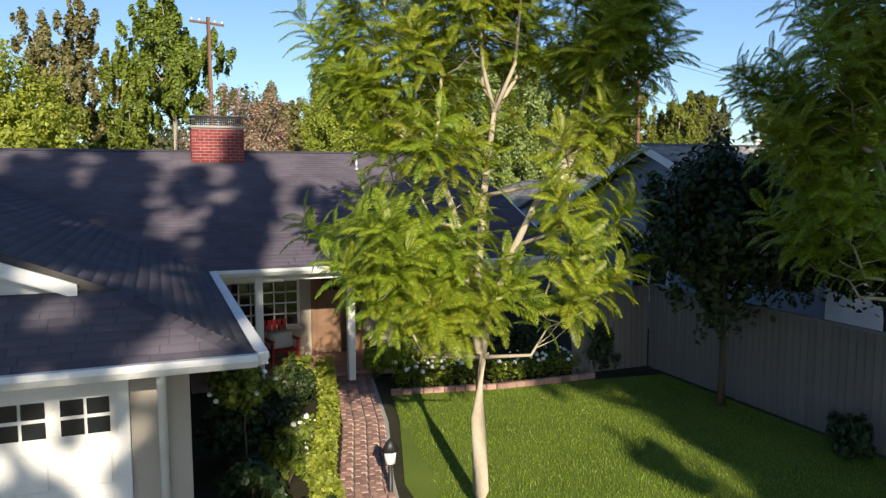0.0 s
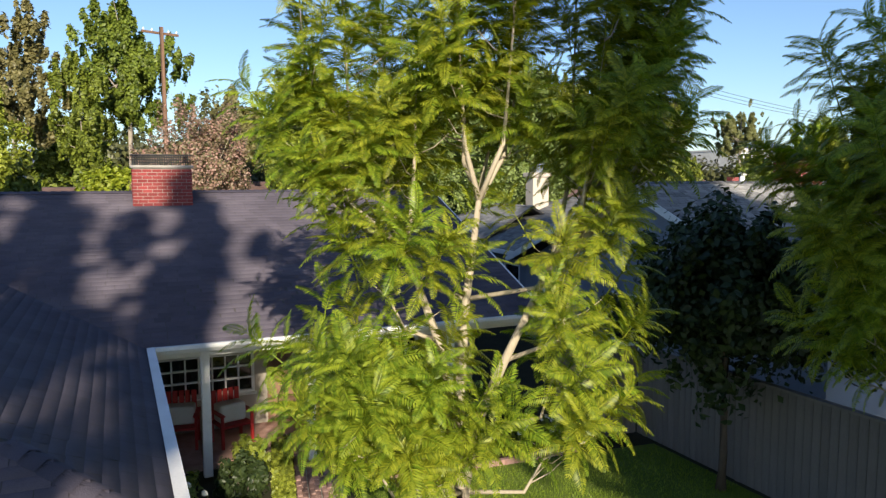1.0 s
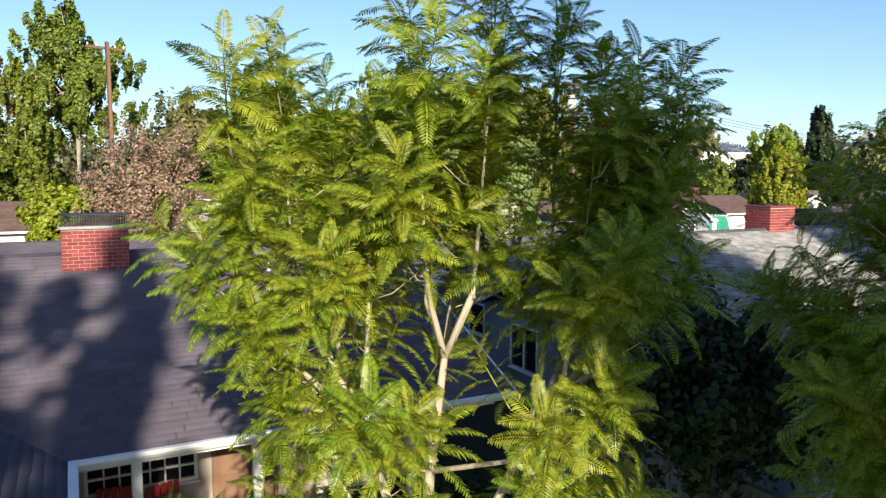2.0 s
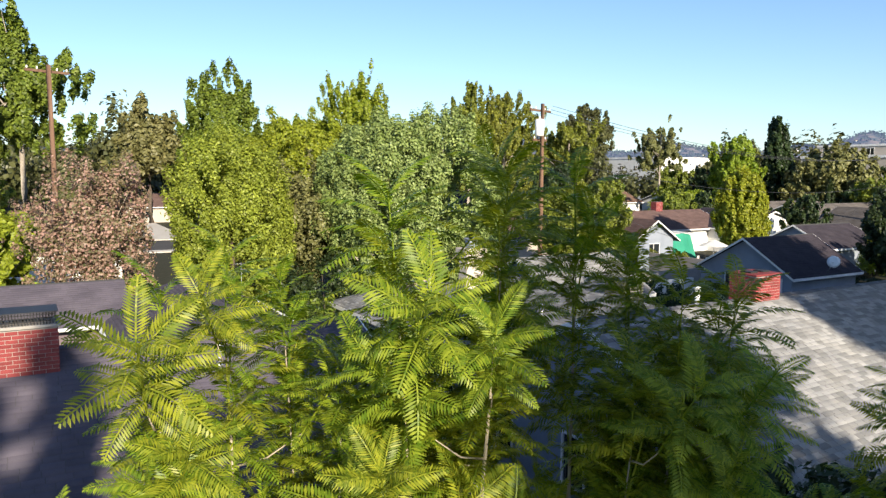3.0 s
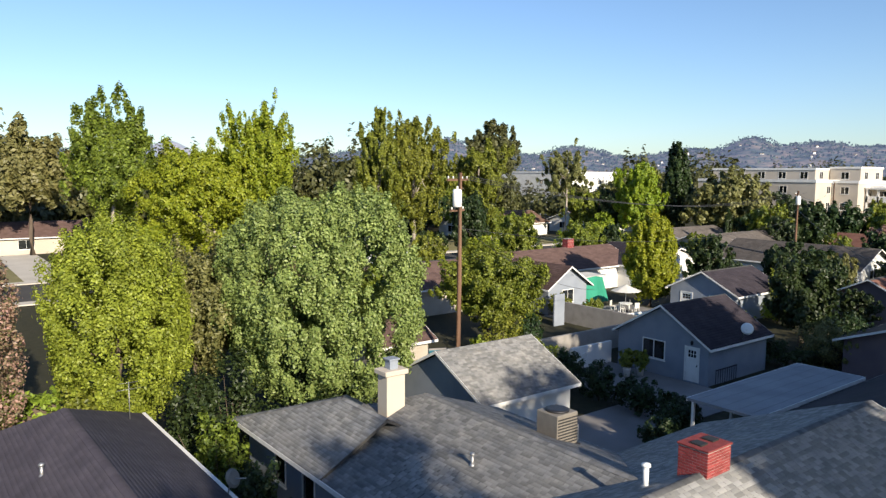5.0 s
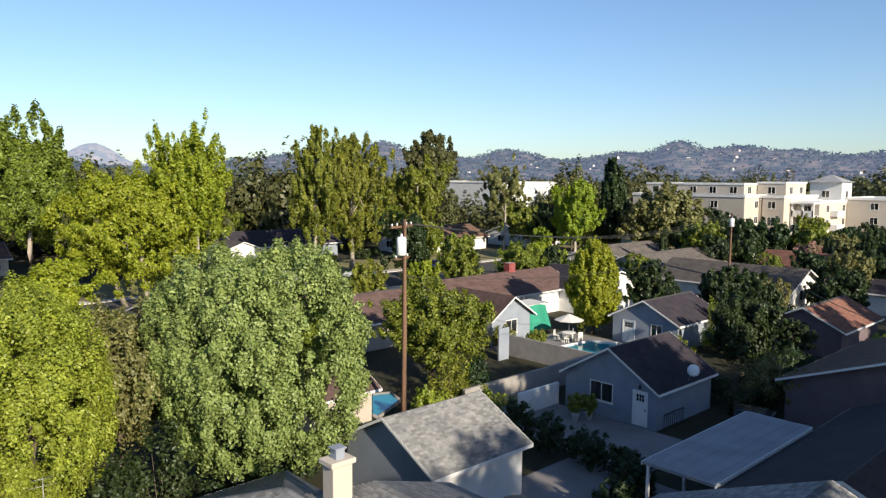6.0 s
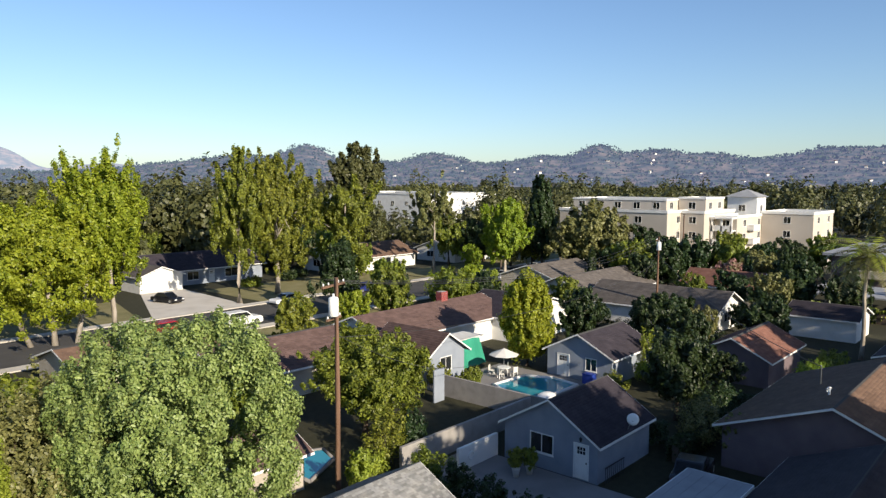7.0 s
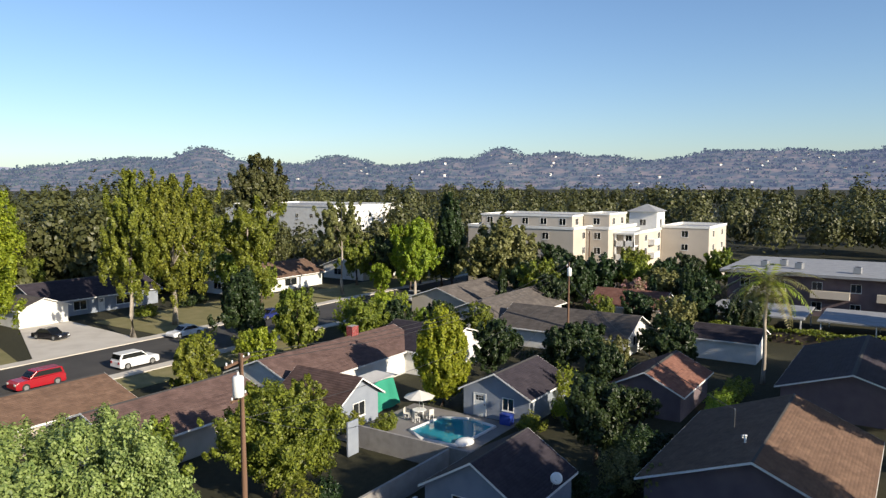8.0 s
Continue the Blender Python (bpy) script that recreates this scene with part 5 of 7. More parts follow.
# ---- utility poles and wires ----
def utility_pole(at, height, arms, transformer=None, turn=20.0):
    t = thing("utility_pole", "weathered brown wooden utility pole with crossarms", "utility pole", at, turn, "utility poles")
    part("mast", tube(bmesh.new(), [(0, 0, -0.3), (0.03, 0, height * 0.5), (0, 0, height)], [0.17, 0.14, 0.11], 10), M["pole_wood"], t)
    for z, w in arms:
        arm = part("crossarm", boxes((-w, w, 0.10, 0.20, z - 0.06, z + 0.06)), M["pole_wood"], t)
        for x in (-w + 0.1, -w * 0.45, w * 0.45, w - 0.1):
            part("insulator", turned([(0.03, z + 0.06), (0.05, z + 0.12), (0.03, z + 0.2)], 8, (x, 0.15, 0)), M["white"], arm)
    if transformer:
        x, z = transformer
        can = part("transformer", turned([(0.22, z - 0.5), (0.26, z - 0.45), (0.26, z + 0.4), (0.2, z + 0.48), (0.06, z + 0.5), (0.05, z + 0.65)], 14, (x, -0.1, 0)), M["white"], t, "white cylindrical transformer")
        part("bracket", boxes((min(x, 0), max(x, 0), -0.12, -0.06, z - 0.05, z + 0.05)), M["metal"], can)
    return t


utility_pole((28.2, 38.0, 0), 12.3, [(11.9, 1.1), (10.2, 0.7)], (-0.45, 10.9))
utility_pole((85.4, 47.1, 0), 10.7, [(10.3, 1.1)], (-0.4, 9.6))
utility_pole((3.1, 43.7, 0), 13.2, [(12.9, 1.0)], None)
utility_pole((128, 62, 0), 11.5, [(11.1, 1.1)], None)


def wire(a, b, sag, radius=0.014):
    a, b = Vector(a), Vector(b)
    pts = [a.lerp(b, i / 16) - Vector((0, 0, sag * 4 * (i / 16) * (1 - i / 16))) for i in range(17)]
    single("overhead_wire", tube(bmesh.new(), pts, [radius] * 17, 4), M["wire"], "thin dark overhead wire between utility poles", "wire", "overhead wires")


for k, (dy, z) in enumerate(((-0.9, 12.1), (0.0, 12.1), (0.9, 12.1), (0.1, 9.2))):
    wire((28.2, 38 + dy, z), (85.4, 47.1 + dy, z - 1.6), 1.6)
wire((85.4, 47.1, 8.6), (55.5, 22.0, 5.2), 1.2, 0.03)
wire((85.4, 47.1, 8.8), (66, 44, 3.6), 0.8)
wire((28.2, 38, 9.4), (47.0, 44.0, 3.2), 0.9)
wire((85.4, 47.1, 10.4), (128, 62, 11.0), 1.5)
mast = thing("service_mast", "thin grey service mast on a roof", "mast", (55.5, 22.0, 3.6))
part("pipe", tube(bmesh.new(), [(0, 0, -0.3), (0, 0, 1.6), (-0.12, 0, 1.7)], [0.035] * 3, 8), M["metal"], mast)

# ---- cars ----
def car(name, label, at, turn, paint, length=4.6, width=1.85, height=1.45, kind="sedan"):
    t = thing(name, label, "car", at, turn, "parked cars")
    h, b = height, 0.22
    hood = h * (0.60 if kind == "sedan" else 0.64)
    lx = length / 2
    low = [(-lx, b + 0.1), (-lx + 0.05, hood * 0.9), (-lx + 0.3, hood), (lx - 0.3, hood * 0.93), (lx, hood * 0.75), (lx, b + 0.08), (lx - 0.2, b), (-lx + 0.2, b)]
    bm = prism(bmesh.new(), low, -width / 2, width / 2, "y")
    part("body", bevelled(bm, 0.06, 2), M[paint], t)
    top = {"sedan": [(-lx * 0.78, hood - 0.03), (-lx * 0.42, h), (lx * 0.12, h), (lx * 0.50, hood - 0.03)],
           "suv": [(-lx * 0.97, hood - 0.03), (-lx * 0.86, h), (lx * 0.16, h), (lx * 0.46, hood - 0.03)],
           "pickup": [(-lx * 0.15, hood - 0.03), (-lx * 0.08, h), (lx * 0.28, h), (lx * 0.52, hood - 0.03)]}[kind]
    bm = prism(bmesh.new(), top, -width * 0.43, width * 0.43, "y")
    cabin = part("cabin", bevelled(bm, 0.05, 2), M[paint], t)
    mx, mz = sum(p[0] for p in top) / 4, sum(p[1] for p in top) / 4
    inner = [(mx + (x - mx) * 0.86, mz + (z - mz) * 0.72 + 0.02) for x, z in top]
    for y0, y1 in ((-width * 0.435 - 0.004, -width * 0.42), (width * 0.42, width * 0.435 + 0.004)):
        part("side_window", prism(bmesh.new(), inner, y0, y1, "y"), M["glass"], cabin)
    for (xa, za), (xb, zb), sgn in ((top[2], top[3], 1), (top[1], top[0], -1)):
        bm = bmesh.new()
        v = []
        for x, z in ((xa + (xb - xa) * 0.15, za + (zb - za) * 0.15), (xa + (xb - xa) * 0.85, za + (zb - za) * 0.85)):
            for y in (-width * 0.38, width * 0.38):
                v.append(bm.verts.new((x + sgn * 0.035, y, z + 0.02)))
        bm.faces.new((v[0], v[1], v[3], v[2]))
        bmesh.ops.solidify(bm, geom=bm.faces[:], thickness=0.015)
        part("windscreen" if sgn > 0 else "rear_window", bm, M["glass"], cabin)
    r = 0.34 if kind == "sedan" else 0.38
    for x in (-lx * 0.62, lx * 0.62):
        for y in (-width / 2 + 0.06, width / 2 - 0.06):
            bm = bmesh.new()
            bmesh.ops.create_cone(bm, cap_ends=True, segments=20, radius1=r, radius2=r, depth=0.22, matrix=pose(x, y, r, 90, 0, 0))
            tyre = part("wheel", bevelled(bm, 0.03), M["black"], t)
            bm = bmesh.new()
            bmesh.ops.create_cone(bm, cap_ends=True, segments=14, radius1=r * 0.6, radius2=r * 0.6, depth=0.24, matrix=pose(x, y, r, 90, 0, 0))
            part("rim", bm, M["metal"], tyre)
    for y in (-width * 0.36, width * 0.36):
        part("headlight", bevelled(boxes((lx - 0.03, lx + 0.02, y - 0.16, y + 0.16, hood * 0.6, hood * 0.78)), 0.01), M["white"], t)
        part("tail_light", bevelled(boxes((-lx - 0.02, -lx + 0.03, y - 0.13, y + 0.13, hood * 0.62, hood * 0.85)), 0.01), M["lamp_red"], t)
    return t


car("suv", "white sport utility vehicle parked at the kerb", (52.5, 84.0, 0.03), 0, "car_white", 4.8, 1.9, 1.75, "suv")
car("suv.001", "dark red station wagon parked at the kerb", (42.2, 84.6, 0.03), 180, "car_red", 4.9, 1.9, 1.75, "suv")
car("sedan", "black sedan standing on a pale driveway", (54.6, 105.6, 0.09), -75, "car_black", 4.7, 1.85, 1.42)
car("sedan.001", "white sedan parked across the street", (65.5, 92.8, 0.03), 180, "car_white", 4.7, 1.85, 1.42)
car("sedan.002", "dark blue sedan parked under the trees", (80.5, 92.8, 0.03), 180, "car_blue", 4.6, 1.85, 1.42)
car("pickup", "silver pickup truck parked at the kerb", (105.5, 84.2, 0.03), 180, "car_silver", 5.4, 1.95, 1.8, "pickup")
car("sedan.003", "dark sedan parked beside the cottage", (44.5, 25.9, 0.0), 12, "car_black", 4.5, 1.8, 1.42)

# ---- pool garden ----
sheet("pool_deck", [(47.6, 39.6), (58.4, 39.6), (58.4, 50.2), (47.6, 50.2)], 0.04, "concrete", "pale concrete deck round a swimming pool")
pool = thing("swimming_pool", "turquoise swimming pool with a pale coping", "pool", (54.2, 43.4, 0.04))
bm = prism(bmesh.new(), [(-2.8, -2.4), (2.6, -2.6), (3.1, 0.2), (2.2, 2.5), (-2.0, 2.8), (-3.1, 0.6)], 0.0, 0.03)
part("water", bm, M["pool"], pool)
for (xa, ya), (xb, yb) in zip([(-2.8, -2.4), (2.6, -2.6), (3.1, 0.2), (2.2, 2.5), (-2.0, 2.8), (-3.1, 0.6)], [(2.6, -2.6), (3.1, 0.2), (2.2, 2.5), (-2.0, 2.8), (-3.1, 0.6), (-2.8, -2.4)]):
    part("coping", tube(bmesh.new(), [(xa, ya, 0.03), (xb, yb, 0.03)], [0.14, 0.14], 6), M["stucco_white"], pool)
single("garden_wall", boxes((47.2, 47.4, 37.6, 48.0, 0, 1.7)), M["block_wall"], "grey block wall between two gardens", "wall", kind="structure")
single("garden_wall.001", boxes((33.9, 47.2, 39.0, 39.2, 0, 1.6)), M["block_wall"], "grey block wall behind the cottage", "wall", kind="structure")
single("privacy_panel", bevelled(boxes((45.2, 46.4, 46.6, 46.75, 0, 2.6)), 0.02), M["stucco_grey"], "tall pale grey privacy panel beside a tree", "panel")
um = thing("patio_umbrella", "pale open patio umbrella beside the pool", "umbrella", (55.3, 47.4, 0.04))
bm = bmesh.new()
bmesh.ops.create_cone(bm, cap_ends=False, segments=8, radius1=1.35, radius2=0.03, depth=0.55, matrix=pose(0, 0, 2.15))
bmesh.ops.solidify(bm, geom=bm.faces[:], thickness=0.02)
part("canopy", bm, M["canvas"], um)
part("pole", tube(bmesh.new(), [(0, 0, 0), (0, 0, 2.4)], [0.025, 0.02], 8), M["metal"], um)
part("base", turned([(0.28, 0), (0.26, 0.07), (0.05, 0.1)], 14), M["metal_dark"], um)
tb = thing("patio_table", "pale round patio table under the umbrella", "table", (55.3, 47.4, 0.04))
part("tabletop", turned([(0.6, 0.70), (0.62, 0.73), (0.6, 0.75)], 18), M["white"], tb)
for a in range(4):
    part("leg", tube(bmesh.new(), [(0.4 * math.cos(a * 1.57), 0.4 * math.sin(a * 1.57), 0), (0.35 * math.cos(a * 1.57), 0.35 * math.sin(a * 1.57), 0.7)], [0.025, 0.025], 6), M["white"], tb)
pc = thing("patio_chair", "pale patio chair at the round table", "chair", (54.3, 47.0, 0.04), 60, "patio chairs")
part("seat", bevelled(boxes((-0.24, 0.24, -0.24, 0.24, 0.40, 0.45)), 0.015), M["canvas"], pc)
part("backrest", bevelled(boxes((-0.24, 0.24, 0.2, 0.25, 0.45, 0.9)), 0.015), M["canvas"], pc)
for x in (-0.21, 0.21):
    for y in (-0.21, 0.21):
        part("leg", boxes((x - 0.02, x + 0.02, y - 0.02, y + 0.02, 0, 0.4)), M["white"], pc)
for x, y, r in ((56.2, 47.9, 220), (55.6, 46.5, 160), (54.7, 48.3, 20)):
    copy_thing(pc, pose(x, y, 0.04, 0, 0, r))
gc = thing("shade_screen", "sagging green canvas screen stretched along a patio", "screen", (54.4, 51.2, 0))
bm = bmesh.new()
bmesh.ops.create_grid(bm, x_segments=16, y_segments=6, size=1.0)
for v in bm.verts:
    u, w = v.co.x, (v.co.y + 1) / 2
    v.co = Vector((u * 2.8, -0.35 + 0.8 * w + 0.10 * math.sin(u * 9), 0.3 + 2.3 * w - 0.10 * math.cos(u * 6) * w))
bmesh.ops.solidify(bm, geom=bm.faces[:], thickness=0.02)
part("canvas", bm, M["green_canvas"], gc)
for x in (-2.8, 0, 2.8):
    part("post", tube(bmesh.new(), [(x, 0.6, 0), (x, 0.62, 2.7)], [0.04, 0.04], 8), M["white_paint"], gc)
part("top_panel", boxes((-2.9, 3.4, 0.5, 3.0, 2.62, 2.68)), M["canvas"], gc)
slide = thing("pool_float", "white round pool float at the pool edge", "pool float", (52.2, 40.9, 0.08))
bm = bmesh.new()
bmesh.ops.create_uvsphere(bm, u_segments=16, v_segments=8, radius=1.0)
for v in bm.verts:
    v.co = Vector((v.co.x * 0.9, v.co.y * 0.7, max(v.co.z, -0.1) * 0.35 + 0.05))
part("shell", bm, M["white"], slide)
bin_ = thing("storage_bin", "bright blue plastic storage bin against a cottage", "bin", (58.0, 40.4, 0.04))
part("tub", bevelled(boxes((-0.35, 0.35, -0.5, 0.5, 0, 0.8)), 0.03), M["blue_plastic"], bin_)
part("lid", bevelled(boxes((-0.38, 0.38, -0.53, 0.53, 0.8, 0.87)), 0.02), M["blue_plastic"], bin_)

gable_house("garden_shed", "small shed with a brown shingle roof behind the silvery tree", 24.6, 28.8, 41.6, 46.0, "x", 2.25, 3.3, "stucco_tan", "shingle_brown", 0.4, seed=180, course=0.2, tab=0.4, category="shed")
plunge = thing("plunge_pool", "small turquoise pool beside a garden shed", "pool", (31.4, 44.2, 0.0))
part("water", prism(bmesh.new(), [(-1.9, -2.2), (1.2, -0.6), (1.8, 1.2), (-0.4, 2.2), (-2.0, 1.4)], 0.0, 0.10), M["pool"], plunge)
for (xa, ya), (xb, yb) in (((-1.9, -2.2), (1.2, -0.6)), ((1.2, -0.6), (1.8, 1.2)), ((1.8, 1.2), (-0.4, 2.2)), ((-2.0, 1.4), (-1.9, -2.2))):
    part("coping", tube(bmesh.new(), [(xa, ya, 0.09), (xb, yb, 0.09)], [0.12, 0.12], 6), M["concrete"], plunge)

# ---- cottage patio ----
for i, (x, y) in enumerate(((37.95, 33.7), (38.75, 33.3))):
    p = thing("plant_pot", "white glazed pot with a leafy plant on the patio", "potted plant", (x, y, 0.06), 0, "patio pots")
    part("pot", turned([(0.16, 0), (0.24, 0.45), (0.26, 0.5), (0.22, 0.5), (0.2, 0.44)], 16), M["pot"], p)
    me, _ = crown_mesh("foliage", 500 + i, (0.5, 0.5, 0.6), 700, 0.13, M["leaf_green"], 16, 0.45)
    o = new("foliage", me)
    o.parent, o.location = p, (0, 0, 1.0)
rail = thing("metal_railing", "black metal railing beside the cottage door", "railing", (40.3, 29.2, 0.06))
for k in range(10):
    part("baluster", boxes((k * 0.24 - 0.012, k * 0.24 + 0.012, -0.012, 0.012, 0, 0.95)), M["metal_dark"], rail)
part("top_rail", boxes((-0.02, 2.2, -0.025, 0.025, 0.95, 1.0)), M["metal_dark"], rail)
ring = thing("garden_wreath", "pale ring hanging on the patio wall", "wreath", (37.3, 36.5, 0.8))
bm = bmesh.new()
tube(bm, [(0.24 * math.cos(a), 0, 0.24 * math.sin(a)) for a in (2 * math.pi * i / 20 for i in range(21))], [0.045] * 21, 6)
part("ring", bm, M["white"], ring)

# ---- garden shrubs ----
SHRUBS = [((30.3, 38.6), (0.9, 0.8, 1.5), "leaf_yellow"), ((34.2, 40.6), (1.7, 1.4, 1.9), "leaf_green"), ((32.3, 40.0), (1.3, 1.0, 1.0), "leaf_yellow"), ((36.4, 40.5), (1.2, 1.0, 1.7), "leaf_deep"),
          ((33.0, 27.0), (1.0, 1.2, 0.9), "leaf_deep"), ((33.0, 29.3), (1.0, 1.3, 1.1), "leaf_deep"), ((32.9, 31.6), (1.0, 1.3, 1.2), "leaf_deep"), ((33.0, 34.0), (1.0, 1.3, 1.3), "leaf_deep"), ((33.2, 36.3), (1.1, 1.3, 1.4), "leaf_green"),
          ((29.6, 25.4), (1.3, 0.9, 0.9), "leaf_deep"), ((31.6, 25.6), (1.2, 0.9, 1.0), "leaf_deep"), ((11.9, 29.0), (0.9, 1.4, 1.5), "leaf_deep"), ((12.0, 32.0), (1.0, 1.6, 1.8), "leaf_green"), ((11.7, 26.0), (0.8, 1.2, 1.3), "leaf_deep"),
          ((12.3, 35.2), (1.5, 1.6, 2.2), "leaf_deep"), ((14.6, 37.4), (1.8, 1.6, 2.4), "leaf_deep"), ((18.0, 37.2), (2.0, 1.6, 2.1), "leaf_deep"), ((9.0, 38.2), (1.6, 1.2, 2.2), "leaf_green"), ((20.6, 36.6), (1.4, 1.2, 1.6), "leaf_deep"),
          ((63.9, 37.6), (1.3, 1.3, 2.3), "leaf_yellow"), ((61.5, 36.6), (1.4, 1.2, 1.3), "leaf_yellow"), ((57.2, 37.7), (1.3, 1.0, 0.9), "leaf_green"), ((51.0, 47.6), (1.1, 1.0, 0.9), "leaf_green"), ((48.6, 49.2), (1.2, 1.0, 1.1), "leaf_green"),
          ((50.0, 27.6), (1.9, 1.5, 1.8), "leaf_olive"), ((53.5, 28.2), (2.0, 1.6, 1.9), "leaf_deep"), ((57.0, 28.6), (2.0, 1.5, 1.5), "leaf_deep"), ((70.5, 26.3), (3.4, 1.4, 1.1), "leaf_yellow"), ((76.0, 26.0), (3.2, 1.4, 1.2), "leaf_green"),
          ((48.2, 30.5), (1.3, 2.0, 1.1), "leaf_deep"), ((70.0, 38.0), (1.8, 1.5, 1.5), "leaf_green"), ((74.5, 46.0), (2.2, 1.8, 1.5), "leaf_deep"), ((80.0, 52.0), (2.0, 2.0, 1.6), "leaf_deep"), ((78.0, 38.0), (2.5, 1.6, 1.4), "leaf_deep"),
          ((57.0, 79.0), (1.9, 1.8, 2.1), "leaf_bright"), ((61.2, 76.0), (1.6, 1.6, 1.9), "leaf_green"), ((80.0, 77.0), (2.6, 2.2, 2.4), "leaf_bright"), ((84.5, 78.0), (2.0, 2.0, 1.9), "leaf_yellow"), ((74.0, 79.0), (2.0, 1.8, 2.4), "leaf_deep"),
          ((88.0, 70.0), (1.8, 1.6, 1.6), "leaf_yellow"), ((95.0, 80.0), (2.2, 2.0, 1.8), "leaf_yellow"), ((70.0, 108.0), (2.4, 1.2, 1.1), "leaf_green"), ((80.0, 110.5), (3.0, 1.2, 1.2), "leaf_deep"), ((98.0, 58.0), (2.2, 1.8, 1.4), "leaf_deep")]
for i, ((x, y), r, mat) in enumerate(SHRUBS):
    shrub("garden_shrub", {"leaf_yellow": "yellow-green garden shrub in the sun", "leaf_deep": "dark green garden shrub in shade", "leaf_green": "leafy green garden shrub", "leaf_bright": "bright green rounded garden bush", "leaf_olive": "brownish dry garden bush"}[mat], (x, y, 0), r, mat, 600 + i, 2600 if y < 50 else 2000, 0.11 if y < 50 else 0.17, 30, 0.36, group="garden shrubs")


def hedge(name, label, x0, x1, y0, y1, h, mat, seed, count, leaf, z0=0.0):
    """A clipped hedge: leaves on and inside a long rounded box."""
    rng = np.random.default_rng(seed)
    p = rng.random((count, 3))
    side = rng.integers(0, 4, count)
    p[:, 2] = np.where(side == 0, 1 - 0.1 * rng.random(count), p[:, 2])
    p[:, 1] = np.where(side == 1, 0.12 * rng.random(count), np.where(side == 2, 1 - 0.12 * rng.random(count), p[:, 1]))
    q = np.stack([x0 + (x1 - x0) * p[:, 0], y0 + (y1 - y0) * p[:, 1], z0 + h * p[:, 2]], 1)
    q[:, 2] += 0.12 * h * np.sin(q[:, 0] * 1.7 + q[:, 1]) * p[:, 2]
    out = np.stack([0 * side, np.where(side == 1, -1, np.where(side == 2, 1, 0)), np.where(side == 0, 1, 0.3)], 1).astype(float)
    v, f = leaves(rng, q, out, leaf)
    t = thing(name, label, "hedge")
    o = new("foliage", raw_mesh("foliage", v, f, M[mat]))
    o.parent = t
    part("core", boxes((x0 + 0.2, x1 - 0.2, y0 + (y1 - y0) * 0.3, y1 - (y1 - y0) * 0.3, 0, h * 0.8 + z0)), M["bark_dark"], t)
    return t


hedge("boundary_hedge", "sunlit yellow-green hedge behind the front house", -14, 8.5, 40.6, 42.2, 2.7, "leaf_yellow", 71, 16000, 0.15)
hedge("boundary_hedge.001", "dark clipped hedge beside the driveway", 46.0, 60.0, 27.2, 28.2, 1.3, "leaf_deep", 72, 7000, 0.12)
hedge("boundary_hedge.002", "clipped green hedge in front of the flats", 104, 106, 8, 36, 1.6, "leaf_green", 73, 8000, 0.25)

# ---- larger trees, near to far ----
S, B_ = "tall street tree with a pale trunk and airy green crown", "bark_grey"
tree("street_sycamore", S, (61.1, 97.6, 0.1), 22.0, (3.9, 3.7, 9.0), ("leaf_green", B_), 81, 33000, 0.23, 221, 0.144, 0.65, 0.32, group="sycamores", flat_low=0.97)
tree("street_sycamore", S, (69.5, 100.4, 0), 22.2, (5.4, 5.2, 9.4), ("leaf_green", B_), 82, 51000, 0.23, 323, 0.130, 0.65, 0.38, group="sycamores", flat_low=0.97, limbs=14)
tree("street_sycamore", S, (80.3, 97.2, 0), 18.4, (4.9, 4.7, 6.8), ("leaf_green", B_), 83, 36000, 0.23, 221, 0.144, 0.65, 0.32, group="sycamores", flat_low=0.97)
tree("street_sycamore", "tall sparse street tree with a thin crown", (103.5, 99.0, 0), 19.2, (5.0, 4.8, 6.6), ("leaf_olive", B_), 84, 16500, 0.27, 187, 0.115, 0.8, 0.3, group="sycamores", flat_low=0.97, limbs=14)
tree("street_sycamore", "bright green street tree beside a parked pickup", (100.8, 80.8, 0), 14.6, (4.7, 4.5, 5.6), ("leaf_bright", B_), 85, 33000, 0.25, 204, 0.144, 0.5, 0.3, group="sycamores", flat_low=0.97)
tree("street_sycamore", "tall lush tree leaning over the street on a pale trunk", (39.4, 88.2, 0), 22.2, (4.8, 4.6, 9.2), ("leaf_bright", B_), 86, 42000, 0.20, 255, 0.144, 0.55, 0.3, group="sycamores", flat_low=0.97, lean=(-0.8, 0.4))
tree("street_sycamore", "broad green tree with several pale slanting trunks", (33.6, 89.2, 0), 17.0, (7.4, 6.6, 7.3), ("leaf_bright", B_), 87, 63000, 0.20, 374, 0.130, 0.5, 0.3, group="sycamores", flat_low=0.97, lean=(-1.6, 0.6), limbs=12)
for k, (bx, tx) in enumerate((((31.6, 90.2), (29.0, 91.5)), ((35.6, 88.8), (37.8, 90.0)))):
    single("slanting_trunk", tube(bmesh.new(), [(*bx, -0.1), ((bx[0] + tx[0]) / 2, (bx[1] + tx[1]) / 2, 4.0), (*tx, 9.0)], [0.3, 0.22, 0.1], 8), M[B_], "pale slanting tree trunk beside the street", "tree trunk", "trunks")
tree("street_sycamore", "tall green tree beyond the street", (24.4, 98.8, 0), 22.8, (5.6, 5.4, 9.8), ("leaf_green", B_), 88, 39000, 0.25, 255, 0.144, 0.55, 0.35, group="sycamores", flat_low=0.97)
tree("street_sycamore", "tall airy tree with a mottled trunk", (2.0, 77.4, 0), 23.5, (5.2, 5.0, 8.6), ("leaf_green", B_), 89, 33000, 0.23, 221, 0.130, 0.75, 0.35, group="sycamores", flat_low=0.97, limbs=14)
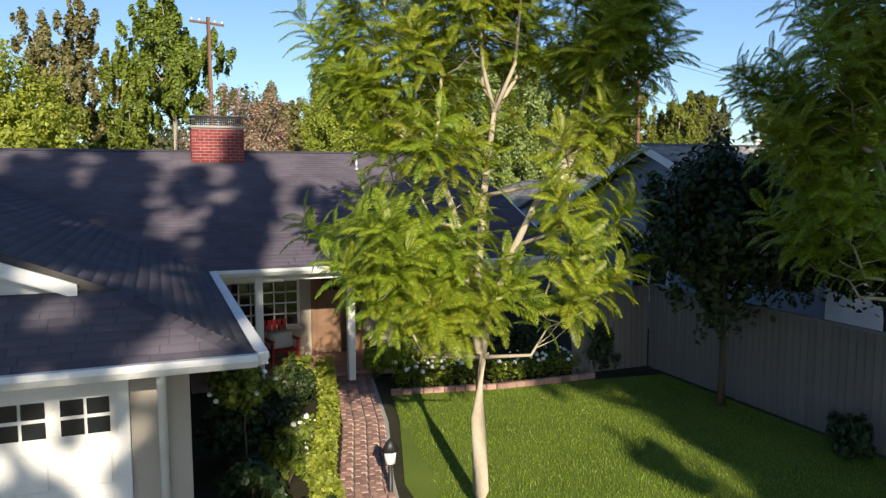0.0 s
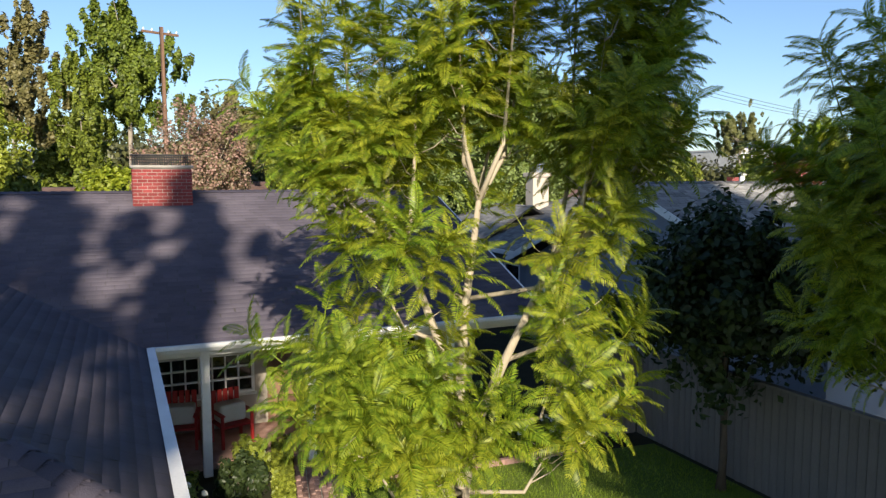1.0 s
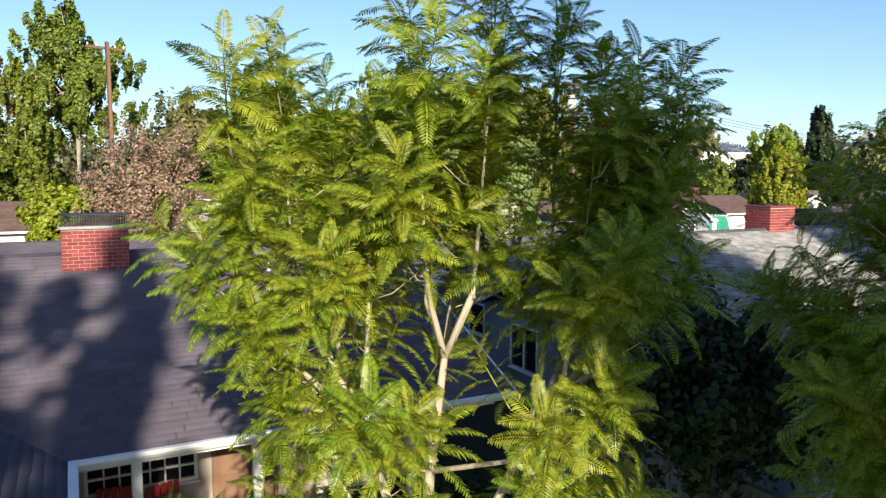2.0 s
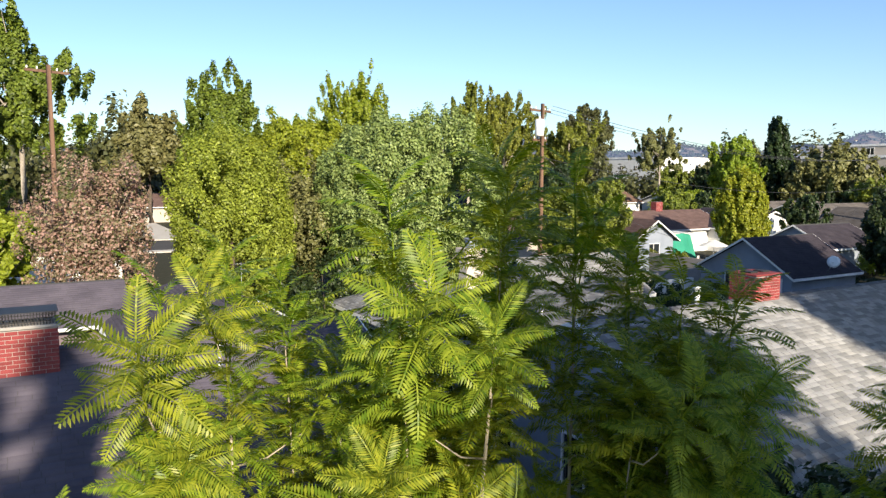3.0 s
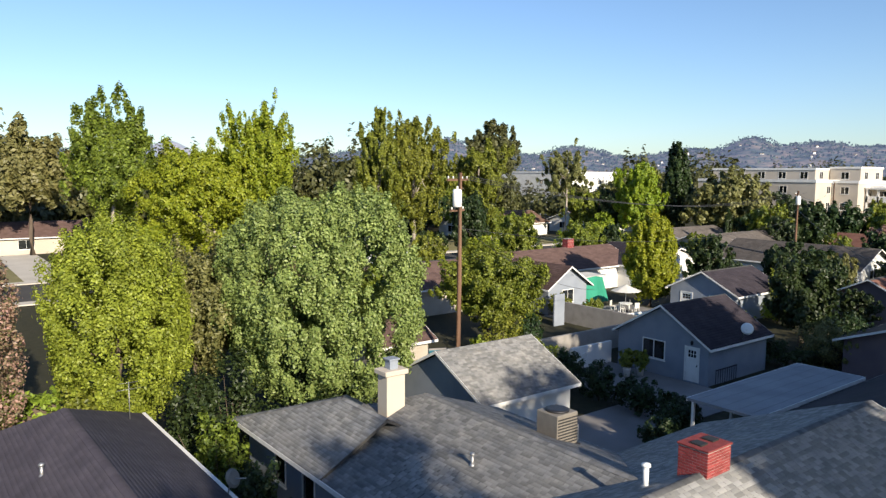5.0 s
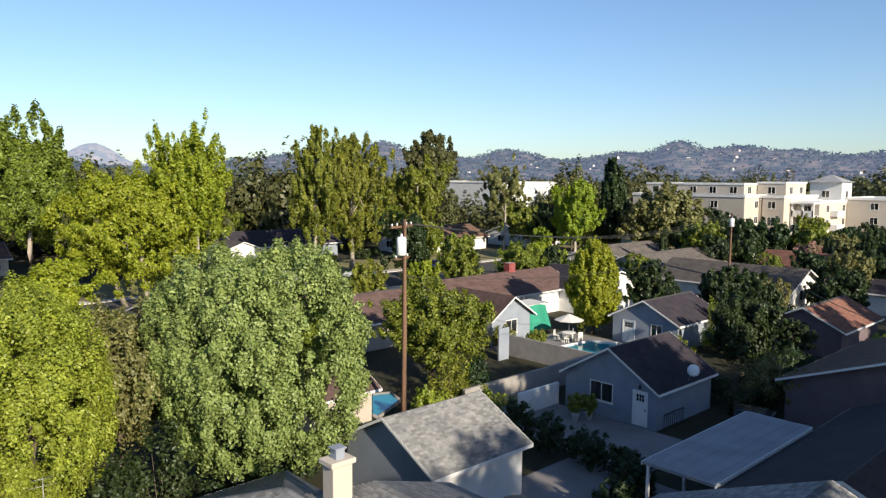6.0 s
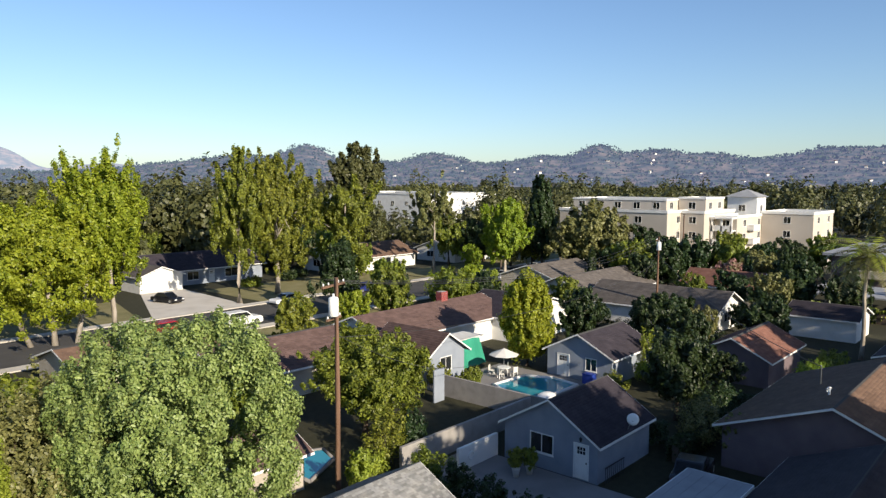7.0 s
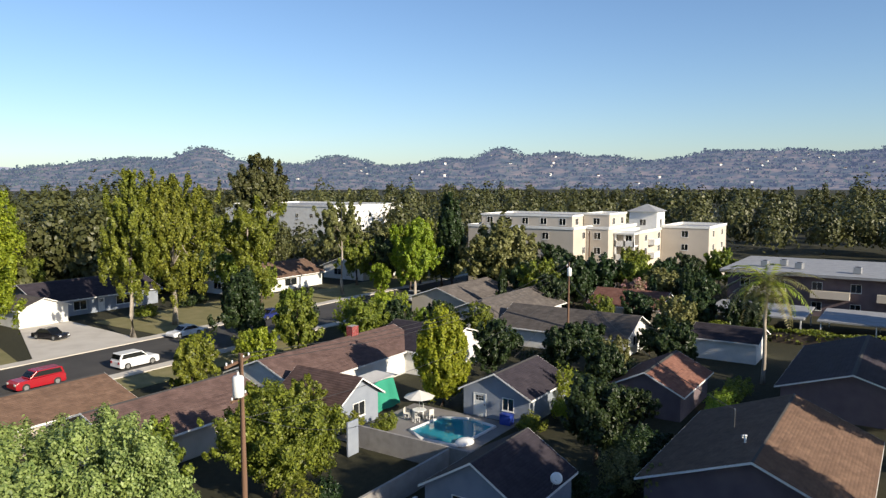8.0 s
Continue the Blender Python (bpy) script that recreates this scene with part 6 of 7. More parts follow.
tree("street_sycamore", "tall airy tree against the sky", (-8.5, 84.7, 0), 22.5, (5.4, 5.0, 8.2), ("leaf_olive", B_), 90, 27000, 0.25, 204, 0.122, 0.8, 0.35, group="sycamores", flat_low=0.97, limbs=14)
tree("street_sycamore", "narrow leafy tree against the sky", (-2.0, 74.0, 0), 17.0, (2.6, 2.5, 6.6), ("leaf_green", B_), 91, 15000, 0.22, 119, 0.173, 0.7, 0.25, group="sycamores", flat_low=0.97)
tree("pale_conifer", "hazy olive conifer behind the street trees", (19.5, 125, 0), 20, (6.5, 6, 8.5), ("leaf_olive", "bark_dark"), 92, 16000, 0.42, 110, 0.2, 0.3, 0.35, cone=0.5, flat_low=0.97)
tree("old_round_tree", "very tall old tree with a rounded thin crown", (143.8, 165.5, 0), 28.0, (8.6, 8.2, 9.5), ("leaf_far", B_), 93, 22000, 0.5, 160, 0.16, 0.35, 0.5, flat_low=0.97)
tree("narrow_conifer", "narrow dark conifer above the roofs", (116, 83.6, 0), 19.2, (3.0, 3.0, 8.0), ("leaf_deep", "bark_dark"), 94, 16000, 0.34, 120, 0.22, 0.4, 0.3, cone=0.55, flat_low=0.97)
tree("dark_olive_tree", "broad dark olive tree beside the apartments", (116.5, 73.5, 0), 13.9, (6.4, 6.2, 6.3), ("leaf_olive", "bark_dark"), 95, 30000, 0.34, 190, 0.18, 0.25, 0.4, flat_low=0.97)
tree("clipped_tree", "bright green tree with a rounded clipped top", (59.2, 47.6, 0), 9.0, (2.5, 2.4, 4.4), ("leaf_bright", "bark_dark"), 96, 30000, 0.16, 200, 0.2, 0.08, 0.2, flat_low=0.98, rough=0.1)
tree("shaded_tree", "dark tree standing in shade between the gardens", (54.0, 31.0, 0), 7.2, (2.5, 2.4, 3.3), ("leaf_deep", "bark_dark"), 97, 26000, 0.18, 140, 0.22, 0.3, 0.2, flat_low=0.95)
tree("yellow_tree", "small golden-leaved tree beyond a roof", (98, 168, 0), 11, (4.5, 4.2, 4.2), ("leaf_gold", "bark_dark"), 98, 7000, 0.45, 60, 0.26, 0.2, 0.25, flat_low=0.95)
tree("feather_pine", "dark green layered conifer at the kerb", (64.6, 80.6, 0), 10.5, (3.0, 3.0, 4.9), ("leaf_deep", "bark_dark"), 99, 16000, 0.24, 110, 0.22, 0.3, 0.2, cone=0.55, flat_low=0.97)
for i, (x, y, h, r, mt) in enumerate(((70.0, 77.5, 7.5, 2.6, "leaf_green"), (112, 58, 8.5, 3.4, "leaf_deep"), (118, 56, 9.0, 3.6, "leaf_deep"), (124, 52, 8.0, 3.2, "leaf_green"), (122, 46, 7.5, 3.2, "leaf_deep"), (112, 90, 12, 4.4, "leaf_green"), (122, 95, 14, 4.6, "leaf_green"), (130, 100, 15, 5.0, "leaf_far"),
                                      (88, 110, 9, 3.5, "leaf_green"), (52, 128, 12, 5, "leaf_green"), (44, 112, 9, 4, "leaf_green"), (85, 134, 13, 5, "leaf_far"), (70, 142, 14, 5.5, "leaf_far"), (100, 132, 14, 5, "leaf_green"), (114, 128, 13, 5, "leaf_far"), (79, 42, 5.0, 2.2, "leaf_deep"), (100, 36, 6.5, 2.8, "leaf_deep"), (116, 40, 7, 3, "leaf_deep"))):
    tree("garden_tree", "leafy green garden tree among the houses" if mt != "leaf_deep" else "dark green garden tree among the houses", (x, y, 0), h, (r, r * 0.95, h * 0.42), (mt, "bark_dark"), 700 + i, 9000 if x < 110 else 7000, 0.24 if x < 90 else 0.34, 70, 0.25, 0.25, 0.22, group="garden trees", flat_low=0.96)
tree("blossom_tree", "small tree with dull pink blossom", (112.5, 48.2, 0), 6.0, (2.6, 2.4, 2.6), ("leaf_pink", "bark_dark"), 720, 6000, 0.26, 50, 0.28, 0.2, 0.15, flat_low=0.9)
for i, (x, y, h) in enumerate(((106.0, 38.5, 8.0), (107.6, 39.5, 8.6), (109, 44.5, 7.2), (98.6, 63.5, 7.5))):
    tree("cypress_tree", "tall narrow dark cypress", (x, y, 0), h, (0.85, 0.85, h * 0.49), ("leaf_deep", "bark_dark"), 730 + i, 5000, 0.2, 50, 0.3, 0.1, 0.12, group="cypresses", cone=0.6, flat_low=0.98)

# ---- palm ----
def palm_tree(at, height, seed, label):
    rng = random.Random(seed)
    t = thing("palm_tree", label, "palm", at)
    pts = [(0.06 * math.sin(i * 0.9), 0.05 * math.cos(i), height * i / 10 - (0.1 if i == 0 else 0)) for i in range(11)]
    part("trunk", tube(bmesh.new(), pts, [0.26] + [0.2 - 0.006 * i for i in range(10)], 10), M["bark_grey"], t)
    for i in range(24):
        verts, faces = [], []
        a = i * 2.4
        lift = 1.1 - 1.7 * (i / 24)
        frond(verts, faces, Vector(pts[-1]), Vector((math.cos(a), math.sin(a), lift + rng.uniform(-0.1, 0.1))), Vector((0, 0, 1)), rng.uniform(4.2, 5.0), 26, rng, 0.75)
        o = new("frond", raw_mesh("frond", [tuple(v) for v in verts], faces, M["leaf_olive" if i % 3 else "leaf_yellow"]))
        o.parent = t
    return t


palm_tree((82.9, 24.9, 0), 10.3, 5, "tall palm with drooping olive fronds among the roofs")


# ---- more garden trees: a few grown once, then planted across the blocks ----
PROTO = [tree("yard_tree", lab, at, h, r, (mt, "bark_dark"), sd, 9000, lf, 90, 0.2, 0.3, 0.18, group="yard trees", flat_low=0.96) for lab, at, h, r, mt, sd, lf in (
    ("round green yard tree between the houses", (71.0, 66.5, 0), 7.0, (2.8, 2.7, 2.9), "leaf_green", 901, 0.22),
    ("dark green yard tree between the houses", (80.5, 33.0, 0), 6.5, (2.9, 2.7, 2.8), "leaf_deep", 902, 0.22),
    ("olive-toned yard tree between the houses", (94.0, 36.8, 0), 6.8, (2.6, 2.6, 2.8), "leaf_olive", 903, 0.22),
    ("bright green yard tree between the houses", (79.0, 70.0, 0), 6.2, (2.5, 2.4, 2.6), "leaf_bright", 904, 0.2))]
rngp = random.Random(33)
YARD = [(46.5, 52.5, 0, 0.6), (47.5, 67.5, 0, 0.8), (56.5, 68.5, 3, 0.7), (63.5, 70.0, 0, 0.9), (75.0, 65.5, 1, 0.8), (82.0, 63.0, 1, 0.8), (83.0, 58.0, 0, 0.7), (70.0, 48.5, 1, 0.8), (73.5, 42.5, 1, 0.75), (69.0, 36.0, 1, 0.8),
        (73.0, 37.0, 2, 0.7), (59.5, 33.2, 1, 0.7), (63.0, 31.0, 1, 0.65), (48.5, 24.9, 2, 0.45), (88.0, 38.0, 1, 0.6), (99.0, 30.0, 1, 0.9), (101.5, 44.0, 1, 1.0), (97.5, 47.5, 0, 0.8), (104.5, 58.0, 1, 1.0), (108.0, 62.0, 0, 1.2),
        (112.5, 67.0, 1, 1.1), (118.0, 62.5, 2, 1.1), (122.0, 66.0, 1, 1.2), (124.5, 58.0, 1, 1.1), (128.0, 54.0, 0, 1.2), (133.0, 50.0, 1, 1.1), (138.5, 47.0, 1, 1.2), (143.0, 43.0, 0, 1.1), (121.5, 42.0, 1, 1.0), (118.0, 46.0, 2, 1.0), (88.0, 103.0, 0, 1.0), (92.5, 106.5, 3, 0.8), (114.5, 105.0, 0, 1.3),
        (118.5, 101.0, 1, 1.2), (126.0, 105.0, 2, 1.4), (133.0, 97.0, 0, 1.5), (109.0, 94.5, 3, 0.8), (120.0, 88.5, 0, 1.3), (126.0, 82.0, 1, 1.3), (124.0, 75.0, 0, 1.2), (52.0, 134.0, 0, 1.4), (60.0, 138.0, 1, 1.6), (66.0, 134.5, 0, 1.3), (76.0, 136.0, 2, 1.5), (84.0, 127.0, 0, 1.4), (90.0, 124.0, 1, 1.5), (47.0, 121.0, 1, 1.3), (40.0, 124.0, 0, 1.5), (36.0, 112.0, 2, 1.3),
        (-4.0, 94.0, 0, 1.6), (-14.0, 74.0, 0, 1.6), (21.0, 76.5, 3, 1.2), (18.0, 54.0, 0, 1.1), (26.0, 53.0, 1, 0.9), (31.0, 50.0, 0, 0.8), (0.5, 52.0, 3, 1.0), (-6.0, 50.0, 0, 1.1)]
for x, y, k, s in YARD:
    s *= rngp.uniform(0.9, 1.15)
    copy_thing(PROTO[k], pose(x, y, 0, 0, 0, rngp.uniform(0, 360)) @ Matrix.Diagonal((s, s, s * rngp.uniform(0.9, 1.2), 1)))

# ---- far woods and hills ----
rngw = np.random.default_rng(77)
spots = []
while len(spots) < 1350:
    r, a = 128 + 770 * rngw.random() ** 1.5, radians(rngw.uniform(-8, 96))
    x, y = 6 + r * math.cos(a), 12 + r * math.sin(a)
    if 120 < x < 205 and -12 < y < 112 or 160 < x < 205 and 150 < y < 212 or 78 < y < 98:
        continue
    if x < 60 and y < 140 or x < 118 and y < 128:
        continue
    if 36 < math.degrees(math.atan2(x - 6, y - 12)) < 52 and r < 232:
        spots.append((x, y, rngw.uniform(6.0, 9.5), r))
        continue
    spots.append((x, y, 5.5 + 9.5 * rngw.random() + 9.0 * rngw.random() ** 5, r))
V, Fc, k = [], [], 0
for x, y, h, r in spots:
    n = int(520 if r < 320 else 230)
    w = rngw.uniform(2.6, 6.5)
    spire = rngw.random() < 0.10
    if spire:
        w, h = w * 0.6, h * 1.1
    d = rngw.normal(0, 1, (n, 3))
    d[:, 2] = np.abs(d[:, 2]) - 0.35
    d /= np.linalg.norm(d, axis=1)[:, None]
    ph = rngw.uniform(0, 6.28, 3)
    lump = 1 + 0.30 * np.sin(d[:, :1] * 5 + ph[0]) * np.cos(d[:, 1:2] * 5 + ph[1]) + 0.16 * np.sin(d[:, 2:] * 9 + ph[2])
    thin = 1 - (0.6 if spire else 0.0) * np.clip(d[:, 2:], 0, 1)
    p = d * lump * np.concatenate([w * thin, w * thin, 0 * thin + h * 0.5], 1) * rngw.uniform(0.82, 1, (n, 1)) + np.array([x, y, h * 0.5])
    v, f = leaves(rngw, p, d, 0.8 if r < 320 else 1.4, 1.2, 0.28)
    V.append(v)
    Fc.append(f + k)
    k += len(v)
tagged(new("far_woods", raw_mesh("far_woods", np.concatenate(V), np.concatenate(Fc), M["leaf_far"])), "dense distant tree canopy reaching to the hills", "woods", kind="stuff")

hill_mat = bpy.data.materials.new("hillside with haze glow")
hill_mat.use_nodes = True
hn, hl = hill_mat.node_tree.nodes, hill_mat.node_tree.links
hb = hn["Principled BSDF"]
tcn = hn.new("ShaderNodeTexCoord")
nz = hn.new("ShaderNodeTexNoise")
nz.inputs["Scale"].default_value, nz.inputs["Detail"].default_value = 0.02, 9
hm = hn.new("ShaderNodeMapping")
hm.inputs["Scale"].default_value = (1, 1, 4)
hl.new(tcn.outputs["Object"], hm.inputs["Vector"])
hl.new(hm.outputs["Vector"], nz.inputs["Vector"])
rp = hn.new("ShaderNodeValToRGB")
rp.color_ramp.elements[0].position, rp.color_ramp.elements[1].position = 0.42, 0.66
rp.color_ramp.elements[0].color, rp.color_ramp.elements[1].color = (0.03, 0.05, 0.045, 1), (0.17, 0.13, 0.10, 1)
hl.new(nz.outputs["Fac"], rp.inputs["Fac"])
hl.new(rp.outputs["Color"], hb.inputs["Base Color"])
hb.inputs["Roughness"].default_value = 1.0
# Distance haze is put into the hills as a weak blue glow.
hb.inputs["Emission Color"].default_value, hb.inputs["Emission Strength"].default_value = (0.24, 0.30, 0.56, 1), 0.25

# Scrub copy: greener base, same blue glow painted in for haze.
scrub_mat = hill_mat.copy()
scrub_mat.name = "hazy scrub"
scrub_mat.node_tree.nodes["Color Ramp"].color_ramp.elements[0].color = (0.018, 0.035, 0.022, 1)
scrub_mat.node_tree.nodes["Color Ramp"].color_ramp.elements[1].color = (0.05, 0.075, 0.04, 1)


# Far range: a stronger, paler glow stands in for thicker haze.
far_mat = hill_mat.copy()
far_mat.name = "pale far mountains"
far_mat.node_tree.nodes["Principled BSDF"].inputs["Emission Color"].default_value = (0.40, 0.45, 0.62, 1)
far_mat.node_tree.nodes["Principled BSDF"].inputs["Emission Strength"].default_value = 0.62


def hills(name, label, dist, depth, peaks, base, seed, mat=None):
    """A range of hills along an arc; peaks: (bearing, width, height) in degrees and metres."""
    noise.seed_set(seed)
    cols, rows = 260, 14
    verts, faces = [], []
    for i in range(cols):
        bear = -10 + 120 * i / (cols - 1)
        crest = base + sum(h * math.exp(-((bear - b) / w) ** 2) for b, w, h in peaks)
        for j in range(rows):
            f = j / (rows - 1)
            r = dist + depth * f
            a = radians(90 - bear)
            q = Vector((r * math.cos(a), r * math.sin(a), 0))
            n1 = noise.noise(q * 0.0028) * 10 + noise.noise(q * 0.011) * 8
            z = crest * math.sin(math.pi / 2 * f) ** 1.3 + n1 * (0.25 + 0.75 * f) * min(1, crest / 60)
            verts.append((q.x, q.y, max(z, -5) if f > 0 else -5))
    for i in range(cols - 1):
        for j in range(rows - 1):
            k = i * rows + j
            faces.append((k, k + rows, k + rows + 1, k + 1))
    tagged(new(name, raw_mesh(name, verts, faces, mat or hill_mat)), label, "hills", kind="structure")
    return verts, rows


slope, hill_rows = hills("backdrop_hills", "blue-brown hills on the horizon, haze added as glow", 2300, 700, [(20, 6, -45), (33, 3, 22), (38, 2.0, 66), (48, 2.2, 42), (56.5, 2.2, 34), (60.5, 1.7, 66), (65, 3, 48), (69.5, 2.2, 26), (77, 4, 50), (82.5, 3, 36), (91, 5, 72), (100, 8, 90)], 88, 3)
hills("backdrop_hills.001", "far mountains paled by a painted haze glow", 4300, 400, [(-4, 2.5, 130), (6, 3.5, 110), (13, 2.2, 60), (17.2, 1.9, 130), (24, 3, 50), (31.5, 2.4, 100), (44, 5, 60)], 70, 4, far_mat)
# scrub and trees on the slopes
rngs = np.random.default_rng(19)
sv = np.array(slope)
pick = rngs.integers(0, len(sv), 9000)
base = sv[pick] + rngs.normal(0, 1, (9000, 3)) * np.array([14, 14, 0])
base = base[base[:, 2] > 5]
pts = np.repeat(base, 4, 0) + rngs.normal(0, 1, (len(base) * 4, 3)) * np.array([4, 4, 2.5]) + np.array([0, 0, 3])
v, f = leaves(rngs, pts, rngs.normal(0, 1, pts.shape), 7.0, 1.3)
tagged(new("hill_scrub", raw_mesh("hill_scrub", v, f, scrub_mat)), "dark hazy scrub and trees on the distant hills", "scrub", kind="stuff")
# houses scattered on the hillsides
rngh = random.Random(12)
for k in range(60):
    spot = slope[rngh.randrange(115, 235) * hill_rows + rngh.choice((2, 3, 4, 5, 6, 7, 8, 9))]
    hh = thing("hillside_house", "tiny pale house on the distant hillside", "house", (spot[0] + rngh.uniform(-15, 15), spot[1] + rngh.uniform(-15, 15), spot[2]), rngh.uniform(0, 90), "hillside houses")
    w = rngh.uniform(7, 15)
    part("wall", boxes((-w / 2, w / 2, -4, 4, -12, 3.6)), M["stucco_white"], hh)
    bm = prism(bmesh.new(), [(-w / 2 - 0.6, 3.6), (w / 2 + 0.6, 3.6), (0, 5.6)], -4.6, 4.6, "y")
    part("roof", bm, M["shingle_warm"], hh)

# ---- front garden ----
fence_w = thing("side_fence", "tall grey board fence along the lawn, in shade", "fence")
bd = mesh_of(bevelled(boxes((-0.012, 0.012, -0.07, 0.07, 0, 1.8)), 0.004), "board", M["fence"])
for k in range(108):
    o = new("board", bd)
    o.parent, o.location = fence_w, (9.95, 12.75 - 0.148 * k, 0.03)
for k in range(13):
    o = new("board", bd)
    o.parent, o.matrix_basis = fence_w, pose(9.85 - 0.148 * k, 12.85, 0.03, 0, 0, 90)
for k in range(7):
    part("post", bevelled(boxes((9.97, 10.07, 12.6 - 2.4 * k, 12.7 - 2.4 * k, 0, 1.86)), 0.01), M["fence"], fence_w)
part("rail", boxes((9.965, 10.005, -3.2, 12.8, 1.45, 1.55)), M["fence"], fence_w)
part("cap", boxes((9.90, 10.02, -3.2, 12.9, 1.83, 1.87)), M["fence"], fence_w)

# grass blades on the lawn
rngg = np.random.default_rng(5)
n = 60000
gx, gy = rngg.uniform(3.0, 9.8, n), rngg.uniform(5.2, 12.8, n)
edge = np.where(gy > 11, 3.75 + (gy - 11.5) * 0.2, 2.9 + (gy - 6) * 0.17)
keep = (gx > edge) & (gy < 12.45 + (6.5 - gx) * 0.12)
gx, gy = gx[keep], gy[keep]
n = len(gx)
hgt, ang = rngg.uniform(0.025, 0.06, n), rngg.uniform(0, 6.28, n)
b0 = np.stack([gx, gy, np.full(n, 0.015)], 1)
sd = np.stack([np.cos(ang), np.sin(ang), 0 * ang], 1) * 0.006
tp = b0 + np.stack([rngg.normal(0, 0.02, n), rngg.normal(0, 0.02, n), hgt], 1)
gv = np.stack([b0 - sd, b0 + sd, tp], 1).reshape(-1, 3)
tagged(new("grass", raw_mesh("grass", gv, np.arange(3 * n).reshape(-1, 3), M["grass_blade"])), "short green grass blades of the front lawn", "grass", kind="stuff")


def path_edges(y):
    """Left and right edge of the curving walk at y."""
    return np.interp(y, [4, 8.9, 11.5, 14.5], [1.5, 2.06, 2.75, 3.32]), np.interp(y, [4, 8.8, 11.5, 14.5], [2.4, 2.80, 3.55, 4.12])


def paved(name, label, y0, y1, edges, z):
    """A brick walk in running bond across its width, each brick loose on a sand bed."""
    t = thing(name, label, "path", kind="structure")
    bm = bmesh.new()
    ys = np.linspace(y0, y1, 12)
    rows = [[bm.verts.new((x, y, z - 0.02)) for x in edges(y)] for y in ys]
    for a, b in zip(rows, rows[1:]):
        bm.faces.new((a[0], a[1], b[1], b[0]))
    part("bed", bm, M["mortar"], t)
    one = mesh_of(bevelled(boxes((-0.047, 0.047, -0.097, 0.097, -0.03, 0.03)), 0.006), "paver", M["paver"])
    rng = random.Random(4)
    y, row = y0 + 0.1, 0
    while y < y1:
        a, b = edges(y)
        x = a + 0.05
        col = 0
        while x < b - 0.03:
            o = new("paver", one)
            o.parent = t
            o.matrix_basis = pose(x, y + (0.1 if col % 2 else 0.0), z + rng.uniform(-0.006, 0.006), rng.uniform(-1, 1), rng.uniform(-1, 1), rng.uniform(-2, 2) - 8)
            x += 0.103
            col += 1
        y += 0.205
        row += 1
    return t


paved("brick_walk", "curving old rose brick walk leading to the porch", 6.3, 14.5, path_edges, 0.03)
lant = thing("path_lantern", "small dark garden lantern with white glass beside the walk", "lantern", (2.72, 8.75, 0))
part("post", turned([(0.05, 0), (0.035, 0.05), (0.03, 0.45)], 8), M["metal_dark"], lant)
part("glass", turned([(0.07, 0.45), (0.085, 0.62)], 8), M["white"], lant)
part("roof", turned([(0.12, 0.62), (0.05, 0.74), (0.01, 0.78)], 8), M["metal_dark"], lant)

# planting left of the walk
hrng = np.random.default_rng(9)
ty = hrng.uniform(6.5, 14.3, 9000)
left = np.array([path_edges(v)[0] for v in ty])
hx = left - 0.22 + hrng.uniform(-0.17, 0.17, 9000)
hz = 0.05 + 0.5 * hrng.random(9000) ** 0.6
v, f = leaves(hrng, np.stack([hx, ty, hz], 1), np.tile([0.0, 0, 1.0], (9000, 1)), 0.05, 1.6, 1.0)
bh = thing("box_hedge", "low bright yellow-green hedge edging the brick walk", "hedge")
o = new("foliage", raw_mesh("foliage", v, f, M["leaf_yellow"]))
o.parent = bh
prng = random.Random(21)
for i, (x, y, r, h, m) in enumerate(((0.95, 8.6, 0.5, 0.45, "leaf_deep"), (1.5, 9.6, 0.45, 0.45, "leaf_green"), (0.9, 10.6, 0.5, 0.6, "leaf_deep"), (1.7, 11.2, 0.4, 0.4, "leaf_deep"), (1.1, 12.4, 0.5, 0.5, "leaf_green"), (2.1, 12.6, 0.45, 0.5, "leaf_deep"), (0.9, 7.4, 0.4, 0.4, "leaf_green"), (1.5, 7.6, 0.4, 0.35, "leaf_deep"), (2.4, 13.6, 0.35, 0.45, "leaf_green"))):
    shrub("bed_plant", "leafy green bedding plant in the front garden", (x, y, 0), (r, r, h), m, 800 + i, 1500, 0.06, 20, 0.4, "plant", "bed plants")
rose = thing("standard_rose", "standard rose with a ball of leaves and white blooms", "rose", (0.95, 9.35, 0))
part("stem", tube(bmesh.new(), [(0, 0, -0.02), (0.01, 0, 0.6), (0, 0, 1.25)], [0.018, 0.015, 0.014], 6), M["bark_dark"], rose)
me, _ = crown_mesh("foliage", 850, (0.42, 0.42, 0.42), 2200, 0.055, M["leaf_green"], 26, 0.4, 0.3)
o = new("foliage", me)
o.parent, o.location = rose, (0, 0, 1.5)
bl = bmesh.new()
bmesh.ops.create_icosphere(bl, subdivisions=1, radius=0.04)
for v_ in bl.verts:
    v_.co *= prng.uniform(0.75, 1.2)
bloom = mesh_of(bl, "bloom", M["flower"])
for k in range(9):
    a, e = prng.uniform(0, 6.28), prng.uniform(-0.3, 1.2)
    o = new("bloom", bloom)
    o.parent, o.location = rose, (0.42 * math.cos(a) * math.cos(e), 0.42 * math.sin(a) * math.cos(e), 1.5 + 0.42 * math.sin(e))


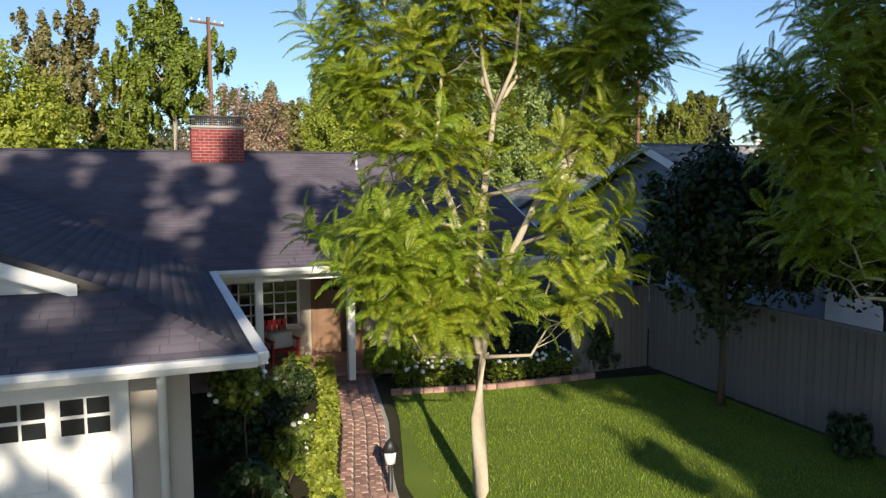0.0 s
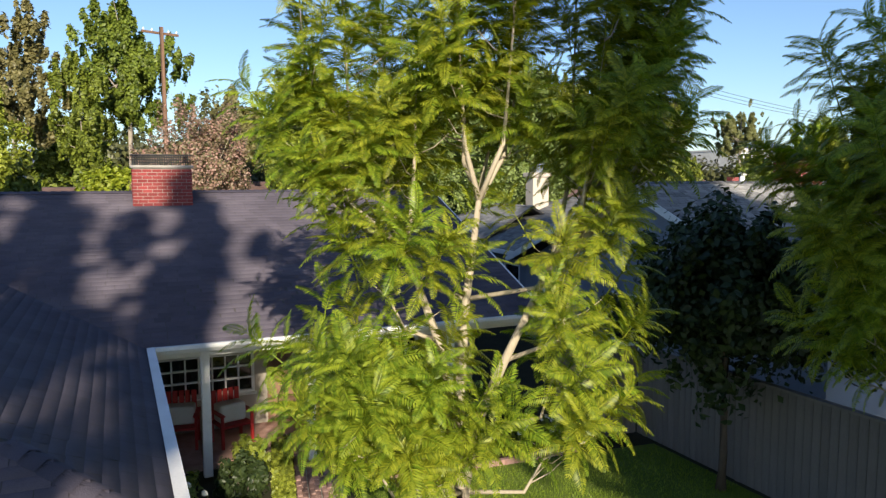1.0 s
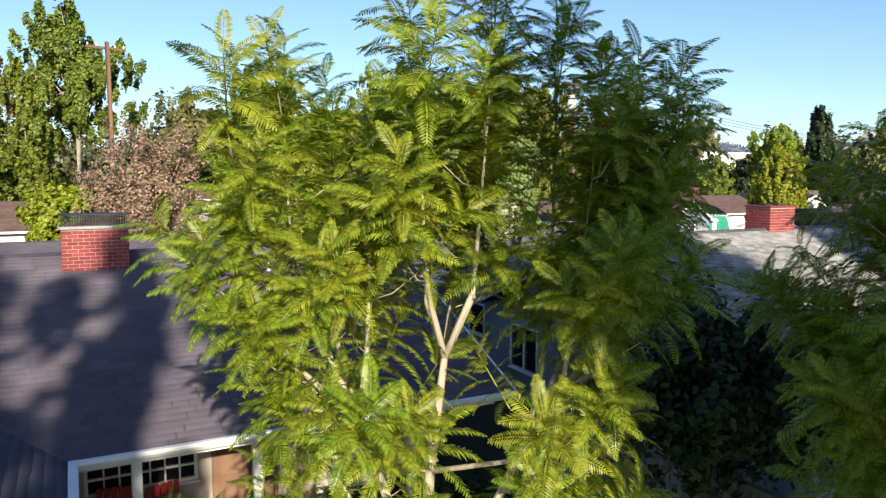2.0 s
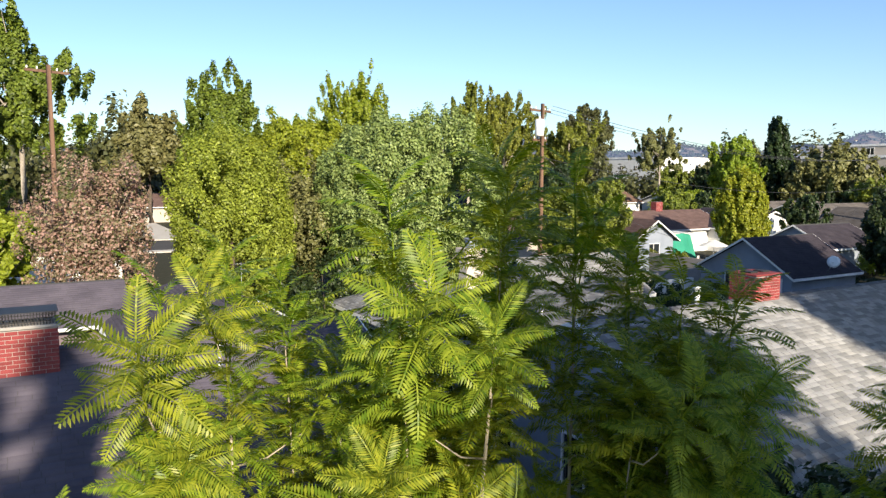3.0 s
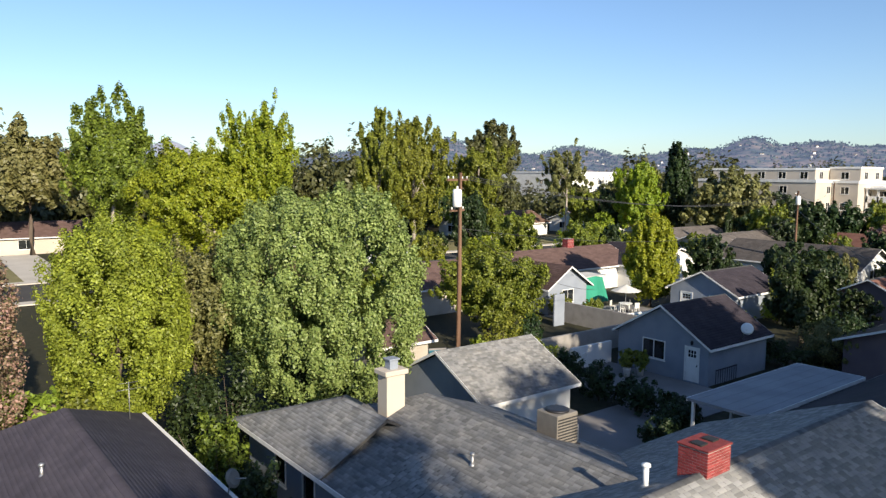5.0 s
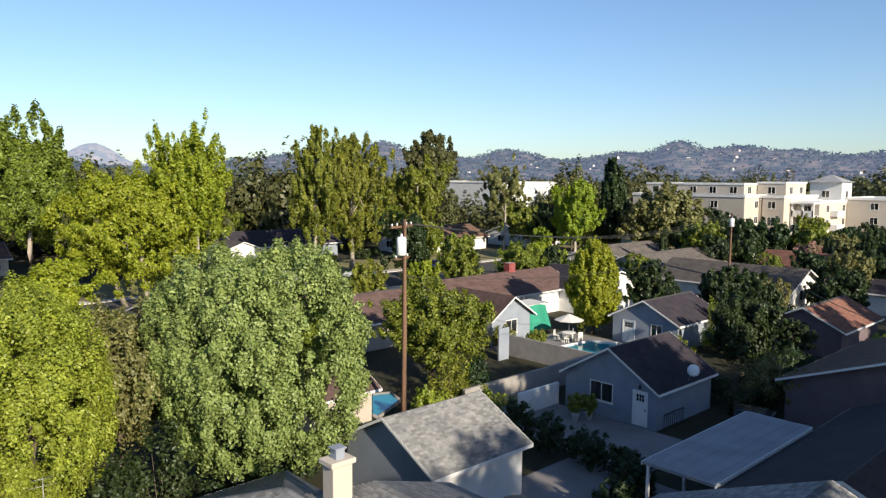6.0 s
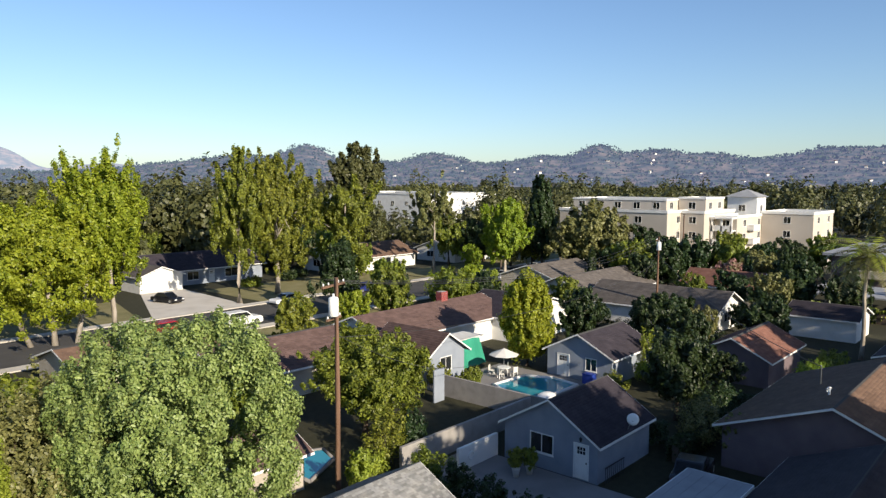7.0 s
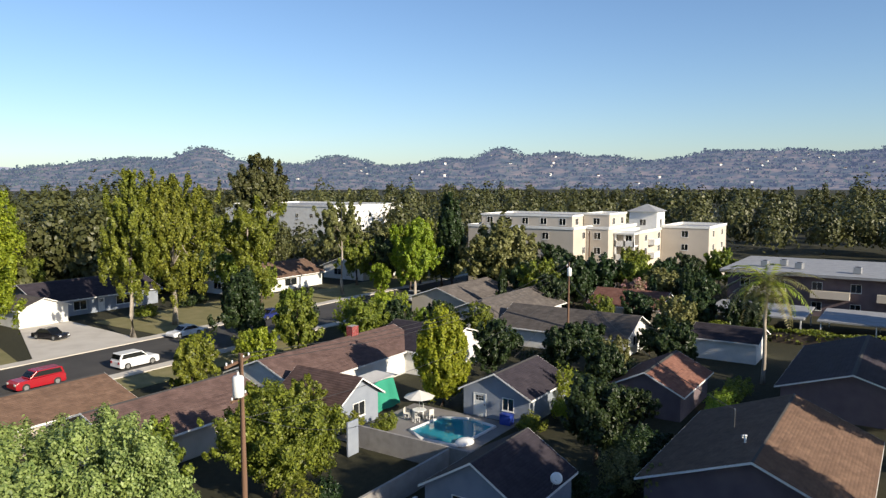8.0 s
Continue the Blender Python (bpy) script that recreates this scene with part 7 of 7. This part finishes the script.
def flowers(name, label, x0, x1, y0, y1, n, seed, h=0.3):
    """A drift of white blooms over a leafy mat."""
    rng = random.Random(seed)
    t = thing(name, label, "flowers", ((x0 + x1) / 2, (y0 + y1) / 2, 0))
    w, d = (x1 - x0) / 2, (y1 - y0) / 2
    nr = np.random.default_rng(seed)
    c = 1600
    p = np.stack([nr.uniform(-w, w, c), nr.uniform(-d, d, c), h * nr.random(c) ** 0.7], 1)
    v, f = leaves(nr, p, np.tile([0.0, 0, 1.0], (c, 1)), 0.06, 1.8, 0.9)
    o = new("foliage", raw_mesh("foliage", v, f, M["leaf_green"]))
    o.parent = t
    for k in range(n):
        o = new("bloom", bloom)
        o.parent, o.location, o.scale = t, (rng.uniform(-w, w), rng.uniform(-d, d), h + rng.uniform(-0.06, 0.08)), [rng.uniform(0.6, 1.3)] * 3


flowers("white_flowers", "white flowers spilling beside the brick walk", 1.75, 2.2, 9.6, 11.2, 34, 31, 0.4)
flowers("white_flowers.001", "white flowers along the porch bed", 4.3, 6.0, 13.0, 13.6, 40, 32, 0.45)
flowers("white_flowers.002", "white flowers under the window", 6.2, 8.2, 12.75, 13.5, 44, 33, 0.45)
edge_t = thing("bed_edging", "low row of rose bricks edging the flower bed", "edging", kind="structure")
eb = mesh_of(bevelled(boxes((-0.1, 0.1, -0.05, 0.05, 0, 0.12)), 0.008), "brick", M["paver"])
for k in range(21):
    x = 4.15 + 0.205 * k
    o = new("brick", eb)
    o.parent, o.matrix_basis = edge_t, pose(x, 12.95 - max(0, min(1, (x - 4.1) / 2.1)) * 0.42, 0.0, 0, 0, -11 if x < 6.2 else -2)
for i, (x, y, r, h, m) in enumerate(((4.5, 13.6, 0.4, 0.7, "leaf_yellow"), (5.3, 13.9, 0.45, 0.6, "leaf_green"), (6.4, 13.7, 0.5, 0.6, "leaf_deep"), (7.4, 13.6, 0.5, 0.6, "leaf_deep"), (8.6, 12.9, 0.5, 0.7, "leaf_deep"), (9.4, 7.4, 0.35, 0.4, "leaf_deep"), (4.1, 14.2, 0.3, 0.5, "leaf_yellow"))):
    shrub("bed_plant", "leafy plant in the flower bed before the house", (x, y, 0), (r, r, h), m, 870 + i, 1500, 0.06, 20, 0.4, "plant", "bed plants")
chair = thing("porch_chair", "red painted wooden chair with a pale cushion on the porch", "chair", (2.35, 15.4, 0.12), 15)
part("seat", bevelled(boxes((-0.3, 0.3, -0.28, 0.28, 0.38, 0.43)), 0.01), M["red_paint"], chair)
part("cushion", bevelled(boxes((-0.26, 0.26, -0.1, 0.26, 0.43, 0.78)), 0.05, 2), M["canvas"], chair)
for k in range(5):
    part("back_slat", bevelled(boxes((-0.28 + k * 0.115, -0.19 + k * 0.115, 0.26, 0.285, 0.43, 1.0)), 0.005), M["red_paint"], chair)
for x in (-0.29, 0.29):
    part("armrest", bevelled(boxes((x - 0.05, x + 0.05, -0.3, 0.3, 0.62, 0.65)), 0.008), M["red_paint"], chair)
    for y in (-0.26, 0.26):
        part("leg", boxes((x - 0.025, x + 0.025, y - 0.025, y + 0.025, 0, 0.62)), M["red_paint"], chair)
copy_thing(chair, pose(1.45, 15.6, 0.12, 0, 0, -10))
